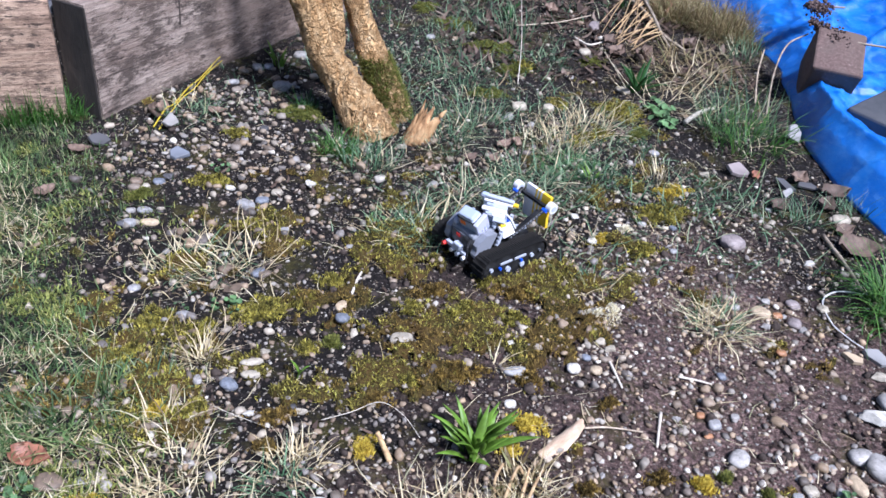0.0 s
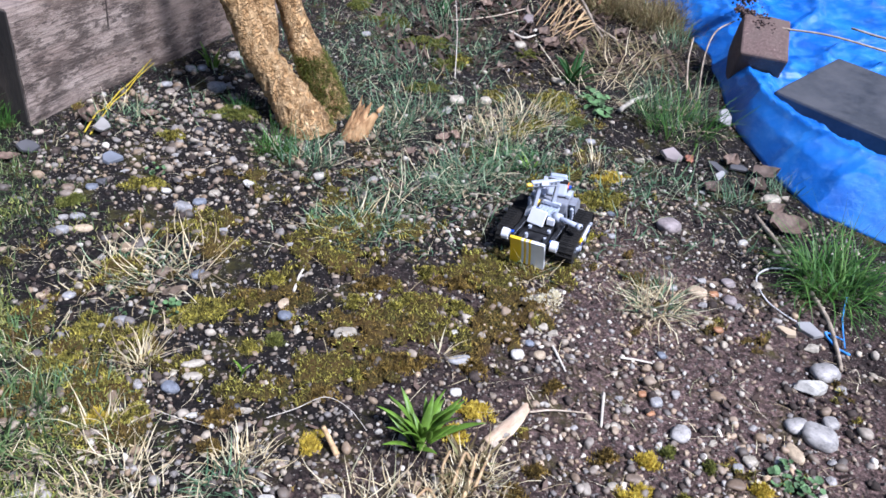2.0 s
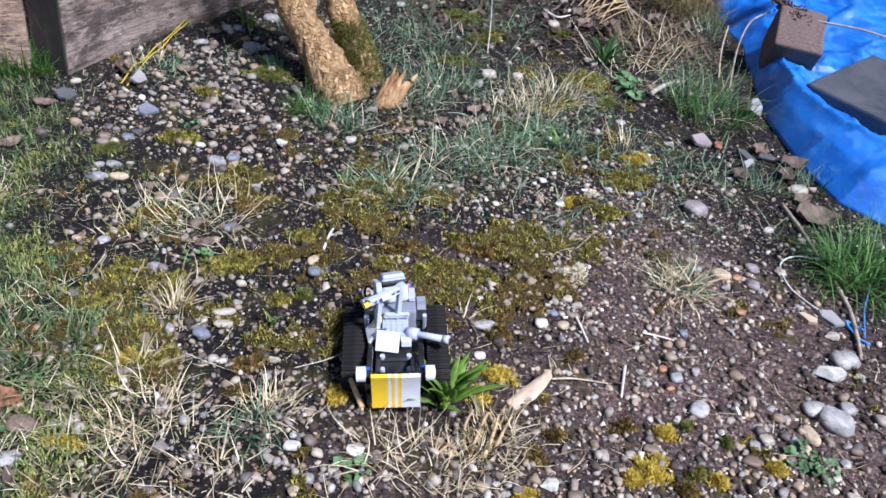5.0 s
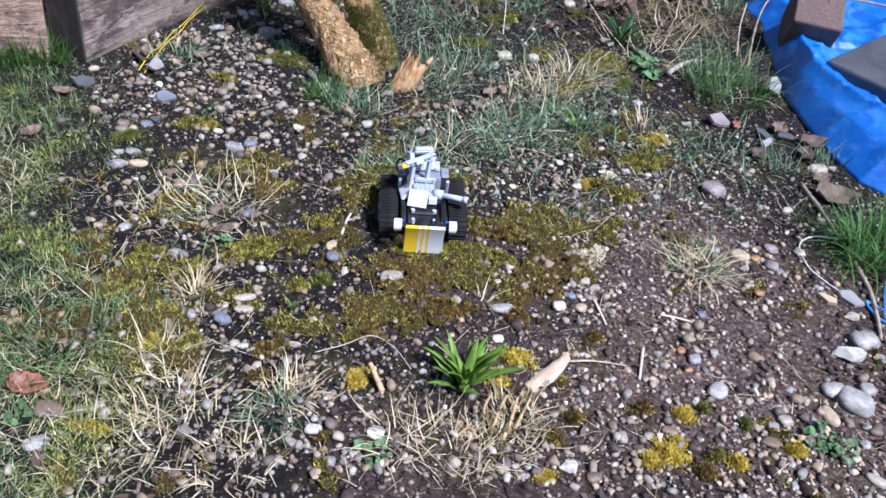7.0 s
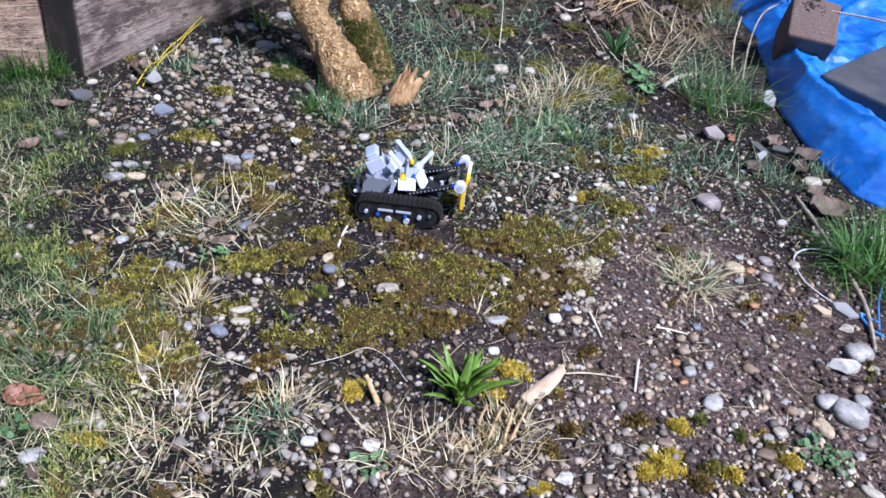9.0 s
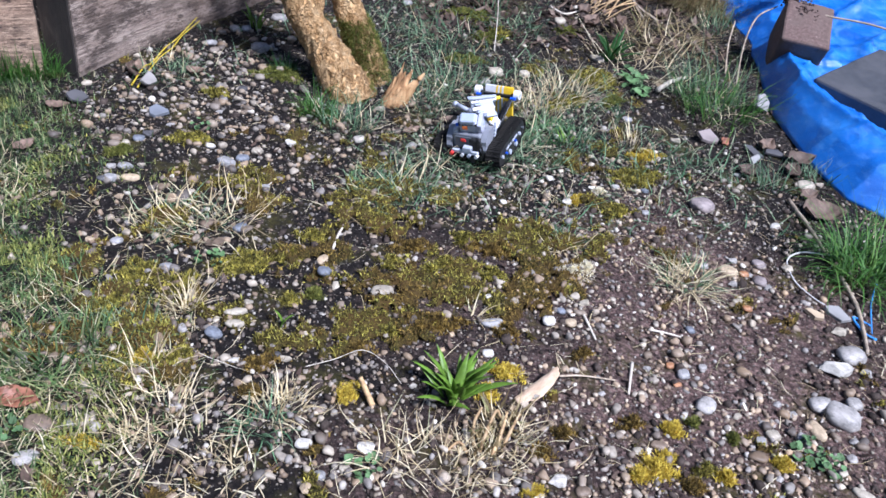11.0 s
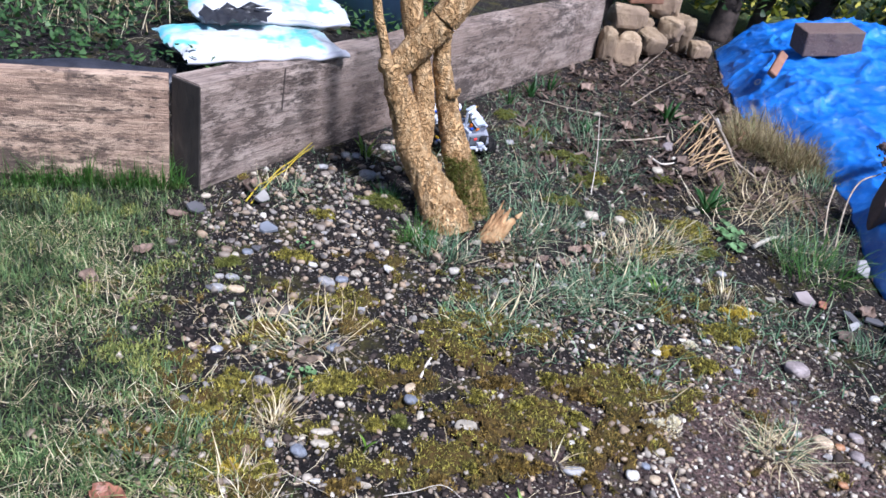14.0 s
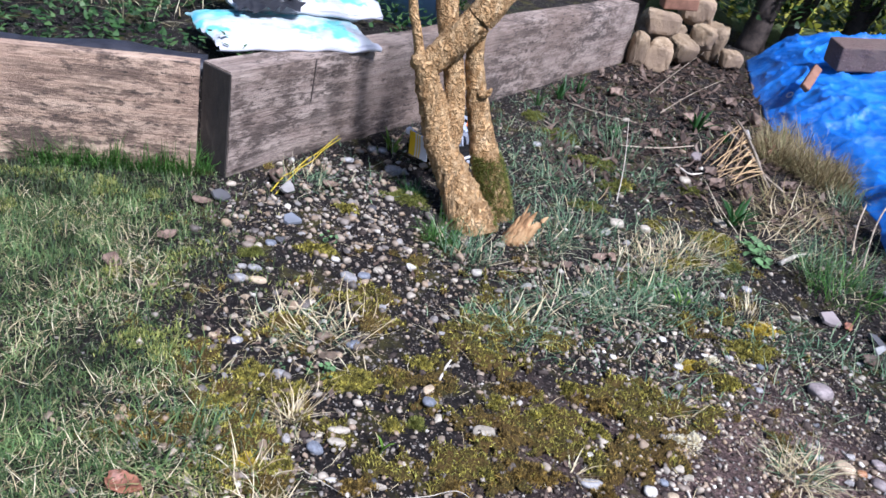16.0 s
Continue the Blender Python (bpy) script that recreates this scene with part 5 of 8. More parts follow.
lower = bag("plastic_sack", (0.53, 0.33, 0.08), pose(-0.825, 2.500, 0.328, 0, 0, 40), "white and teal plastic garden sack lying on the bed corner", 1)
upper = bag("plastic_sack", (0.52, 0.36, 0.11), pose(-0.87, 2.78, 0.385, 4, 0, 32), "white and teal plastic garden sack with a torn black opening", 4)
film_bm = bmesh.new()
grid = [[film_bm.verts.new((0.022 * i * (1 + 0.25 * math.sin(3 * j)), 0.02 * j + 0.012 * math.sin(2.1 * i), 0.008 * math.sin(1.9 * i + 1.3 * j) + 0.01)) for j in range(6)] for i in range(11)]
for i in range(10):
    for j in range(5):
        if not (j == 4 and i % 3 == 0) and not (j == 0 and i % 4 == 1):
            film_bm.faces.new((grid[i][j], grid[i + 1][j], grid[i + 1][j + 1], grid[i][j + 1]))
for sack, w, y in ((lower, 0.53, -0.172), (upper, 0.50, -0.186)):
    bm = bmesh.new()
    rows = []
    for i in range(31):
        u = i / 30
        q = noise.noise(Vector((u * 7, w * 9, 1))) * 0.006
        rows.append([bm.verts.new(((u - 0.5) * w, y + dy + q * 0.5, dz + q)) for dy, dz in ((0.03, 0.006), (0.004, 0.002), (-0.004, -0.005), (0.002, -0.013), (0.03, -0.017))])
    for p, q in zip(rows, rows[1:]):
        for k in range(4):
            bm.faces.new((p[k], q[k], q[k + 1], p[k + 1]))
    part("folded_seam", bm, M["seam"], sack, "grey folded seam", True)
film = part("torn_film", film_bm, M["film_black"], None, smooth=True)
film.matrix_world = pose(-0.945, 2.42, 0.372, 14, -4, 36)
tagged(film, "crumpled torn black plastic film on a sack", "film")

bm = bmesh.new()
prof = [(0.0, 0.0), (0.15, 0.0), (0.19, 0.22), (0.205, 0.225), (0.205, 0.245), (0.185, 0.245), (0.145, 0.02), (0.0, 0.02)]
rings = [[bm.verts.new((r * math.cos(6.283 * a / 32), r * math.sin(6.283 * a / 32), z)) for a in range(32)] for r, z in prof[1:-1]]
for p, q in zip(rings, rings[1:]):
    for a in range(32):
        bm.faces.new((p[a], p[(a + 1) % 32], q[(a + 1) % 32], q[a]))
bm.faces.new(rings[0][::-1]), bm.faces.new(rings[-1])
tub = part("plastic_tub", bm, M["tub"], smooth=True)
tub.location = (-0.57, 3.28, 0.262)
tagged(tub, "faded blue plastic tub on the raised bed", "tub")


# ---------------------------------------------------------------- far end: rocks, hedge
def rock(x, y, z, sx, sy, sz, turn, tilt, seed, mat="rock", label="rough brown field stone in a low heap"):
    bm = bmesh.new()
    bmesh.ops.create_icosphere(bm, subdivisions=4, radius=0.5)
    off = Vector((seed * 5.3, seed * 2.1, 0))
    for v in bm.verts:
        p = v.co.copy()
        q = Vector([math.copysign(abs(c * 2) ** 0.58, c) / 2 for c in p])
        v.co = q * (1 + 0.30 * noise.noise(p * 1.8 + off) + 0.10 * noise.noise(p * 5 + off) + 0.03 * noise.noise(p * 17 + off))
        v.co.x, v.co.y, v.co.z = v.co.x * sx, v.co.y * sy, v.co.z * sz
    ob = part("rock", bm, M[mat], smooth=False)
    ob.matrix_world = pose(x, y, z, tilt, tilt * 0.4, turn)
    tagged(ob, label, "rock", "rocks at the end of the plank")


rock(0.530, 4.40, 0.085, 0.09, 0.10, 0.20, 10, 4, 1)
rock(0.645, 4.42, 0.075, 0.14, 0.12, 0.17, -15, -12, 2)
rock(0.61, 4.58, 0.21, 0.22, 0.17, 0.16, 8, -5, 4)
rock(0.78, 4.62, 0.09, 0.16, 0.14, 0.15, 40, 12, 3)
rock(0.90, 4.74, 0.16, 0.15, 0.13, 0.13, 60, 10, 5)
rock(0.70, 4.80, 0.10, 0.22, 0.18, 0.22, 20, 4, 12)
rock(0.98, 4.93, 0.10, 0.17, 0.16, 0.20, -30, 14, 7)
rock(1.10, 4.80, 0.055, 0.11, 0.10, 0.10, 20, 5, 8)
rock(0.86, 4.98, 0.26, 0.20, 0.18, 0.18, 5, 4, 11)
block("brick", (0.19, 0.10, 0.065), pose(0.70, 4.66, 0.325, 4, -6, 12), M["terracotta"], "old orange-red brick on a heap of stones", "brick", 0.004, seed=21)


def build_hedge():
    rng = np.random.default_rng(31)
    for i, (x, y, r) in enumerate(((1.02, 5.62, 0.05), (1.35, 5.5, 0.075), (1.62, 5.7, 0.045), (1.95, 5.6, 0.06), (2.35, 5.4, 0.07), (0.6, 5.7, 0.05), (2.8, 5.3, 0.06))):
        h = new("hedge_shrub")
        h.location = (x, y, 0)
        tagged(h, "dark evergreen hedge shrub behind the tarpaulin", "shrub", "hedge shrubs")
        tube("trunk", [(0, 0, -0.03), (0.03, 0.02, 0.3), (-0.02, 0.03, 0.7), (0.02, 0, 1.3)], [r * 1.2, r, r * 0.8, r * 0.4], M["darkstem"], h, 14, 6, 0.2, i)
        tube("stem", [(0.01, 0, 0.1), (0.1, -0.03, 0.4), (0.16, 0.02, 0.9)], [r * 0.5, r * 0.4, r * 0.2], M["darkstem"], h, 10, 5, 0.2, i + 9)
        k = 1500
        a, zz = rng.uniform(0, 6.28, k), rng.uniform(0.28, 1.7, k)
        rr = 0.42 * np.sqrt(rng.uniform(0.1, 1, k)) * (0.7 + 0.3 * np.sin(6 * zz + i))
        base = np.stack([rr * np.cos(a), rr * np.sin(a), zz + 0.12 * np.sin(3 * a)], 1)
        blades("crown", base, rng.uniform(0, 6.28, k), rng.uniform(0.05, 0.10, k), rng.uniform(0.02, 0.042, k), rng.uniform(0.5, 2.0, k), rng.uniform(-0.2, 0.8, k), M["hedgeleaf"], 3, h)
    k = 16000
    x = rng.uniform(-4, 6, k)
    base = np.stack([x, 6.6 + rng.uniform(0, 0.5, k) + 0.2 * np.sin(3 * x), rng.uniform(0.0, 2.3, k)], 1)
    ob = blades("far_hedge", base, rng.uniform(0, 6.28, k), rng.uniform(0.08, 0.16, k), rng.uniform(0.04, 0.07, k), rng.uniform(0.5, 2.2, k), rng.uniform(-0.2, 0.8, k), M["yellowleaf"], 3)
    tagged(ob, "distant hedge with sunlight painted as yellow-green", "hedge", kind="stuff")


# far hedge leaves: the sunlight on them is put into the yellow base colour
M["yellowleaf"] = blade_material("leaves with painted sunlight", [(0.0, (0.10, 0.14, 0.02)), (0.5, (0.35, 0.36, 0.05)), (1.0, (0.62, 0.56, 0.12))])
build_hedge()


def wood_piece(x, y, length, width, turn):
    """A curved peeled piece of bark and wood, torn at one end."""
    n, w = 14, 7
    vs, fs = [], []
    for side in (1, 0):
        for i in range(n + 1):
            s = i / n
            half = 0.5 * width * (0.35 + 0.9 * math.sin(math.pi * min(0.97, 0.12 + 0.8 * s))) * (1 + 0.2 * noise.noise(Vector((s * 7, side, 0))))
            for j in range(w):
                q = 2 * j / (w - 1) - 1
                z = 0.5 * width * (1 - q * q) ** 0.5 * 0.8 * side + 0.012 * (s - 0.3) ** 2 / 0.3 + 0.003 * noise.noise(Vector((s * 12, q * 3, side)))
                vs.append((length * (s - 0.5) + 0.01 * noise.noise(Vector((q * 4, 2, 0))) * (s > 0.9), half * q, z))
    m = (n + 1) * w
    for i in range(n):
        for j in range(w - 1):
            a = i * w + j
            fs += [(a, a + w, a + w + 1, a + 1), (m + a, m + a + 1, m + a + w + 1, m + a + w)]
    for j in range(w - 1):
        e = n * w + j
        fs += [(j, j + 1, m + j + 1, m + j), (e + 1, e, m + e, m + e + 1)]
    ob = mesh_object("wood_piece", vs, fs, M["woodchunk"])
    ob.matrix_world = pose(x, y, gz(x, y) + 0.004, 0, -8, turn)
    tagged(ob, "pale peeled piece of broken wood on the soil", "wood")


def dry_flower(pts, r, head, label, seed):
    """A dead flower stalk with a dark crumbly head, lying on the tarpaulin."""
    root = new("dry_flower")
    root.location = pts[0]
    tagged(root, label, "dry flower", "dry flower stalks")
    P = [Vector(p) - Vector(pts[0]) for p in pts]
    tube("stalk", P, [r] * len(P), M["twig"], root, 7, 6)
    rng = np.random.default_rng(seed)
    if head:
        n = 420
        tip, back = np.array(P[-1]), np.array(P[-2])
        t = rng.uniform(0, 1, n)
        axis = (tip - back) / np.linalg.norm(tip - back)
        c = tip[None] - axis[None] * (t * head)[:, None] + rng.normal(0, 0.012, (n, 3)) * (0.4 + t)[:, None]
        v, f = ico(1)
        q = (v[None] * rng.uniform(0.002, 0.006, (n, 1, 1)) + c[:, None]).reshape(-1, 3)
        mesh_object("flower_head", q, (f[None] + (np.arange(n) * len(v))[:, None, None]).reshape(-1, 3), M["seedhead"], root)["kind"] = "stuff"


dry_flower([(1.74, 2.42, 0.20), (1.56, 2.50, 0.22), (1.43, 2.56, 0.215), (1.36, 2.62, 0.215), (1.33, 2.72, 0.225)], 0.0035, 0.16, "dead flower stalk with dark brown head on a block", 1)
dry_flower([(2.2, 2.35, 0.24), (1.95, 2.45, 0.23), (1.8, 2.52, 0.21), (1.7, 2.62, 0.21)], 0.004, 0.0, "bare pale dead flower stalk on the tarpaulin", 2)
dry_flower([(2.1, 2.2, 0.215), (1.95, 2.3, 0.215), (1.82, 2.38, 0.21), (1.74, 2.42, 0.20)], 0.004, 0.2, "dead flower stalk with dark brown head on a slab", 3)
dry_flower([(1.62, 3.1, 0.17), (1.52, 3.02, 0.19), (1.45, 2.95, 0.205), (1.38, 2.9, 0.225)], 0.004, 0.14, "dead flower stalk with dark brown head on the tarpaulin", 4)
dry_flower([(1.14, 2.42, 0.0), (1.18, 2.55, 0.10), (1.24, 2.65, 0.16), (1.33, 2.72, 0.18)], 0.0028, 0.0, "thin pale dead stalk against the tarpaulin", 5)
dry_flower([(1.13, 2.50, 0.0), (1.15, 2.6, 0.07), (1.19, 2.7, 0.12)], 0.0026, 0.0, "thin pale dead stalk against the tarpaulin", 6)

# ---------------------------------------------------------------- single stones, tufts, sticks and leaves

stone(0.016, 1.206, 0.049, 0.62, 6, "pale")
stone(-0.282, 1.065, 0.035, 0.78, -26, "blue")
stone(-0.249, 1.087, 0.037, 0.60, 0, "pale")
stone(-0.251, 1.113, 0.043, 0.45, 14, "pale")
stone(-0.285, 1.107, 0.019, 0.70, 90, "pale")
stone(-0.237, 1.153, 0.031, 0.85, -23, "pale", 1)
stone(-0.339, 1.071, 0.024, 0.70, -59, "light")
stone(-0.101, 1.252, 0.030, 0.90, 7, "blue")
stone(-0.102, 1.309, 0.047, 0.50, 45, "tan")
stone(-0.077, 1.225, 0.030, 0.70, 81, "pale", 1)
stone(-0.139, 1.302, 0.020, 0.70, 6, "brown", 1)
stone(-0.055, 1.232, 0.014, 0.90, 6, "white")
stone(-0.410, 1.254, 0.028, 0.80, 7, "grey")
stone(-0.234, 1.001, 0.029, 0.55, 8, "white", 1)
stone(-0.151, 1.011, 0.033, 0.60, 0, "pale", 1)
stone(-0.097, 0.827, 0.030, 0.65, 0, "white")
stone(0.004, 0.824, 0.042, 0.70, -8, "white", 1)
stone(-0.502, 0.832, 0.047, 0.80, 0, "brown")
stone(-0.460, 0.840, 0.022, 0.80, 0, "grey")
stone(-0.500, 0.772, 0.040, 0.70, 30, "light")
stone(-0.539, 0.796, 0.021, 0.80, 0, "brown", 1)
stone(-0.067, 0.764, 0.021, 1.00, 0, "grey")
stone(-0.030, 0.782, 0.019, 0.80, 8, "pale")
stone(-0.085, 0.737, 0.027, 0.80, 82, "tan", 1)
stone(-0.165, 1.014, 0.018, 0.70, 7, "dark")
stone(-0.270, 1.012, 0.020, 0.80, 7, "brown", 1)
stone(-0.364, 1.655, 0.048, 0.65, -28, "grey")
stone(-0.331, 1.683, 0.035, 0.70, 11, "blue")
stone(-0.609, 1.703, 0.030, 1.00, 5, "pale", 1)
stone(-0.639, 1.731, 0.031, 0.80, 11, "brown")
stone(-0.585, 1.732, 0.031, 0.80, 11, "blue")
stone(-0.568, 1.761, 0.037, 0.80, 5, "dark", 1)
stone(-0.615, 1.608, 0.024, 0.80, 11, "light")
stone(-0.583, 1.605, 0.036, 0.70, 6, "grey")
stone(-0.550, 1.617, 0.021, 0.80, 12, "pale", 1)
stone(-0.560, 1.559, 0.044, 0.60, 0, "tan")
stone(-0.602, 1.550, 0.034, 0.80, 6, "grey")
stone(-0.616, 1.545, 0.026, 0.80, 5, "dark")
stone(-0.361, 2.593, 0.056, 0.70, 0, "light")
stone(-0.385, 2.341, 0.059, 0.90, -32, "grey")
stone(-0.358, 2.367, 0.035, 0.80, 12, "light", 1)
stone(-0.449, 2.480, 0.033, 0.90, 12, "blue")
stone(-0.482, 2.467, 0.036, 0.90, 12, "grey")
stone(-0.382, 2.430, 0.032, 0.80, 12, "light", 1)
stone(-0.415, 2.404, 0.032, 0.80, 12, "brown")
stone(-0.533, 2.349, 0.038, 0.70, 12, "grey")
stone(-0.428, 1.912, 0.027, 0.70, 10, "light", 1)
stone(-0.416, 1.731, 0.025, 0.80, 5, "white")
stone(-0.225, 1.762, 0.041, 0.65, -39, "white", 1)
stone(-0.303, 1.724, 0.030, 0.80, 11, "pale")
stone(-0.261, 1.562, 0.025, 0.90, 11, "grey")
stone(-0.419, 1.516, 0.043, 0.75, 5, "pale", 1)
stone(-0.355, 1.400, 0.040, 0.80, 6, "brown")
stone(-0.330, 1.345, 0.049, 0.75, 32, "brown", 1)
stone(-0.525, 1.331, 0.028, 0.80, 53, "grey")
stone(-0.571, 1.316, 0.026, 0.80, -26, "tan", 1)
stone(-0.391, 2.058, 0.028, 0.90, 9, "dark")
stone(-0.370, 1.986, 0.024, 0.70, 9, "tan", 1)
stone(-0.530, 1.820, 0.029, 0.70, 10, "light", 1)
stone(-0.562, 1.484, 0.028, 0.80, 6, "tan", 1)
stone(-0.496, 1.460, 0.022, 0.80, 12, "light", 1)
stone(-0.110, 1.524, 0.022, 0.80, 5, "light", 1)
stone(-0.113, 1.595, 0.020, 0.80, 5, "pale", 1)
stone(0.299, 2.262, 0.043, 0.92, 12, "light", 1)
stone(0.336, 2.334, 0.052, 0.80, 12, "pale")
stone(0.362, 2.217, 0.033, 0.95, 12, "light", 1)
stone(0.434, 2.351, 0.028, 0.80, 11, "pale", 1)
stone(0.230, 1.861, 0.034, 0.80, 9, "grey")
stone(0.691, 2.527, 0.056, 0.60, -42, "pale")
stone(0.704, 2.095, 0.033, 0.85, 12, "grey")
stone(0.828, 2.006, 0.042, 0.65, 8, "pale", 1)
stone(0.798, 1.646, 0.065, 0.80, 21, "pink")
stone(0.825, 1.622, 0.031, 0.70, 4, "pale", 1)
stone(0.424, 1.723, 0.022, 0.90, 9, "white")
stone(0.592, 1.719, 0.025, 0.80, 4, "light")
stone(0.551, 1.827, 0.023, 0.80, 8, "pale", 1)
stone(0.531, 1.708, 0.025, 0.70, 4, "white", 1)
stone(0.448, 1.611, 0.032, 0.80, 33, "white", 1)
stone(0.668, 1.708, 0.022, 0.90, 9, "blue")
stone(0.645, 1.711, 0.020, 0.90, 4, "pale", 1)
stone(1.125, 1.789, 0.057, 0.65, 8, "pale")
stone(0.963, 1.581, 0.037, 0.75, 4, "white", 1)
stone(0.948, 1.825, 0.028, 0.80, 8, "light", 1)
stone(0.934, 1.760, 0.027, 0.80, 9, "pale", 1)
stone(0.293, 1.594, 0.018, 0.80, 10, "white")
stone(0.752, 1.513, 0.021, 0.80, 5, "dark")
stone(0.642, 1.598, 0.021, 0.80, 10, "grey")
stone(0.230, 1.224, 0.024, 0.90, 0, "white")
stone(0.230, 1.144, 0.046, 0.55, 12, "grey")
stone(0.215, 1.060, 0.024, 0.85, 6, "white")
stone(0.343, 1.162, 0.029, 0.95, 6, "white")
stone(0.385, 1.158, 0.026, 0.95, 6, "tan")
stone(0.373, 1.195, 0.020, 0.90, 0, "blue")
stone(0.426, 1.227, 0.029, 0.85, -26, "pale", 1)
stone(0.410, 1.248, 0.025, 0.90, 71, "pale")
stone(0.778, 1.379, 0.046, 0.75, -40, "tan")
stone(0.815, 1.377, 0.025, 0.85, 5, "rust")
stone(0.843, 1.351, 0.033, 1.00, 64, "pink")
stone(0.758, 1.414, 0.023, 0.80, 5, "brown", 1)
stone(0.743, 1.408, 0.020, 0.80, 5, "brown", 1)
stone(0.806, 1.427, 0.028, 0.80, 10, "light", 1)
stone(0.831, 1.419, 0.029, 0.80, 10, "brown", 1)
stone(0.866, 1.421, 0.034, 0.80, 5, "pink")
stone(0.830, 1.378, 0.020, 0.80, 5, "light", 1)
stone(0.775, 1.335, 0.027, 0.80, 5, "light", 1)
stone(0.763, 1.269, 0.024, 0.80, 5, "pale")
stone(0.776, 1.246, 0.024, 0.70, 0, "rust")
stone(0.927, 1.409, 0.032, 0.95, 63, "pale", 1)
stone(0.856, 1.333, 0.025, 0.90, 5, "light", 1)
stone(0.727, 1.394, 0.023, 0.80, 10, "light")
stone(0.604, 0.963, 0.047, 0.75, 61, "light")
stone(0.559, 0.938, 0.028, 0.60, 59, "white", 1)
stone(0.584, 1.041, 0.027, 0.90, 6, "grey")
stone(0.564, 1.063, 0.019, 0.80, 6, "rust")
stone(0.566, 1.016, 0.019, 0.70, 6, "rust")
stone(0.631, 1.069, 0.019, 0.80, 6, "light")
stone(0.637, 1.177, 0.020, 0.90, 0, "blue")
stone(0.518, 1.055, 0.019, 0.80, 6, "light", 1)
stone(0.544, 1.062, 0.017, 0.80, 0, "brown", 1)
stone(0.903, 1.082, 0.075, 0.72, 5, "white", 1)
stone(0.951, 1.124, 0.063, 0.80, 6, "light")
stone(0.831, 0.986, 0.051, 0.75, 6, "light")
stone(0.860, 0.957, 0.069, 0.78, -33, "light")
stone(0.900, 0.992, 0.034, 0.90, 6, "light")
stone(0.798, 0.923, 0.049, 0.62, -82, "tan")
stone(0.710, 0.904, 0.029, 0.80, 7, "pale")
stone(0.681, 0.887, 0.022, 0.90, 0, "grey")
stone(0.764, 0.902, 0.027, 0.80, 61, "light")
stone(0.835, 0.861, 0.027, 0.80, 59, "light", 1)
stone(0.962, 1.203, 0.042, 0.75, 5, "pale", 1)
stone(0.749, 0.985, 0.022, 0.80, 6, "light", 1)
stone(0.768, 0.959, 0.024, 0.80, 7, "light", 1)
stone(0.973, 1.123, 0.029, 0.90, 0, "brown", 1)
stone(0.962, 1.080, 0.031, 0.85, 5, "light", 1)
stone(0.859, 0.902, 0.022, 0.90, 6, "light", 1)
stone(0.869, 0.890, 0.019, 0.90, 7, "pale", 1)
stone(0.658, 0.945, 0.023, 0.70, 6, "pale", 1)
stone(0.642, 0.928, 0.018, 0.80, 0, "brown", 1)
stone(0.700, 0.931, 0.021, 0.80, 63, "light", 1)
stone(0.307, 0.780, 0.039, 0.80, 8, "white", 1)
stone(0.344, 0.760, 0.028, 0.80, 8, "brown")
stone(0.683, 0.806, 0.018, 0.90, 7, "light", 1)
stone(0.676, 0.764, 0.021, 0.80, 7, "grey")
stone(0.621, 0.779, 0.017, 0.80, 8, "light", 1)
stone(0.453, 0.851, 0.019, 0.90, 7, "pale")
stone(0.494, 0.866, 0.033, 0.50, -8, "brown")
stone(0.221, 0.774, 0.014, 0.80, 8, "pale")
stone(0.237, 0.756, 0.016, 0.80, 0, "light", 1)
stone(0.359, 0.914, 0.017, 0.70, 73, "light", 1)
stone(0.817, 0.780, 0.041, 0.55, -38, "pale")
stone(0.804, 0.826, 0.019, 0.80, 7, "pale")
stone(0.418, 0.983, 0.020, 0.70, 0, "light", 1)
stone(0.882, 1.087, 0.026, 0.80, 0, "pink")
stone(0.531, 2.612, 0.035, 0.80, 22, "light", 1)
stone(-0.291, 1.401, 0.036, 0.70, 45, "blue")
stone(0.429, 2.349, 0.039, 0.90, 23, "pale")
stone(0.074, 1.823, 0.043, 0.70, 22, "light", 1)
stone(0.218, 1.873, 0.050, 0.60, 17, "light", 1)
stone(-0.013, 2.012, 0.034, 0.90, 22, "pale", 1)
stone(0.691, 3.114, 0.077, 0.80, 53, "pink", 1)
stone(0.618, 2.858, 0.050, 0.80, 22, "pale")
stone(0.427, 3.423, 0.053, 0.70, 27, "pale", 1)
stone(0.135, 2.864, 0.033, 0.80, 25, "pale", 1)
stone(0.060, 2.885, 0.041, 0.70, 27, "grey")
stone(0.262, 3.743, 0.036, 0.90, 31, "light", 1)
slate(-0.573, 1.874, 0.062, 0.050, 10, 12, "blue")
slate(-0.790, 1.925, 0.060, 0.050, 40, 24, "dark")
slate(-0.640, 2.040, 0.054, 0.054, 50, 50, "light")
slate(0.919, 2.022, 0.075, 0.072, 12, 18, "pink")
slate(1.153, 2.236, 0.069, 0.072, 25, 50, "grey")
slate(1.031, 1.951, 0.065, 0.071, 8, 10, "dark")
slate(1.018, 1.892, 0.038, 0.048, 8, 30, "grey")
slate(0.927, 1.250, 0.057, 0.027, -26, 8, "tan")
slate(0.984, 1.259, 0.063, 0.038, -39, 12, "grey")
slate(1.094, 1.944, 0.072, 0.049, 8, 10, "dark")
tuft(-0.097, 1.886, 29, 0.145, 0.064, "straw", "dry straw tangled in a green grass clump", (0.7, 1.5), (0.2, 1.2))
tuft(-0.097, 1.886, 138, 0.145, 0.064, "bluegrass", "blue-green grass clump among the stones")
tuft(0.075, 1.605, 24, 0.123, 0.057, "straw", "dry straw tangled in a green grass clump", (0.7, 1.5), (0.2, 1.2))
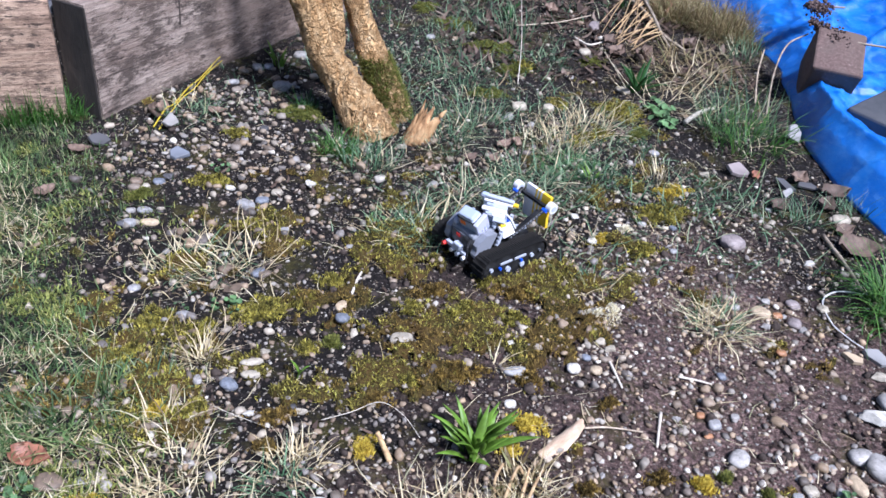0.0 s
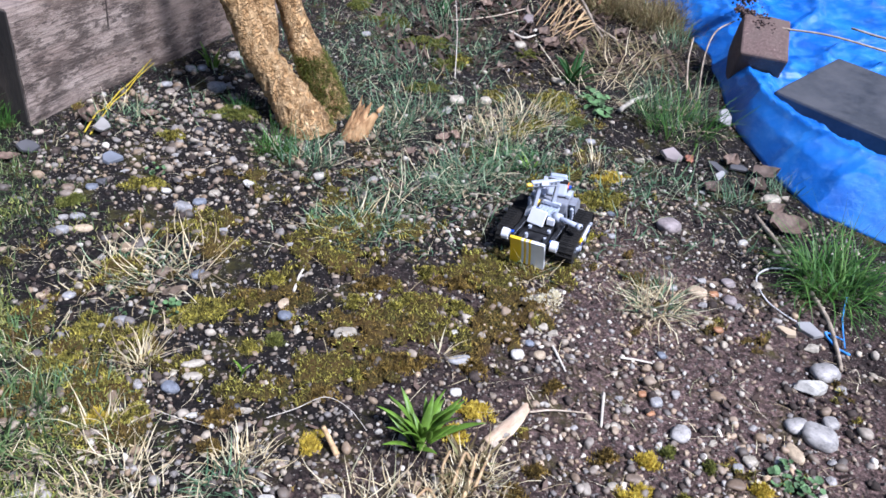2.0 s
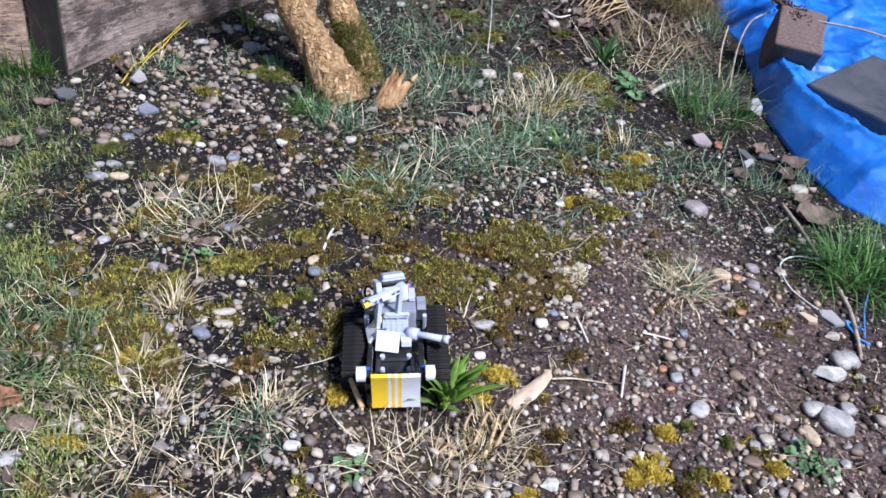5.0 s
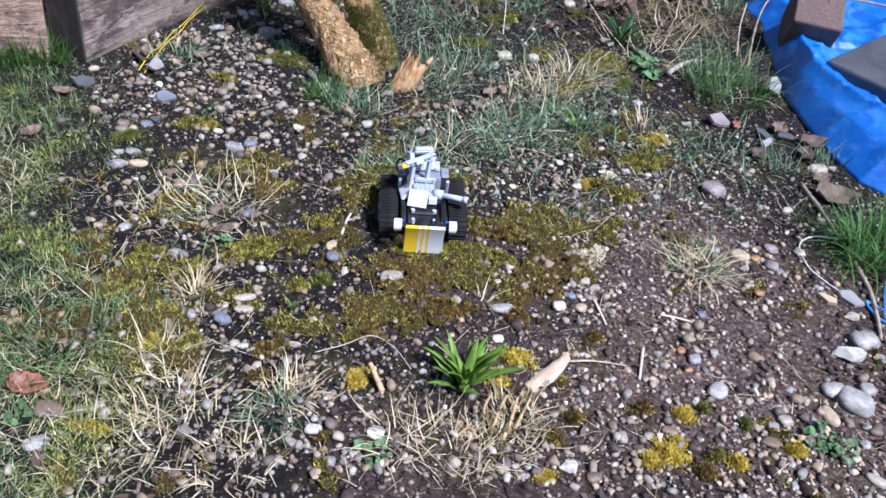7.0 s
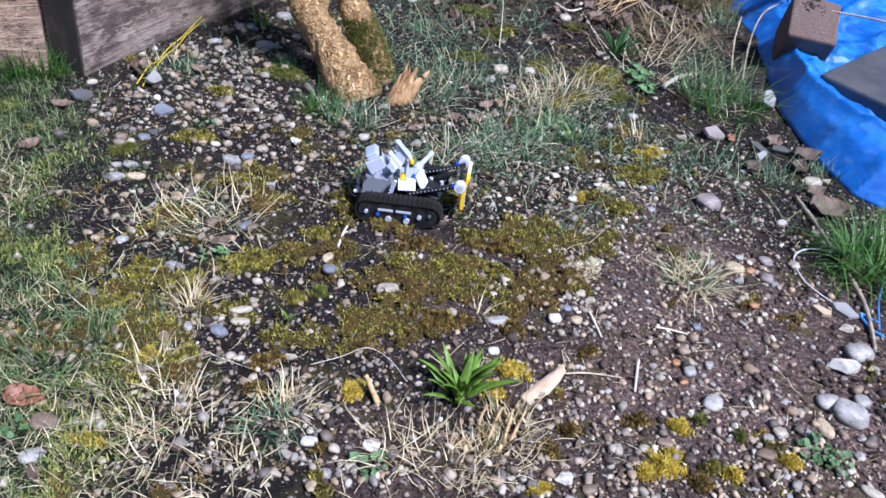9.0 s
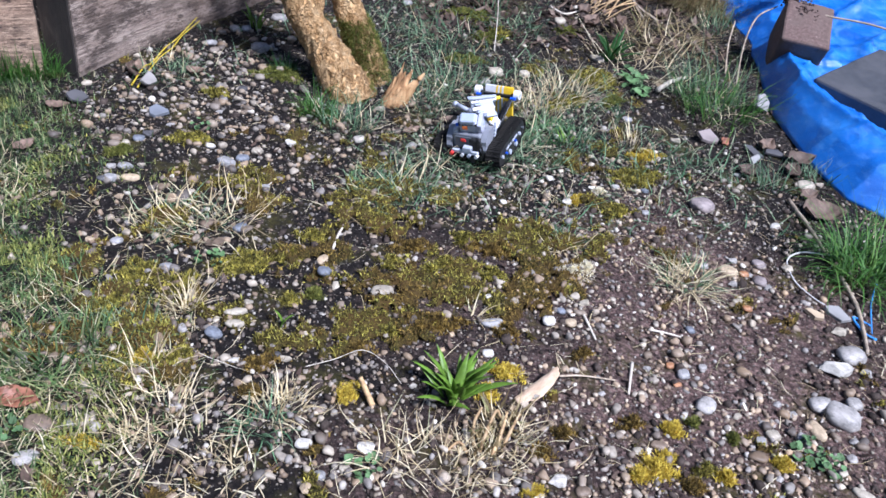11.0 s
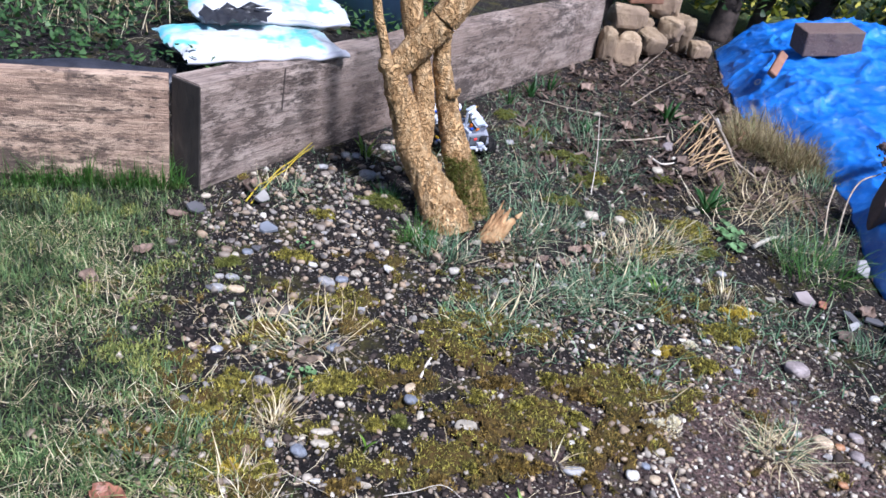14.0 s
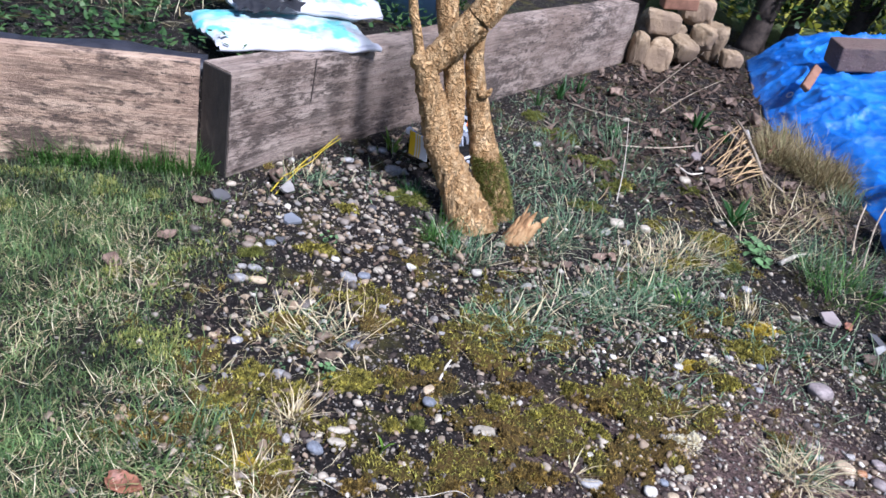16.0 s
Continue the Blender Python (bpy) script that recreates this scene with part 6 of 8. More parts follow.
tuft(0.075, 1.605, 114, 0.123, 0.057, "bluegrass", "blue-green grass clump among the stones", (0.5, 1.3))
tuft(0.058, 1.676, 20, 0.107, 0.080, "straw", "dry straw tangled in a green grass clump", (0.7, 1.5), (0.2, 1.2))
tuft(0.058, 1.676, 96, 0.107, 0.080, "bluegrass", "blue-green grass clump among the stones", (0.6, 1.3))
tuft(0.324, 1.867, 39, 0.160, 0.087, "straw", "dry straw tangled in a green grass clump", (0.7, 1.5), (0.2, 1.2))
tuft(0.324, 1.867, 180, 0.160, 0.087, "bluegrass", "blue-green grass clump among the stones", (0.5, 1.3))
tuft(0.201, 1.780, 31, 0.140, 0.084, "straw", "dry straw tangled in a green grass clump", (0.7, 1.5), (0.2, 1.2))
tuft(0.201, 1.780, 144, 0.140, 0.084, "bluegrass", "blue-green grass clump among the stones", (0.5, 1.3))
tuft(0.191, 2.213, 33, 0.165, 0.082, "straw", "dry straw tangled in a green grass clump", (0.7, 1.5), (0.2, 1.2))
tuft(0.191, 2.213, 156, 0.165, 0.082, "bluegrass", "blue-green grass clump among the stones", (0.3, 1.2))
tuft(0.107, 2.066, 31, 0.140, 0.078, "straw", "dry straw tangled in a green grass clump", (0.7, 1.5), (0.2, 1.2))
tuft(0.107, 2.066, 144, 0.140, 0.078, "bluegrass", "blue-green grass clump among the stones", (0.3, 1.2))
tuft(0.176, 2.562, 28, 0.148, 0.111, "straw", "dry straw tangled in a green grass clump", (0.7, 1.5), (0.2, 1.2))
tuft(0.176, 2.562, 132, 0.148, 0.111, "bluegrass", "blue-green grass clump among the stones", (0.4, 1.3))
tuft(0.373, 2.930, 60, 0.230, 0.054, "bluegrass", "blue-green grass clump among the stones", (0.0, 0.5))
tuft(0.424, 2.116, 130, 0.129, 0.081, "straw", "dry pinkish straw clump among the grass", (0.2, 1.3))
tuft(0.522, 2.227, 120, 0.152, 0.068, "straw", "dry pale straw clump among the grass", (0.4, 1.4))
tuft(-0.007, 1.603, 20, 0.090, 0.064, "straw", "dry straw tangled in a green grass clump", (0.7, 1.5), (0.2, 1.2))
tuft(-0.007, 1.603, 96, 0.090, 0.064, "bluegrass", "blue-green grass clump among the stones", (0.5, 1.3))
tuft(-0.176, 1.957, 120, 0.104, 0.045, "lush", "dark green grass clump at the shrub's foot")
tuft(-0.604, 2.124, 28, 0.098, 0.065, "straw", "dry straw tangled in a green grass clump", (0.7, 1.5), (0.2, 1.2))
tuft(-0.604, 2.124, 132, 0.098, 0.065, "bluegrass", "grey-green fine-leaved clump beside the plank", (0.4, 1.3))
tuft(-0.296, 2.215, 70, 0.066, 0.026, "darkstrap", "dark green grass clump beside the trunk", (0.0, 0.7))
tuft(0.989, 2.291, 42, 0.218, 0.109, "straw", "dry straw tangled in a green grass clump", (0.7, 1.5), (0.2, 1.2))
tuft(0.989, 2.291, 198, 0.218, 0.109, "bluegrass", "tall green grass clump beside the tarpaulin", (0.0, 0.8), (0.4, 1.6))
tuft(1.011, 2.191, 150, 0.177, 0.106, "lush", "green grass clump beside the tarpaulin", (0.1, 0.9), (0.4, 1.6))
tuft(1.235, 3.418, 1700, 0.176, 0.239, "drymat", "brown dry matted grass hump beside the tarpaulin", (0.2, 1.2), (0.5, 2.0))
tuft(1.287, 3.181, 900, 0.143, 0.143, "drymat", "brown dry matted grass beside the tarpaulin", (0.3, 1.3), (0.5, 2.0))
tuft(0.980, 2.766, 200, 0.208, 0.146, "drymat", "fallen dry brown stalks on the soil", (0.9, 1.5), (0.0, 0.6))
tuft(0.814, 2.463, 70, 0.225, 0.112, "straw", "fallen dry straw on the soil", (1.0, 1.5), (0.0, 0.5))
tuft(0.671, 1.341, 19, 0.118, 0.042, "straw", "dry straw tangled in a green grass clump", (0.7, 1.5), (0.2, 1.2))
tuft(0.671, 1.341, 90, 0.118, 0.042, "bluegrass", "half-dry grass clump on bare soil", (0.4, 1.35), (0.2, 1.2))
tuft(0.677, 1.316, 120, 0.117, 0.042, "straw", "half-dry straw clump on bare soil", (0.6, 1.4), (0.2, 1.0))
tuft(0.428, 1.443, 70, 0.075, 0.030, "bluegrass", "small thin grass clump on moss", (0.3, 1.3))
tuft(0.426, 1.423, 40, 0.086, 0.032, "straw", "small dry grass clump on moss", (0.5, 1.4))
tuft(1.017, 1.779, 80, 0.124, 0.047, "bluegrass", "blue-green grass clump among the stones")
tuft(-0.351, 1.130, 60, 0.090, 0.013, "straw", "pale dry star-shaped grass tuft on moss", (0.3, 1.4), (0.0, 0.5), (0.002, 0.004))
tuft(-0.335, 1.425, 120, 0.133, 0.072, "straw", "flattened dry grass tuft among pebbles", (0.8, 1.5), (0.0, 0.5))
tuft(-0.410, 1.423, 26, 0.097, 0.085, "straw", "dry straw tangled in a green grass clump", (0.7, 1.5), (0.2, 1.2))
tuft(-0.410, 1.423, 120, 0.097, 0.085, "bluegrass", "flattened grass tuft among pebbles", (0.6, 1.4))
tuft(-0.485, 1.377, 70, 0.084, 0.060, "straw", "flattened dry grass tuft beside the lawn", (0.6, 1.5))
tuft(-0.362, 0.961, 50, 0.079, 0.039, "straw", "pale dry grass tuft beside the lawn", (0.3, 1.4))
tuft(0.518, 1.950, 120, 0.092, 0.061, "bluegrass", "blue-green grass clump among the stones", (0.4, 1.2))
tuft(0.443, 1.987, 260, 0.052, 0.077, "weed", "grey-green feathery weed clump among grass", (0.5, 1.4))
tuft(0.689, 1.948, 60, 0.094, 0.041, "straw", "short dry straw on moss")
tuft(0.332, 5.181, 80, 0.210, 0.105, "lush", "green grass clump below the plank")
tuft(-1.311, 1.909, 110, 0.126, 0.044, "lush", "green grass clump at the foot of the plank", (0.0, 0.7))
tuft(-1.279, 1.920, 110, 0.112, 0.043, "lush", "green grass clump at the foot of the plank", (0.0, 0.7))
tuft(-1.248, 1.934, 110, 0.098, 0.043, "lush", "green grass clump at the foot of the plank", (0.0, 0.7))
tuft(-1.216, 1.944, 110, 0.121, 0.043, "lush", "green grass clump at the foot of the plank", (0.0, 0.7))
tuft(-1.183, 1.955, 110, 0.108, 0.043, "lush", "green grass clump at the foot of the plank", (0.0, 0.7))
tuft(-1.149, 1.966, 110, 0.131, 0.043, "lush", "green grass clump at the foot of the plank", (0.0, 0.7))
tuft(-1.117, 1.980, 110, 0.117, 0.043, "lush", "green grass clump at the foot of the plank", (0.0, 0.7))
tuft(-1.083, 1.991, 110, 0.104, 0.043, "lush", "green grass clump at the foot of the plank", (0.0, 0.7))
tuft(-1.049, 2.002, 110, 0.127, 0.043, "lush", "green grass clump at the foot of the plank", (0.0, 0.7))
tuft(-1.017, 2.017, 110, 0.114, 0.043, "lush", "green grass clump at the foot of the plank", (0.0, 0.7))
tuft(-0.982, 2.029, 110, 0.100, 0.043, "lush", "green grass clump at the foot of the plank", (0.0, 0.7))
tuft(-0.947, 2.040, 110, 0.123, 0.043, "lush", "green grass clump at the foot of the plank", (0.0, 0.7))
tuft(-0.912, 2.052, 110, 0.110, 0.043, "lush", "green grass clump at the foot of the plank", (0.0, 0.7))
tuft(0.270, 3.102, 120, 0.131, 0.109, "bluegrass", "thin green grass clump on dark soil", (0.3, 1.2))
tuft(0.113, 2.924, 120, 0.124, 0.103, "bluegrass", "thin green grass clump on dark soil", (0.3, 1.2))
tuft(0.443, 2.735, 110, 0.138, 0.099, "bluegrass", "thin green grass clump on dark soil", (0.3, 1.2))
tuft(-0.335, 0.880, 95, 0.078, 0.056, "straw", "large tangled clump of bleached dry grass", (0.4, 1.5), (0.0, 0.8), (0.0018, 0.004))
tuft(-0.282, 0.802, 110, 0.077, 0.080, "straw", "large tangled clump of bleached dry grass", (0.5, 1.5), (0.0, 0.8), (0.0016, 0.0036))
tuft(-0.400, 0.774, 120, 0.063, 0.081, "straw", "tangled bleached dry grass at the lawn", (0.5, 1.5))
tuft(-0.147, 0.892, 130, 0.068, 0.037, "straw", "fine dry grass clump at the front", (0.3, 1.4), (0.2, 1.2))
tuft(-0.161, 0.855, 110, 0.072, 0.036, "bluegrass", "fine green grass clump at the front", (0.4, 1.4))
tuft(0.110, 0.790, 120, 0.079, 0.058, "straw", "tangled straw below the bulb plant", (0.5, 1.5), (0.0, 0.9), (0.0016, 0.0036))
tuft(0.030, 0.820, 46, 0.115, 0.044, "straw", "long bent straw beside the bulb plant", (0.3, 1.3), (0.0, 1.2), (0.0018, 0.0036))
tuft(0.195, 0.841, 60, 0.050, 0.018, "drymat", "brown dead leaf bases below the bulb plant", (0.0, 0.9), (0.0, 0.7), (0.003, 0.007))
tuft(1.110, 1.410, 330, 0.200, 0.075, "lush", "lush tall green grass clump beside the tarpaulin", (0.2, 1.2), (0.7, 2.0), (0.002, 0.0045))
tuft(-0.423, 1.048, 140, 0.071, 0.071, "bluegrass", "grass clump at the lawn border", (0.4, 1.3))
tuft(-0.536, 0.982, 300, 0.081, 0.091, "lawn", "grass clump at the lawn border", (0.3, 1.2))
tuft(-0.213, 0.752, 80, 0.069, 0.052, "straw", "dry grass at the front", (0.5, 1.4))
tuft(-0.340, 1.140, 34, 0.105, 0.010, "straw", "pale dry star-shaped grass tuft on moss", (0.4, 1.4), (0.0, 0.4), (0.002, 0.004))
tuft(0.198, 1.164, 34, 0.063, 0.010, "straw", "small fallen straw on a stone", (0.7, 1.4), (0.0, 0.4))
tuft(0.435, 1.623, 40, 0.066, 0.026, "straw", "short dry straw in a bright patch", (0.8, 1.5), (0.0, 0.4))
# dense pale straw stands in for a fleck of sunlight on the soil
tuft(0.421, 1.331, 620, 0.021, 0.026, "straw", "short pale broken straw standing in for a fleck of sun", (1.0, 1.5), (0.0, 0.4), (0.002, 0.004))
tuft(1.163, 1.831, 80, 0.096, 0.048, "bluegrass", "blue-green grass clump among the stones")
moss(0.156, 3.043, 0.096, 0.086, 26, "moss_green")
moss(0.283, 2.827, 0.111, 0.089, 25, "moss_green")
moss(0.038, 3.226, 0.068, 0.066, 30, "moss_green")
moss(0.380, 2.706, 0.068, 0.055, 25, "mossfuzz")
moss(0.666, 2.362, 0.098, 0.089, 21, "mossfuzz")
moss(0.494, 2.142, 0.049, 0.038, 19, "mossfuzz")
moss(0.109, 1.127, 0.085, 0.038, 0, "moss_brown", 0.020)
moss(0.035, 1.101, 0.030, 0.024, 7, "mossfuzz")
moss(0.244, 1.013, 0.039, 0.032, 0, "moss_yellow")
moss(0.204, 0.954, 0.029, 0.027, 7, "moss_yellow")
moss(0.526, 0.901, 0.026, 0.029, 0, "moss_yellow")
moss(0.482, 0.819, 0.056, 0.036, 8, "moss_yellow")
moss(0.556, 0.814, 0.029, 0.018, 7, "mossfuzz")
moss(-0.035, 0.938, 0.031, 0.030, 7, "moss_yellow")
moss(-0.263, 1.279, 0.083, 0.047, 6, "mossfuzz", 0.020)
moss(-0.178, 1.317, 0.051, 0.039, 6, "mossfuzz")
moss(-0.459, 1.223, 0.066, 0.054, 6, "mossfuzz")
moss(-0.398, 1.065, 0.061, 0.045, 7, "mossfuzz")
moss(-0.334, 0.998, 0.044, 0.035, 0, "mossfuzz")
moss(-0.487, 1.135, 0.054, 0.041, 7, "mossfuzz")
moss(-0.371, 1.214, 0.049, 0.032, 7, "mossfuzz")
moss(-0.115, 1.192, 0.020, 0.026, 0, "moss_green")
moss(-0.189, 0.995, 0.053, 0.028, 0, "moss_brown")
moss(0.031, 1.310, 0.033, 0.029, 6, "mossfuzz")
moss(0.137, 1.321, 0.051, 0.039, 5, "mossfuzz")
moss(0.078, 1.375, 0.052, 0.037, 5, "moss_brown")
moss(0.250, 1.394, 0.064, 0.047, 5, "moss_brown")
moss(0.190, 1.419, 0.035, 0.033, 5, "mossfuzz")
moss(0.242, 1.293, 0.039, 0.035, 5, "mossfuzz")
moss(0.255, 1.120, 0.036, 0.029, 0, "moss_brown")
moss(0.659, 1.775, 0.093, 0.076, 9, "mossfuzz")
moss(0.568, 1.590, 0.053, 0.046, 10, "mossfuzz")
moss(0.708, 1.886, 0.060, 0.043, 8, "moss_yellow")
moss(0.478, 1.629, 0.027, 0.026, 5, "moss_yellow")
moss(0.652, 2.388, 0.098, 0.091, 11, "mossfuzz")
moss(0.680, 2.210, 0.050, 0.049, 8, "moss_green")
moss(0.555, 2.187, 0.058, 0.048, 8, "mossfuzz")
moss(-0.309, 2.178, 0.073, 0.077, 8, "moss_green")
moss(-0.456, 2.021, 0.038, 0.041, 9, "mossfuzz")
moss(-0.614, 1.673, 0.041, 0.035, 5, "moss_green")
moss(-0.467, 1.750, 0.055, 0.042, 10, "mossfuzz")
moss(-0.335, 1.571, 0.038, 0.032, 11, "mossfuzz")
moss(-0.139, 1.392, 0.041, 0.031, 5, "mossfuzz")
moss(-0.026, 1.050, 0.039, 0.025, 7, "moss_brown")
moss(0.395, 1.076, 0.026, 0.021, 6, "moss_brown")
moss(0.287, 0.834, 0.032, 0.024, 7, "moss_brown")
moss(0.568, 0.919, 0.018, 0.019, 0, "moss_green")
moss(0.455, 0.912, 0.029, 0.023, 0, "moss_brown")
moss(0.699, 0.833, 0.030, 0.020, 7, "moss_yellow")
moss(0.247, 2.438, 0.062, 0.059, 11, "moss_green")
moss(0.336, 2.650, 0.066, 0.068, 10, "moss_green")
moss(0.461, 2.393, 0.044, 0.045, 11, "mossfuzz")
moss(0.630, 2.770, 0.060, 0.057, 13, "moss_green")
moss(-0.390, 0.993, 0.035, 0.028, 7, "moss_yellow")
moss(-0.198, 0.927, 0.028, 0.023, 0, "moss_brown")
moss(-0.434, 0.805, 0.041, 0.015, 0, "moss_yellow")
moss(0.263, 0.753, 0.026, 0.013, 0, "moss_yellow")
moss(0.628, 0.884, 0.014, 0.014, 7, "moss_green")
moss(-0.160, 1.165, 0.031, 0.024, 7, "mossfuzz")
moss(0.443, 0.800, 0.028, 0.020, 20, "moss_yellow")
moss(0.530, 0.782, 0.034, 0.018, 5, "moss_brown")
moss(0.590, 0.800, 0.024, 0.018, 40, "moss_yellow")
moss(0.330, 0.880, 0.030, 0.022, 15, "moss_brown")
moss(0.022, 1.182, 0.021, 0.017, 6, "mossfuzz")
twig([(-0.091, 1.350, 0.003), (-0.082, 1.409, 0.003), (-0.068, 1.454, 0.003)], 0.0032, "paletwig", "short bleached stick on the moss", "twig", "twig")
twig([(0.490, 1.064, 0.003), (0.465, 0.980, 0.003)], 0.0032, "paletwig", "straight bleached stick on the soil", "twig", "twig")
twig([(0.412, 1.207, 0.003), (0.421, 1.158, 0.003), (0.429, 1.118, 0.003)], 0.0030, "paletwig", "short bleached stick on the soil", "twig", "twig")
twig([(0.547, 1.164, 0.003), (0.581, 1.160, 0.003), (0.611, 1.153, 0.003)], 0.0026, "paletwig", "short bleached stick on the soil", "twig", "twig")
twig([(1.041, 1.702, 0.003), (1.047, 1.588, 0.003), (1.045, 1.482, 0.003)], 0.0060, "twig", "thick brown stick beside the tarpaulin", "twig", "twig")
twig([(1.043, 1.384, 0.003), (1.041, 1.295, 0.003), (1.016, 1.201, 0.003), (0.989, 1.131, 0.003)], 0.0060, "twig", "thick brown stick on the soil", "twig", "twig")
twig([(1.054, 1.471, 0.003), (0.987, 1.475, 0.003), (0.938, 1.437, 0.003), (0.929, 1.362, 0.003), (0.948, 1.315, 0.003), (0.968, 1.288, 0.003)], 0.0022, "cord_white", "thin white cord lying in a loop", "cord", "cord")
twig([(1.037, 1.185, 0.003), (1.020, 1.210, 0.003), (1.017, 1.255, 0.003), (1.049, 1.230, 0.003)], 0.0030, "rope_blue", "blue twine on the soil", "twine", "twine")
twig([(1.106, 1.350, 0.020), (1.061, 1.278, 0.020), (1.035, 1.203, 0.005)], 0.0020, "rope_blue", "blue twine on the soil", "twine", "twine")
twig([(0.340, 1.008, 0.010), (0.384, 1.016, 0.006), (0.447, 1.013, 0.003)], 0.0022, "twig", "thin dry twig on the soil", "twig", "twig")
twig([(-0.111, 0.987, 0.010), (-0.063, 1.004, 0.015), (-0.015, 1.025, 0.020), (0.026, 1.004, 0.012), (0.056, 0.958, 0.010)], 0.0008, "paletwig", "thin dry stalk lying on the soil", "twig", "twig")
twig([(-0.304, 1.014, 0.004), (-0.256, 0.990, 0.006), (-0.195, 0.969, 0.004)], 0.0008, "paletwig", "thin dry stalk lying on the soil", "twig", "twig")
twig([(-0.680, 2.021, 0.006), (-0.671, 2.118, 0.012), (-0.661, 2.158, 0.010), (-0.644, 2.266, 0.012), (-0.625, 2.313, 0.020), (-0.595, 2.474, 0.030)], 0.0022, "rope_yellow", "yellow cord looped against the plank", "cord", "cord")
twig([(-0.664, 2.017, 0.004), (-0.656, 2.106, 0.008), (-0.648, 2.200, 0.008), (-0.627, 2.262, 0.010), (-0.617, 2.350, 0.014), (-0.589, 2.461, 0.020)], 0.0020, "rope_yellow", "yellow cord looped against the plank", "cord", "cord")
twig([(0.596, 2.989, 0.004), (0.643, 2.928, 0.006), (0.717, 2.987, 0.004)], 0.0045, "paletwig", "bleached crooked stick on the soil", "twig", "twig")
twig([(0.889, 3.533, 0.006), (0.926, 3.333, 0.012), (0.945, 3.082, 0.010), (0.999, 2.933, 0.006)], 0.0080, "twig", "grey fallen branch on the soil", "branch", "branch")
twig([(0.839, 2.291, 0.010), (0.898, 2.353, 0.012), (0.958, 2.408, 0.010)], 0.0080, "paletwig", "bleached splinter of wood on the soil", "twig", "twig")
dead_frond((0.908, 3.484), (0.944, 3.058), (0.731, 3.066), (0.791, 2.899), 19)
tuft(1.073, 3.316, 900, 0.126, 0.107, "drymat", "brown dry matted grass beside the tarpaulin", (0.1, 1.1), (0.4, 1.6))
tuft(1.211, 3.210, 1100, 0.134, 0.120, "drymat", "brown dry matted grass beside the tarpaulin", (0.1, 1.1), (0.4, 1.6))
tuft(1.221, 2.928, 20, 0.156, 0.067, "straw", "dry straw tangled in a green grass clump", (0.7, 1.5), (0.2, 1.2))
tuft(1.221, 2.928, 96, 0.156, 0.067, "bluegrass", "tall green grass clump beside the tarpaulin", (0.0, 0.8), (0.4, 1.4))
tuft(0.974, 2.660, 70, 0.162, 0.081, "straw", "fallen dry stalks on the soil", (0.9, 1.5), (0.0, 0.6))
twig([(0.350, 2.541, 0.000), (0.375, 2.786, 0.050), (0.397, 3.133, 0.100)], 0.0016, "paletwig", "thin upright dry stalk among grass", "twig", "twig")
twig([(-0.301, 1.506, 0.003), (-0.250, 1.585, 0.003), (-0.244, 1.627, 0.003)], 0.0016, "paletwig", "thin dry stick lying on the soil", "twig", "twig")
twig([(0.181, 3.479, 0.010), (0.304, 3.411, 0.015), (0.474, 3.388, 0.010)], 0.0025, "twig", "thin brown twig on dark soil", "twig", "twig")
twig([(0.381, 3.059, 0.010), (0.543, 3.107, 0.015), (0.696, 3.231, 0.010)], 0.0030, "twig", "thin brown twig on dark soil", "twig", "twig")
twig([(0.566, 3.862, 0.010), (0.767, 4.401, 0.030), (1.062, 5.114, 0.060)], 0.0025, "twig", "thin grey twig on dark soil", "twig", "twig")
twig([(0.595, 3.614, 0.010), (0.773, 3.985, 0.010), (1.019, 4.448, 0.020)], 0.0025, "twig", "thin grey twig on dark soil", "twig", "twig")
leaf(-0.547, 0.881, 0.066, 0.043, -8, 10, "rustleaf", "rust-red fallen leaf on the lawn")
leaf(-0.701, 2.101, 0.081, 0.049, 112, 30, "deadleaf", "curled brown dead leaf on the soil")
leaf(-0.685, 2.130, 0.059, 0.039, 92, 20, "deadleaf", "curled brown dead leaf on the soil")
leaf(-0.537, 2.141, 0.048, 0.032, 9, 10, "deadleaf", "curled brown dead leaf on the soil")
leaf(0.272, 2.074, 0.056, 0.031, 42, 10, "deadleaf", "curled brown dead leaf on the soil")
leaf(0.305, 2.087, 0.041, 0.037, 84, 30, "deadleaf", "curled brown dead leaf on the soil")
leaf(1.108, 1.645, 0.104, 0.074, -11, 15, "deadleaf", "broad dark brown dead leaf beside the tarpaulin")
leaf(1.160, 1.922, 0.082, 0.059, 8, 10, "deadleaf", "curled brown dead leaf on the soil")
leaf(1.087, 1.992, 0.066, 0.050, 48, 10, "deadleaf", "curled brown dead leaf on the soil")
leaf(0.967, 2.006, 0.039, 0.029, 49, 30, "rustleaf", "small rust-red dead leaf")
leaf(0.831, 2.845, 0.125, 0.075, 75, 40, "deadleaf", "large brown dead leaf")
leaf(0.074, 1.896, 0.058, 0.026, 39, 8, "deadleaf", "curled brown dead leaf on the soil")
leaf(1.031, 3.010, 0.089, 0.058, 43, 8, "deadleaf", "curled brown dead leaf on the soil")
leaf(0.975, 1.834, 0.062, 0.046, 36, 12, "deadleaf", "curled brown dead leaf on the soil")
leaf(1.108, 1.853, 0.070, 0.048, 55, 12, "deadleaf", "curled brown dead leaf on the soil")
leaf(1.109, 1.738, 0.061, 0.037, 23, 20, "deadleaf", "curled brown dead leaf on the soil")
leaf(-0.486, 0.738, 0.036, 0.018, 116, 8, "deadleaf", "curled brown dead leaf on the soil")
leaf(-0.880, 1.483, 0.053, 0.048, 110, 20, "deadleaf", "pale brown curled oak leaf on the lawn")
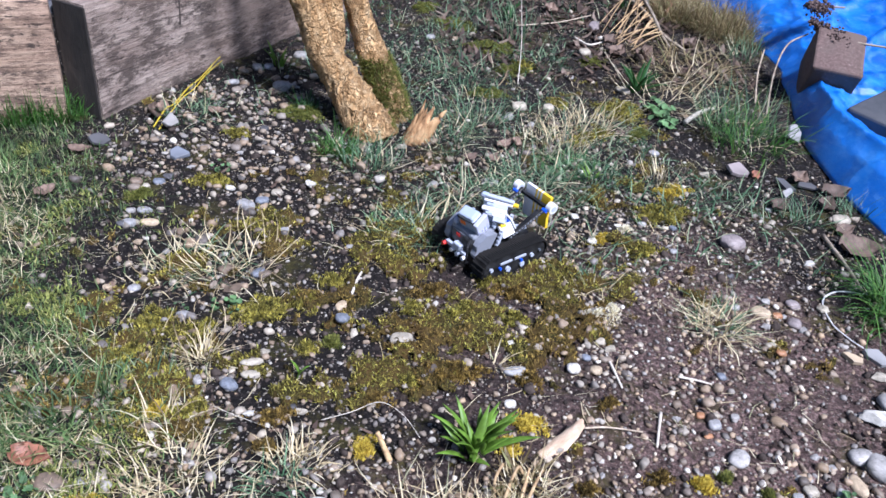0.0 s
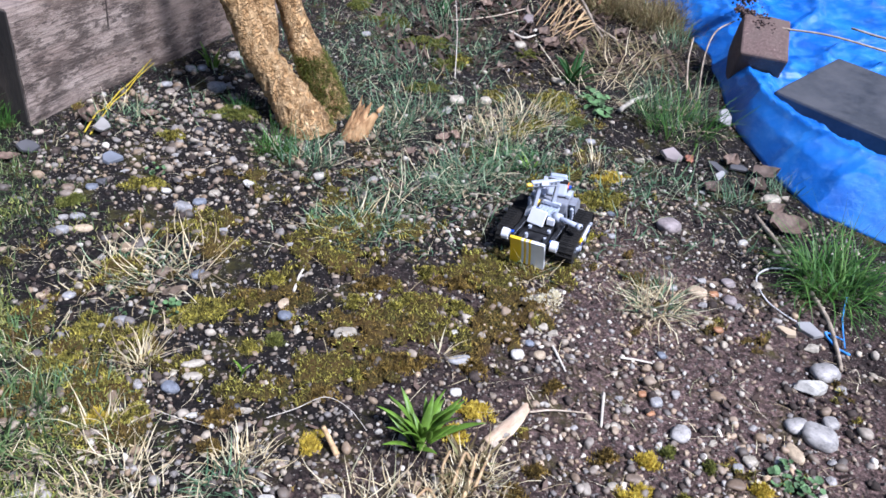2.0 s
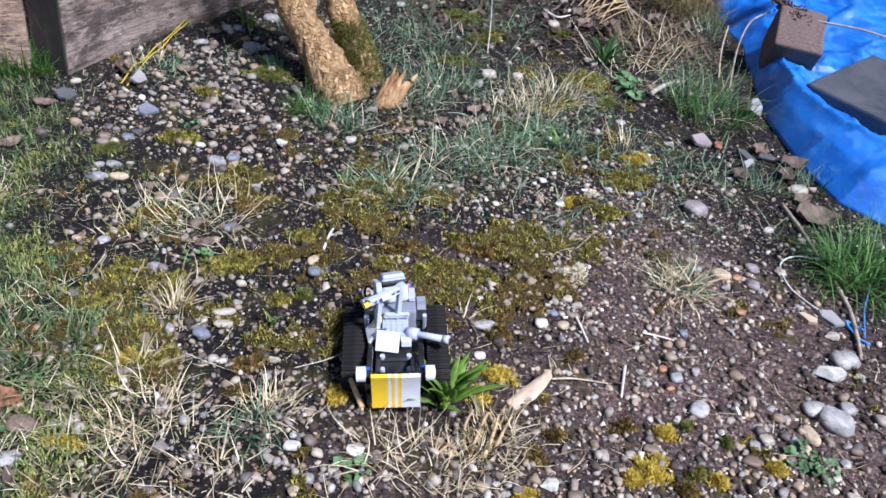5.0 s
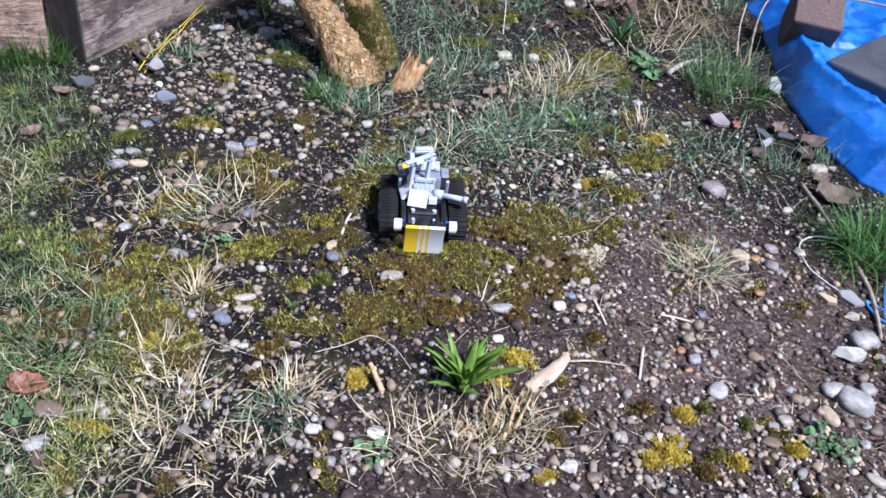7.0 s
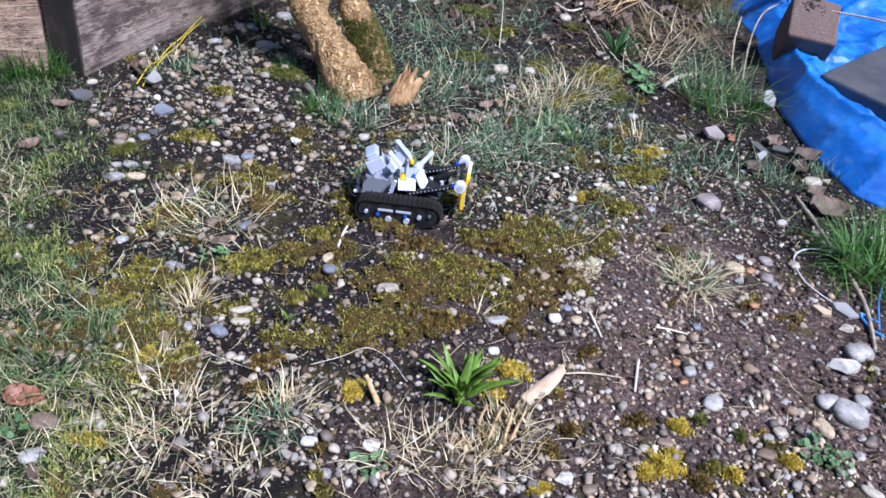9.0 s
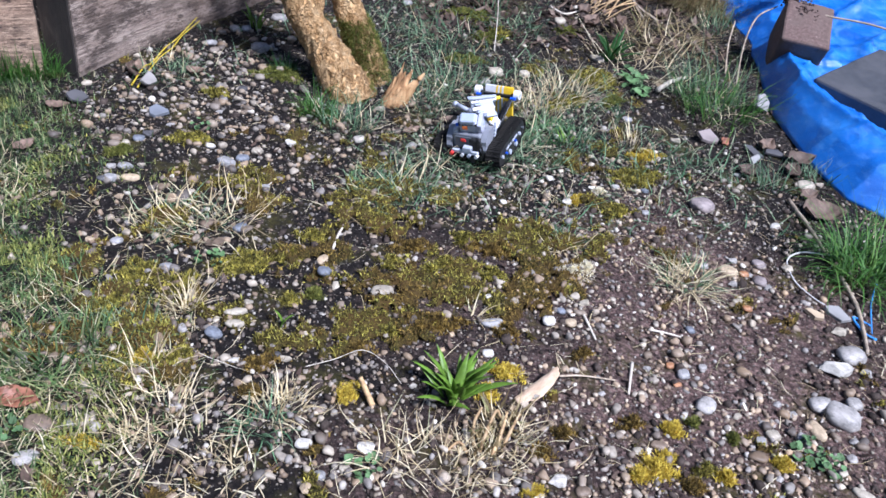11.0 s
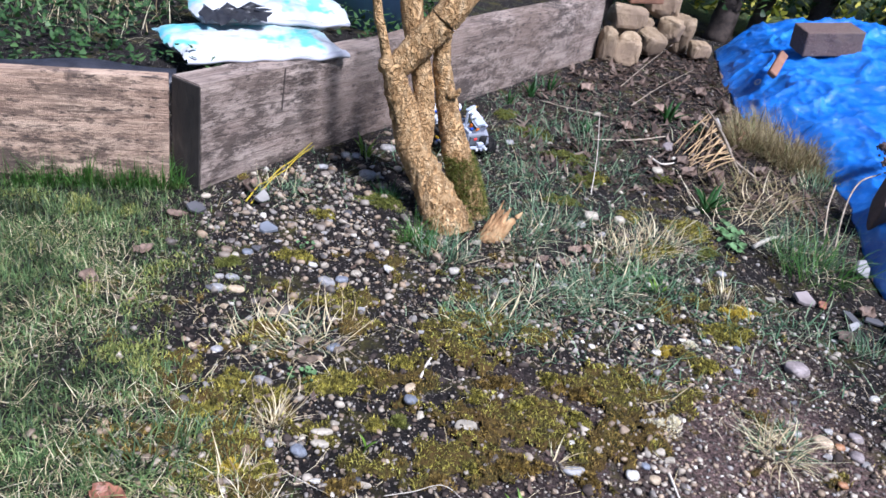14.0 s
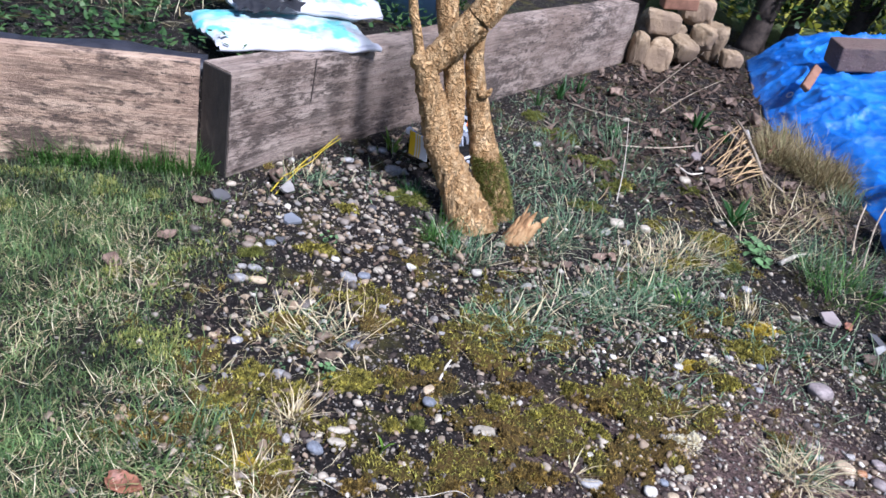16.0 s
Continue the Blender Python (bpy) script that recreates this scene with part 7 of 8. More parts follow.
leaf(0.730, 2.866, 0.092, 0.063, 51, 12, "deadleaf", "curled brown dead leaf on the soil")
leaf(0.127, 1.783, 0.061, 0.022, 33, 6, "deadleaf", "curled brown dead leaf on the soil")
leaf(0.236, 1.977, 0.045, 0.030, 62, 10, "deadleaf", "curled brown dead leaf on the soil")
leaf(0.173, 1.970, 0.045, 0.030, 36, 10, "deadleaf", "curled brown dead leaf on the soil")
leaf(-0.568, 1.318, 0.031, 0.021, 94, 10, "deadleaf", "curled brown dead leaf on the soil")
leaf(-0.824, 1.659, 0.056, 0.034, 57, 10, "deadleaf", "pinkish grey dead leaf on the lawn")
leaf(-0.823, 1.875, 0.055, 0.031, 9, 8, "deadleaf", "curled brown dead leaf on the soil")
leaf(0.628, 2.193, 0.051, 0.034, 34, 10, "deadleaf", "curled brown dead leaf on the soil")
leaf(0.722, 3.602, 0.102, 0.071, 55, 14, "deadleaf", "curled brown dead leaf on the soil")
leaf(0.536, 3.274, 0.083, 0.060, 75, 14, "deadleaf", "curled brown dead leaf on the soil")
leaf(0.396, 3.762, 0.094, 0.068, 58, 14, "deadleaf", "curled brown dead leaf on the soil")
leaf(0.972, 4.006, 0.113, 0.073, 62, 14, "deadleaf", "curled brown dead leaf on the soil")
leaf(0.813, 3.532, 0.090, 0.055, -35, 14, "deadleaf", "curled brown dead leaf on the soil")
leaf(1.038, 3.775, 0.070, 0.108, 76, 50, "deadleaf", "curled brown dead leaf on the soil")
strap_plant(0.149, 0.944, 34, 0.098, 0.0140, "strap", "bright green strap-leaved bulb plant on the soil", 815, (0.05, 0.85))
strap_plant(0.738, 2.542, 18, 0.117, 0.0151, "darkstrap", "dark green strap-leaved bulb plant", 1085)
strap_plant(0.130, 3.534, 9, 0.113, 0.0122, "darkstrap", "young green bulb shoots below the plank", 940, (0.0, 0.6))
strap_plant(0.046, 3.386, 6, 0.080, 0.0118, "darkstrap", "young green bulb shoots below the plank", 905, (0.0, 0.5))
strap_plant(-0.423, 2.500, 7, 0.088, 0.0128, "strap", "young green bulb shoots at the plank", 648, (0.0, 0.4))
strap_plant(0.733, 3.466, 8, 0.123, 0.0196, "darkstrap", "young green bulb shoots on dark soil", 1182, (0.0, 0.6))
strap_plant(0.364, 3.171, 9, 0.103, 0.0134, "darkstrap", "young grey-green bulb shoots", 1040, (0.1, 0.8))
strap_plant(0.491, 1.925, 7, 0.051, 0.0076, "strap", "small green shoots on the soil", 1165, (0.0, 0.7))
strap_plant(-0.163, 1.092, 2, 0.044, 0.0091, "strap", "single green shoot on bare soil", 509, (0.0, 0.25))
strap_plant(0.221, 3.658, 6, 0.091, 0.0126, "darkstrap", "young green bulb shoots below the plank", 975, (0.0, 0.6))
strap_plant(0.854, 3.403, 6, 0.088, 0.0122, "darkstrap", "young green bulb shoots on dark soil", 1235, (0.0, 0.7))
weed(0.791, 2.298, 26, 0.056, "low rosette of small green weed leaves", 1300)
weed(0.759, 0.861, 26, 0.035, "low rosette of small green weed leaves", 2250)
weed(0.000, 0.785, 22, 0.029, "low rosette of small green weed leaves", 1485)
weed(-0.330, 1.282, 18, 0.029, "low rosette of small green weed leaves", 845)
weed(-0.460, 1.819, 12, 0.028, "low rosette of small green weed leaves", 592)
weed(-0.532, 0.821, 18, 0.028, "low rosette of small green weed leaves", 810)
weed(0.779, 0.838, 20, 0.031, "low rosette of small green weed leaves", 2300)
weed(-0.052, 1.652, 14, 0.029, "low rosette of small green weed leaves", 1335)
weed(0.784, 2.409, 26, 0.055, "low rosette of small green weed leaves", 1690)
weed(-0.415, 1.263, 10, 0.016, "low rosette of small green weed leaves", 770)
twig([(0.008, 0.910, 0.002), (-0.005, 0.931, 0.018), (-0.015, 0.937, 0.040)], 0.0055, "drystalk", "short broken brown stalk stub in the soil", "twig", "twig")
twig([(0.184, 0.828, 0.002), (0.200, 0.870, 0.016), (0.213, 0.892, 0.030), (0.221, 0.888, 0.020)], 0.0032, "drystalk", "curled brown dead root below the bulb plant", "root", "root")
twig([(0.204, 0.822, 0.002), (0.223, 0.866, 0.018), (0.231, 0.893, 0.030)], 0.0032, "drystalk", "curled brown dead root below the bulb plant", "root", "root")
twig([(0.175, 0.836, 0.002), (0.176, 0.875, 0.014), (0.189, 0.898, 0.026)], 0.0032, "drystalk", "curled brown dead root below the bulb plant", "root", "root")
twig([(0.224, 0.842, 0.002), (0.243, 0.879, 0.012), (0.260, 0.912, 0.014)], 0.0032, "drystalk", "curled brown dead root below the bulb plant", "root", "root")
twig([(0.164, 0.824, 0.002), (0.150, 0.837, 0.010), (0.131, 0.824, 0.003)], 0.0032, "drystalk", "curled brown dead root below the bulb plant", "root", "root")
wood_piece(0.296, 0.974, 0.097, 0.025, 36)
slate(0.954, 3.455, 0.06, 0.07, 70, 55, "light")
leaf(1.026, 3.372, 0.147, 0.088, -91, 35, "rustleaf", "large red-brown dead leaf")
leaf(0.813, 2.806, 0.125, 0.091, 73, 25, "deadleaf", "large brown dead leaf")
leaf(0.725, 2.985, 0.074, 0.052, 52, 15, "deadleaf", "curled brown dead leaf on the soil")
tuft(0.229, 0.861, 110, 0.073, 0.036, "straw", "tangled bleached dry grass beside the bulb plant", (0.6, 1.5), (0.0, 0.8), (0.0016, 0.0036))
tuft(0.223, 0.897, 46, 0.065, 0.020, "drymat", "curled brown dead leaf bases under the bulb plant", (0.5, 1.4), (0.2, 1.2), (0.004, 0.008))
tuft(0.192, 0.806, 110, 0.062, 0.044, "straw", "tangled bleached dry grass beside the bulb plant", (0.6, 1.5), (0.0, 0.8), (0.0016, 0.0036))
# pale cushions that carry the sun flecks as colour
moss(0.420, 1.335, 0.042, 0.026, 15, "moss_sunlit", 0.018)
moss(0.452, 1.352, 0.022, 0.018, 40, "moss_sunlit", 0.014)
moss(0.545, 1.690, 0.030, 0.016, 10, "moss_sunlit", 0.010)

# ---------------------------------------------------------------- the toy tracked vehicle


def beam(length, holes=True, w=0.0075, h=0.0078):
    """A studless toy beam along x with rounded ends and round recesses."""
    bm = bmesh.new()
    box_into(bm, (length - h, w, h), None, 0.0006)
    for sx in (-1, 1):
        cyl_into(bm, h / 2, w, pose(sx * (length - h) / 2, 0, 0, 90), 14)
    return bm


def beam_holes(length, y, step=0.008, r=0.0025):
    bm = bmesh.new()
    n = max(1, int(round(length / step)))
    for i in range(n):
        cyl_into(bm, r, 0.0004, pose((i - (n - 1) / 2) * step, y, 0, 90), 10)
    return bm


def placed(ob, m):
    ob.matrix_basis = m
    return ob


def track_profile(n):
    """Points along the outside of a track and the normal turn, at even steps."""
    pts = []
    arc = [(-0.066, 0.0265, 0.0225, 90, 235), (-0.03, 0.0215, 0.0215, 250, 270), (0.035, 0.0215, 0.0215, 270, 290), (0.068, 0.029, 0.0205, 305, 450)]
    for cx, cz, r, a0, a1 in arc:
        for k in range(13):
            a = radians(a0 + (a1 - a0) * k / 12)
            pts.append((cx + r * math.cos(a), cz + r * math.sin(a)))
    pts.append(pts[0])
    P = np.array(pts) * np.array([0.99, 1.12])
    d = np.r_[0, np.cumsum(np.hypot(*np.diff(P, axis=0).T))]
    s = np.linspace(0, d[-1], n, endpoint=False)
    return np.stack([np.interp(s, d, P[:, 0]), np.interp(s, d, P[:, 1])], 1)


HINGE = (0.020, 0.0, 0.058)


def build_toy():
    toy = new("toy_vehicle")
    tagged(toy, "small grey and black brick-built toy tracked vehicle with yellow plough", "toy")
    # tracks
    link_n = 40
    prof = track_profile(link_n)
    lb = bmesh.new()
    box_into(lb, (0.0092, 0.034, 0.0024), pose(0, 0, 0), 0.0005)
    box_into(lb, (0.0032, 0.034, 0.0026), pose(0, 0, 0.0018), 0.0005)
    link_me = bpy.data.meshes.new("track_link")
    lb.to_mesh(link_me)
    lb.free()
    link_me.materials.append(M["p_rubber"])
    for sy in (-1, 1):
        bm = bmesh.new()
        inner = prof * 0.94 + np.array([0, 0.0016])
        a = [bm.verts.new((x, sy * 0.0640 - 0.0145, z)) for x, z in inner]
        b = [bm.verts.new((x, sy * 0.0640 + 0.0145, z)) for x, z in inner]
        bm.faces.new(a), bm.faces.new(b[::-1])
        for i in range(link_n):
            j = (i + 1) % link_n
            bm.faces.new((a[i], b[i], b[j], a[j]))
        bmesh.ops.recalc_face_normals(bm, faces=bm.faces)
        track = part("track", bm, M["p_black"], toy, "black rubber crawler track")
        for i in range(link_n):
            p, q = prof[i], prof[(i + 1) % link_n]
            ang = math.degrees(math.atan2(q[1] - p[1], q[0] - p[0]))
            m = (p + q) / 2
            lk = new("track_link", link_me)
            lk.parent = track
            lk.matrix_basis = pose(m[0], sy * 0.0640, m[1], 0, -ang, 0) @ pose(0, 0, 0, 180, 0, 0)
        out = sy * (0.0640 + 0.0165)
        for x, z, r, key in ((-0.065, 0.030, 0.004, "p_light"), (-0.041, 0.026, 0.0035, "p_blue"), (-0.019, 0.0165, 0.0062, "p_light"), (0.019, 0.0165, 0.0062, "p_light"),
                             (0.016, 0.027, 0.0035, "p_blue"), (0.045, 0.029, 0.0045, "p_light"), (0.066, 0.034, 0.003, "p_dark")):
            part("pin", cyl(r, 0.005, pose(x, out, z, 90), 14), M[key], track, smooth=False)
        if sy < 0:
            for x in (-0.026, 0.012):
                part("panel", box((0.032, 0.003, 0.006), pose(x, out, 0.0365), 0.0014, 2), M["p_grey"], track, "grey panel")
        else:
            part("panel", box((0.056, 0.005, 0.007), pose(-0.02, out, 0.033, 0, 3), 0.0012, 2), M["p_white"], track, "white side beam")
            part("panel", box((0.017, 0.005, 0.007), pose(0.019, out, 0.035, 0, 3), 0.0012, 2), M["p_yellow"], track, "yellow side beam")
    # chassis
    bm = box((0.15, 0.082, 0.028), pose(-0.005, 0, 0.030), 0.003)
    box_into(bm, (0.06, 0.05, 0.02), pose(0.03, 0, 0.048), 0.003)
    box_into(bm, (0.03, 0.064, 0.012), pose(0.065, 0, 0.044, 0, 12), 0.002)
    part("chassis", bm, M["p_black"], toy, "black frame")
    for sy in (-1, 1):
        for x, z in ((0.055, 0.056), (0.078, 0.050)):
            part("axle_pin", cyl(0.004, 0.012, pose(x, sy * 0.02, z), 14), M["p_light"], toy)
    # battery box at the back with curved side shells
    part("battery_box", box((0.058, 0.066, 0.046), pose(-0.048, 0, 0.064, 0, -4), 0.004, 2), M["p_smoke"], toy, "smooth grey battery box")
    part("box_back", box((0.004, 0.05, 0.03), pose(-0.080, 0, 0.064, 0, -4), 0.001), M["p_dark"], toy, "dark grey back plate")
    part("motor", box((0.026, 0.026, 0.030), pose(-0.076, -0.022, 0.064), 0.005, 2), M["p_black"], toy, "black motor block")
    part("switch", box((0.003, 0.012, 0.008), pose(-0.0825, 0.006, 0.070, 0, -4), 0.001), M["p_red"], toy, "red switch")
    for sy in (-1, 1):
        bm = bmesh.new()
        n = 9
        ring = [[bm.verts.new((-0.046, sy * (0.034 + 0.014 * w), 0.048)) for w in (0, 1)]]
        for k in range(n + 1):
            a = radians(200 - 140 * k / n)
            r = 0.036 + 0.002 * math.sin(2.4 * k)
            ring.append([bm.verts.new((-0.046 + r * math.cos(a), sy * (0.034 + 0.014 * w), 0.054 + r * math.sin(a))) for w in (0, 1)])
        bm.faces.new([p[0] for p in ring]), bm.faces.new([p[1] for p in ring][::-1])
        for p, q in zip(ring, ring[1:] + ring[:1]):
            bm.faces.new((p[0], p[1], q[1], q[0]))
        bmesh.ops.recalc_face_normals(bm, faces=bm.faces)
        part("fender", bm, M["p_smoke"], toy, "smoky grey curved side shell")
        part("rack", box((0.007, 0.006, 0.046), pose(-0.018, sy * 0.045, 0.066, 0, 16), 0.0012), M["p_light"], toy, "light grey toothed rack")
        for k in range(5):
            part("rack_tooth", box((0.003, 0.007, 0.004), pose(-0.0225 + 0.0022 * (k - 2), sy * 0.045, 0.064 + 0.0085 * (k - 2), 0, 16), 0.0006), M["p_light"], toy)
    part("bracket", box((0.030, 0.010, 0.008), pose(-0.060, 0.026, 0.092, 0, -4), 0.001), M["p_light"], toy, "light grey angle bracket")
    part("bracket", box((0.008, 0.010, 0.028), pose(-0.072, 0.026, 0.080, 0, -4), 0.001), M["p_light"], toy, "light grey angle bracket")
    placed(part("rear_beam", beam(0.064), M["p_light"], toy, "light grey rear beam"), pose(-0.090, 0, 0.044, 0, 0, 90))
    for y, key in ((-0.03, "p_white"), (-0.012, "p_light"), (0.004, "p_white"), (0.03, "p_red")):
        part("rear_pin", cyl(0.0042, 0.010, pose(-0.096, y, 0.040, 0, 90), 12), M[key], toy, "red rear light" if key == "p_red" else "")
    part("connector", box((0.014, 0.022, 0.012), pose(-0.092, -0.008, 0.056), 0.002), M["p_light"], toy, "light grey connector")
    # a black cable that loops at the back
    tube("cable", [(-0.085, -0.03, 0.08), (-0.102, -0.045, 0.078), (-0.108, -0.05, 0.056), (-0.102, -0.04, 0.036), (-0.088, -0.035, 0.030)], [0.0022] * 5, M["p_black"], toy, 8, 6)
    # receiver that leans back, with an orange eye and studded bricks on its side
    lean = pose(-0.060, -0.002, 0.104, 0, -26, 12)
    rx = part("receiver", box((0.030, 0.042, 0.040), lean, 0.005, 2), M["p_light"], toy, "pale grey receiver box")
    part("receiver_cap", box((0.032, 0.044, 0.010), lean @ pose(0.001, 0, 0.013), 0.003, 2), M["p_black"], rx, "black receiver cap")
    part("receiver_top", box((0.026, 0.036, 0.010), lean @ pose(-0.001, 0, 0.023), 0.004, 2), M["p_plate"], rx, "blue-grey receiver top")
    part("receiver_eye", box((0.012, 0.003, 0.014), lean @ pose(0.004, 0.0215, 0.006), 0.001), M["p_orange"], rx, "orange eye")
    part("receiver_eye", box((0.003, 0.012, 0.012), lean @ pose(-0.0155, 0.008, 0.004), 0.001), M["p_orange"], rx, "orange eye")
    part("blue_pin", cyl(0.004, 0.010, lean @ pose(-0.006, 0.024, 0.002, 90), 12), M["p_blue"], toy)
    side = part("side_bricks", box((0.036, 0.009, 0.040), lean @ pose(0, -0.0255, -0.002), 0.001), M["p_lilac"], toy, "lilac-grey studded bricks")
    for i in range(4):
        for j in range(2):
            part("stud", cyl(0.0025, 0.0016, lean @ pose(-0.0125 + i * 0.0083, -0.031, -0.016 + j * 0.0083, 90), 10), M["p_lilac" if (i + j) % 3 else "p_plate"], side)
    # turret of plates
    plate = part("turret_plate", box((0.048, 0.040, 0.006), pose(0.006, 0, 0.078, 0, -4), 0.0008), M["p_plate"], toy, "grey-blue studded plate")
    for i in range(5):
        for j in range(4):
            part("stud", cyl(0.0024, 0.002, pose(-0.013 + i * 0.008, -0.013 + j * 0.0085, 0.0815 + (i - 2.4) * 0.0006), 12), M["p_plate"], plate)
    part("turret_base", cyl(0.018, 0.02, pose(0.006, 0, 0.066), 20), M["p_black"], toy)
    part("white_tile", box((0.005, 0.036, 0.034), pose(0.038, -0.012, 0.076, 0, -28, -12), 0.0012), M["p_white"], toy, "white sloped tile")
    part("white_tile", box((0.036, 0.006, 0.026), pose(0.010, -0.034, 0.074, -42, 0, 8), 0.0012), M["p_white"], toy, "white sloped tile")
    part("white_brick", box((0.018, 0.016, 0.014), pose(0.030, 0.016, 0.071), 0.001), M["p_white"], toy)
    part("yellow_brick", box((0.014, 0.010, 0.014), pose(0.002, -0.027, 0.088, -20), 0.001), M["p_yellow"], toy, "yellow brick")
    part("blue_pin", cyl(0.0038, 0.012, pose(0.022, -0.02, 0.085, 90), 12), M["p_blue"], toy)
    # arch of beams over the turret
    for s in (-0.019, 0.019):
        placed(part("arch_post", beam(0.060), M["p_light"], toy, "light grey upright beam"), pose(-0.004 + s * 0.57, -0.010 - s * 0.82, 0.107, 0, 84, -55))
    top = placed(part("arch_beam", beam(0.056), M["p_light"], toy, "light grey beam with round holes"), pose(-0.001, -0.014, 0.1375, 0, 3, -55))
    for sy in (-1, 1):
        part("beam_hole", beam_holes(0.048, sy * 0.0038), M["p_dark"], top)
    panel_at = pose(-0.0155, -0.0235, 0.1235, -55, 0, -55)
    panel = part("studded_panel", box((0.058, 0.008, 0.0085), panel_at @ pose(0, 0, 0.019), 0.0008), M["p_white"], toy, "pale stacked plates and tiles")
    for w, h, x, z in ((0.030, 0.0105, 0.005, 0.0095), (0.050, 0.0085, -0.004, 0.000), (0.034, 0.0085, 0.002, -0.0095), (0.024, 0.010, 0.010, -0.0190), (0.016, 0.008, 0.004, 0.0275)):
        part("plate", box((w, 0.0078, h), panel_at @ pose(x, 0, z), 0.0007), M["p_white" if w > 0.03 else "p_light"], panel)
    part("blue_tile", box((0.015, 0.002, 0.005), panel_at @ pose(-0.014, -0.0047, 0.0095), 0.0006), M["p_plate"], panel, "grey-blue tile")
    part("blue_tile", box((0.015, 0.002, 0.005), panel_at @ pose(-0.012, -0.0047, -0.0095), 0.0006), M["p_plate"], panel, "grey-blue tile")
    part("roof_plate", box((0.060, 0.010, 0.004), pose(-0.001, -0.014, 0.1430, 0, 3, -55), 0.0008), M["p_light"], toy, "light grey roof plate")
    part("roof_tile", box((0.012, 0.012, 0.003), pose(-0.018, 0.010, 0.1460, 0, 3, -55), 0.0008), M["p_plate"], toy, "blue-grey roof tile")
    part("yellow_tip", cyl(0.0044, 0.012, pose(0.0178, -0.041, 0.1355, 0, 90, -55), 12), M["p_yellow"], toy, "yellow tip")
    placed(part("cross_beam", beam(0.040), M["p_light"], toy), pose(-0.012, 0.002, 0.088, 0, 0, 90))
    # side tube
    aim = pose(0.034, 0.050, 0.082, 94, 0, -22)
    bm = cyl(0.0055, 0.058, aim, 16)
    cyl_into(bm, 0.0095, 0.018, aim @ pose(0, 0, 0.026), 18)
    cyl_into(bm, 0.0068, 0.009, aim @ pose(0, 0, -0.028), 16)
    tb = part("side_tube", bm, M["p_light"], toy, "light grey tube that points sideways", True)
    part("tube_bore", cyl(0.003, 0.0008, aim @ pose(0, 0, -0.0328), 12), M["p_black"], tb)
    # lift frame with its arms and plough, hinged at the middle of the body
    lift = new("lift_frame")
    lift.parent = toy
    lift.matrix_basis = pose(*HINGE)
    tagged(lift, "black lift frame with white hubs and striped plough")
    back = pose(-HINGE[0], -HINGE[1], -HINGE[2])
    for sy in (-1, 1):
        m = back @ pose(0.0690, sy * 0.0380, 0.0720, 0, -15.9, 0)
        placed(part("lift_arm", beam(0.1180), M["p_black"], lift, "black lift arm with round holes"), m)
        for side in (-1, 1):
            placed(part("beam_hole", beam_holes(0.1080, side * 0.0038, r=0.0018), M["p_grey"], lift), m)
        part("hub", cyl(0.0115, 0.013, back @ pose(0.1220, sy * 0.0490, 0.0900, 90), 22), M["p_white"], lift, "white round hub")
        part("hub_cap", cyl(0.0065, 0.015, back @ pose(0.1220, sy * 0.0490, 0.0900, 90), 16), M["p_light"], lift)
        part("blue_pin", cyl(0.004, 0.012, back @ pose(0.1080, sy * 0.0430, 0.0860, 90), 12), M["p_blue"], lift)
        placed(part("brace", beam(0.078), M["p_black"], lift, "black brace"), back @ pose(0.0730, sy * 0.026, 0.0620, 0, -20, 0))
    placed(part("front_beam", beam(0.075), M["p_black"], lift), back @ pose(0.1200, 0, 0.0840, 0, 0, 90))
    blade = back @ pose(0.1350, 0.0, 0.0620, 0, 8, 0) @ Matrix.Diagonal((1, 0.87, 1.0, 1))
    y = -0.040
    for w, key in ((0.027, "p_yellow"), (0.0055, "p_white"), (0.0055, "p_yellow"), (0.0055, "p_white"), (0.0055, "p_yellow"), (0.009, "p_white"), (0.022, "p_white")):
        bm = bmesh.new()
        rows = []
        for k in range(9):
            z = 0.038 - 0.076 * k / 8
            x = -0.003 * (1 - (k / 4 - 1) ** 2)
            rows.append([bm.verts.new((x + dx, y + dy, z)) for dx, dy in ((0, 0.0), (0, w - 0.0001), (-0.007, w - 0.0001), (-0.007, 0.0))])
        for p, q in zip(rows, rows[1:]):
            for i in range(4):
                bm.faces.new((p[i], p[(i + 1) % 4], q[(i + 1) % 4], q[i]))
        bm.faces.new(rows[0][::-1]), bm.faces.new(rows[-1])
        bmesh.ops.recalc_face_normals(bm, faces=bm.faces)
        placed(part("blade_strip", bm, M[key], lift, "yellow plough strip" if key == "p_yellow" else "white plough strip"), blade)
        y += w
    toy.scale = (1.06, 1.12, 1.06)
    return toy, lift


toy, lift = build_toy()


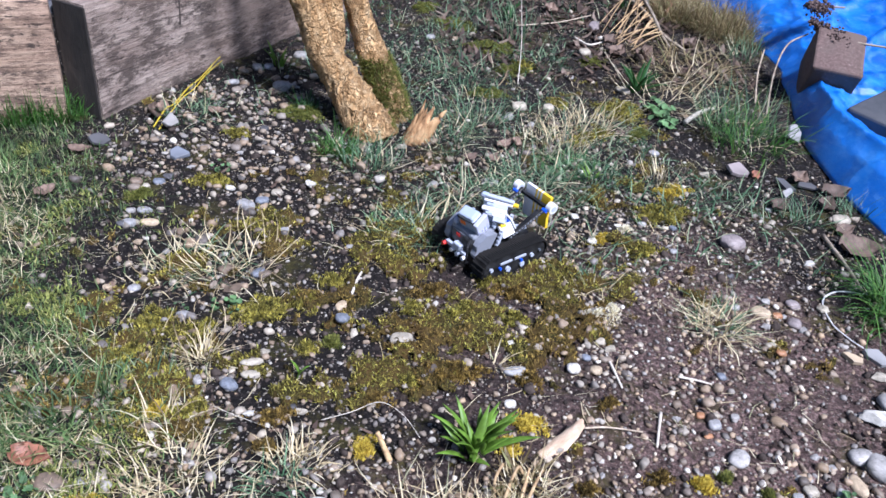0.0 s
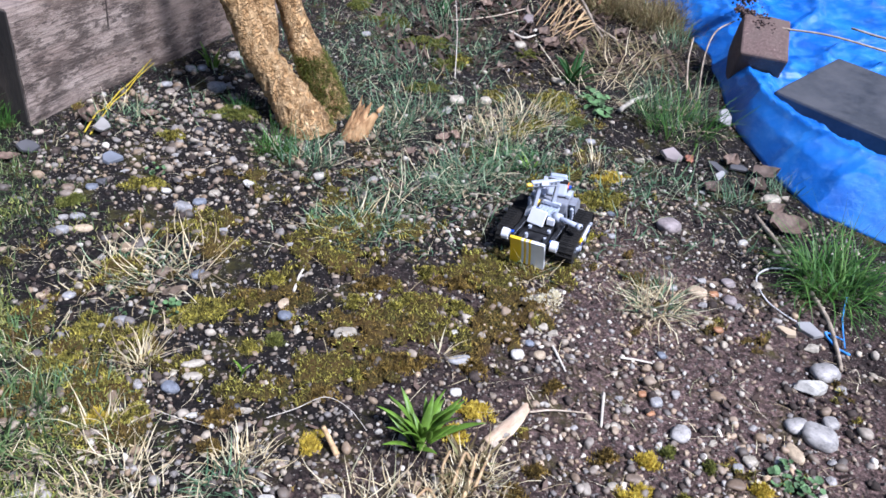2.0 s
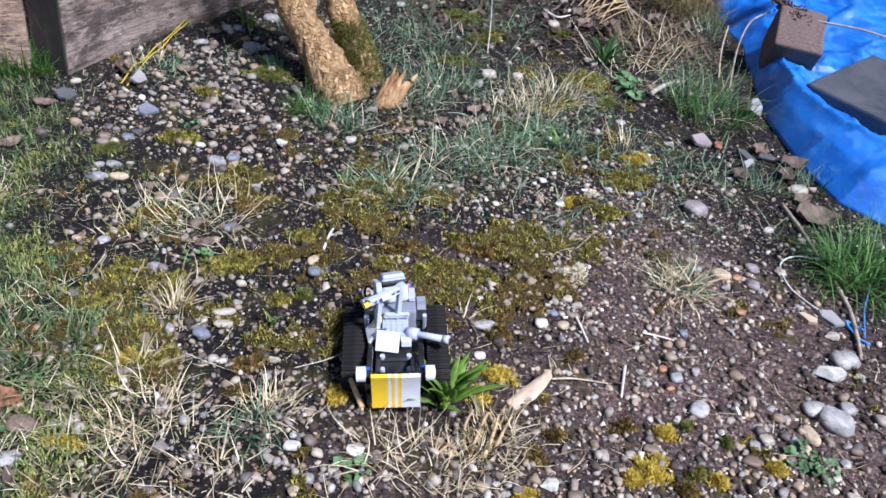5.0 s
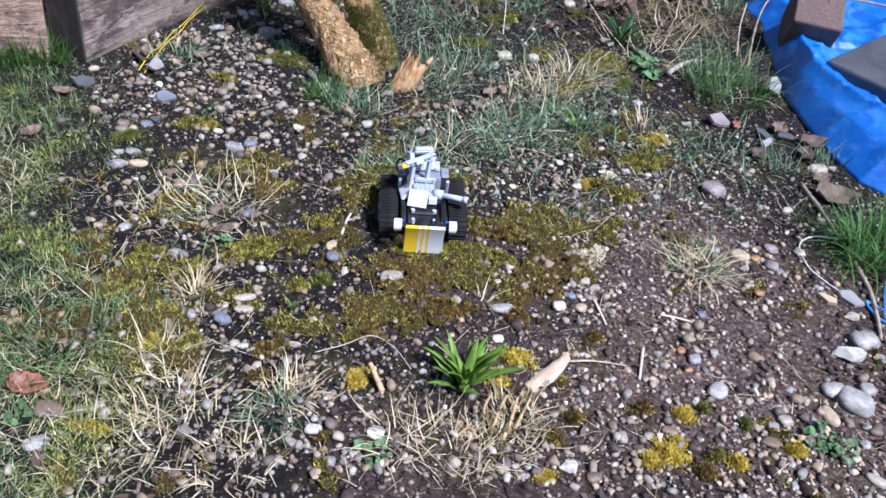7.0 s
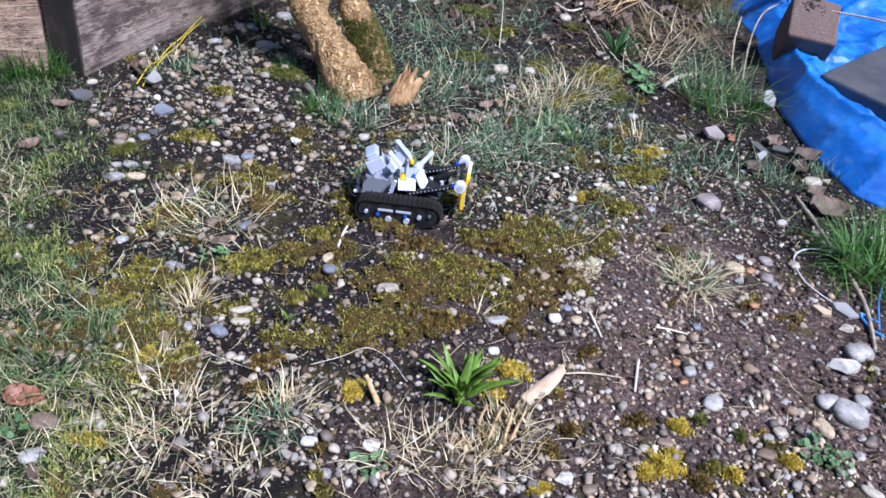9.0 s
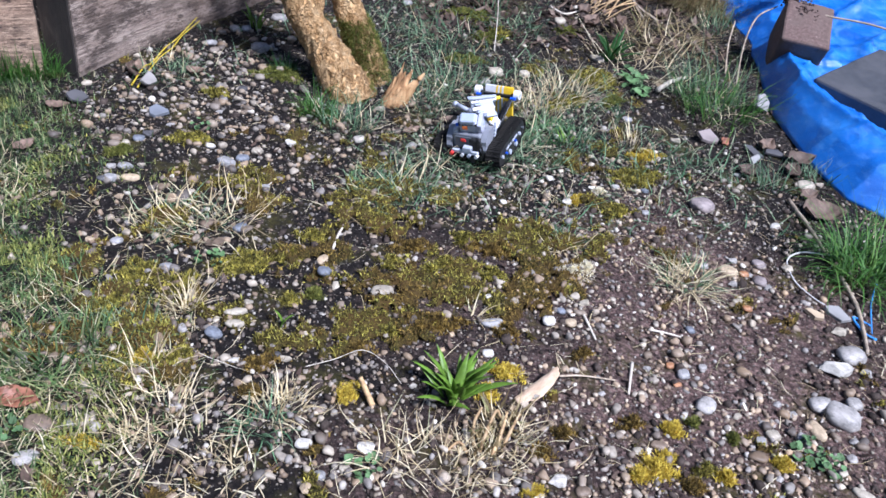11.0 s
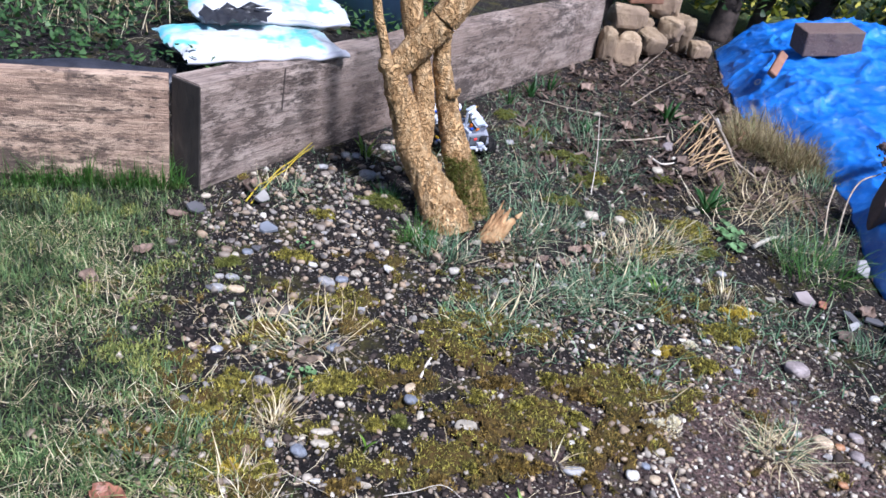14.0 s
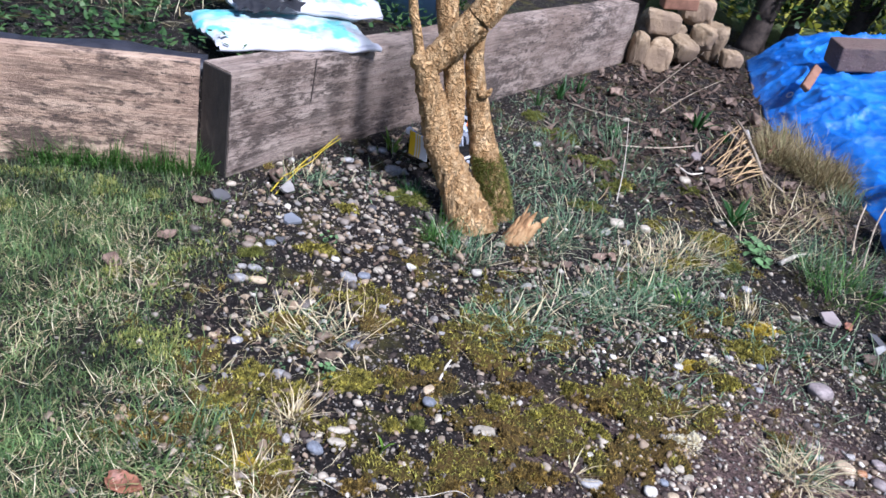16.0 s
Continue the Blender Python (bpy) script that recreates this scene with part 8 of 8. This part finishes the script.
def motions():
    """The vehicle turns, drives towards the viewer, backs off, turns again and drives round behind the shrub."""
    rows = [
        (0.0, 0.199, 1.540, 37, 1, 0.000, 1),
        (0.3, 0.312, 1.664, 39, 2, 0.000, 0),
        (0.5, 0.358, 1.730, 42, 2, 0.000, 0),
        (0.6, 0.375, 1.738, 44, 3, 0.000, 0),
        (0.9, 0.375, 1.715, 41, 5, 0.000, 1),
        (1.0, 0.389, 1.708, 30, 5, 0.000, 1),
        (1.2, 0.427, 1.702, 8, 2, 0.000, 1),
        (1.4, 0.453, 1.664, -29, -1, 0.000, 1),
        (1.5, 0.478, 1.642, -48, -2, 0.000, 0),
        (1.6, 0.487, 1.629, -60, -2, 0.000, 0),
        (1.8, 0.502, 1.610, -89, -1, 0.000, 0),
        (2.0, 0.470, 1.571, -118, -1, 0.000, 1),
        (2.2, 0.453, 1.562, -133, 0, 0.000, 0),
        (2.5, 0.431, 1.541, -148, 1, 0.000, -2),
        (2.8, 0.408, 1.522, -135, 0, 0.000, -1),
        (3.0, 0.371, 1.479, -130, -1, 0.000, 0),
        (3.1, 0.344, 1.435, -129, -1, 0.000, 0),
        (3.5, 0.227, 1.276, -126, 1, 0.000, 0),
        (3.8, 0.180, 1.198, -127, 0, 0.000, 0),
        (4.0, 0.131, 1.124, -127, -1, 0.000, 1),
        (4.3, 0.075, 1.049, -112, -1, 0.000, 3),
        (4.5, 0.070, 1.042, -94, -1, 0.000, 5),
        (4.6, 0.068, 1.038, -90, -1, 0.000, 5),
        (5.0, 0.063, 1.036, -89, 0, 0.000, 6),
        (5.2, 0.064, 1.039, -89, 0, 0.000, 6),
        (7.3, 0.080, 1.470, -89, -1, 0.000, 0),
        (7.5, 0.090, 1.479, -84, -1, 0.000, 1),
        (7.7, 0.079, 1.476, -45, 0, 0.000, 1),
        (8.0, 0.051, 1.520, -20, 2, 0.000, 1),
        (8.2, 0.009, 1.517, 19, 2, 0.000, 1),
        (8.5, -0.001, 1.533, 22, 3, 0.000, 1),
        (8.8, 0.021, 1.521, 15, 2, 0.000, 1),
        (9.0, 0.043, 1.534, -8, 2, 0.000, 1),
        (9.2, 0.065, 1.525, -6, 1, 0.000, 1),
        (9.5, 0.196, 1.466, -28, -1, 0.000, 0),
        (9.6, 0.202, 1.455, -7, -1, 0.000, 0),
        (9.7, 0.219, 1.457, 3, 0, 0.000, -1),
        (10.7, 0.259, 1.753, 52, 7, 0.000, -7),
        (11.8, 0.225, 2.020, 95, 14, 0.020, -14),
        (12.0, 0.214, 2.078, 104, 16, 0.020, -15),
        (12.2, 0.190, 2.153, 110, 10, 0.010, -15),
        (12.5, 0.176, 2.179, 113, 2, 0.020, -15),
        (13.0, 0.095, 2.337, 125, 12, 0.022, -18),
        (13.5, 0.007, 2.481, 125, 11, 0.018, -9),
        (14.0, -0.120, 2.715, 128, 4, 0.010, 0),
        (14.5, -0.150, 2.760, 138, 0, 0.000, 0),
        (15.0, -0.210, 2.720, 176, 0, 0.005, 0),
        (15.5, -0.262, 2.630, 212, 0, 0.005, 0),
        (16.0, -0.252, 2.545, 236, 0, 0.005, 0),
    ]
    walk(toy, [(t, pose(x, y, 0.004 + rise, roll, -pitch, turn)) for t, x, y, turn, pitch, rise, roll in rows])
    # the lift frame nods on its hinge
    raised = [(0.0, 7), (0.5, 1), (1.0, 8), (1.5, -4), (2.0, -9), (2.5, 1), (3.0, -9), (3.5, 3), (4.0, -1), (4.5, -2), (5.0, -1), (7.5, -9), (8.0, 0), (8.5, 3), (9.0, 2), (9.5, -3), (12.0, -1), (12.5, -1), (13.0, 0), (16.0, 0)]
    walk(lift, [(t, pose(*HINGE, 0, -up, 0)) for t, up in raised])


motions()
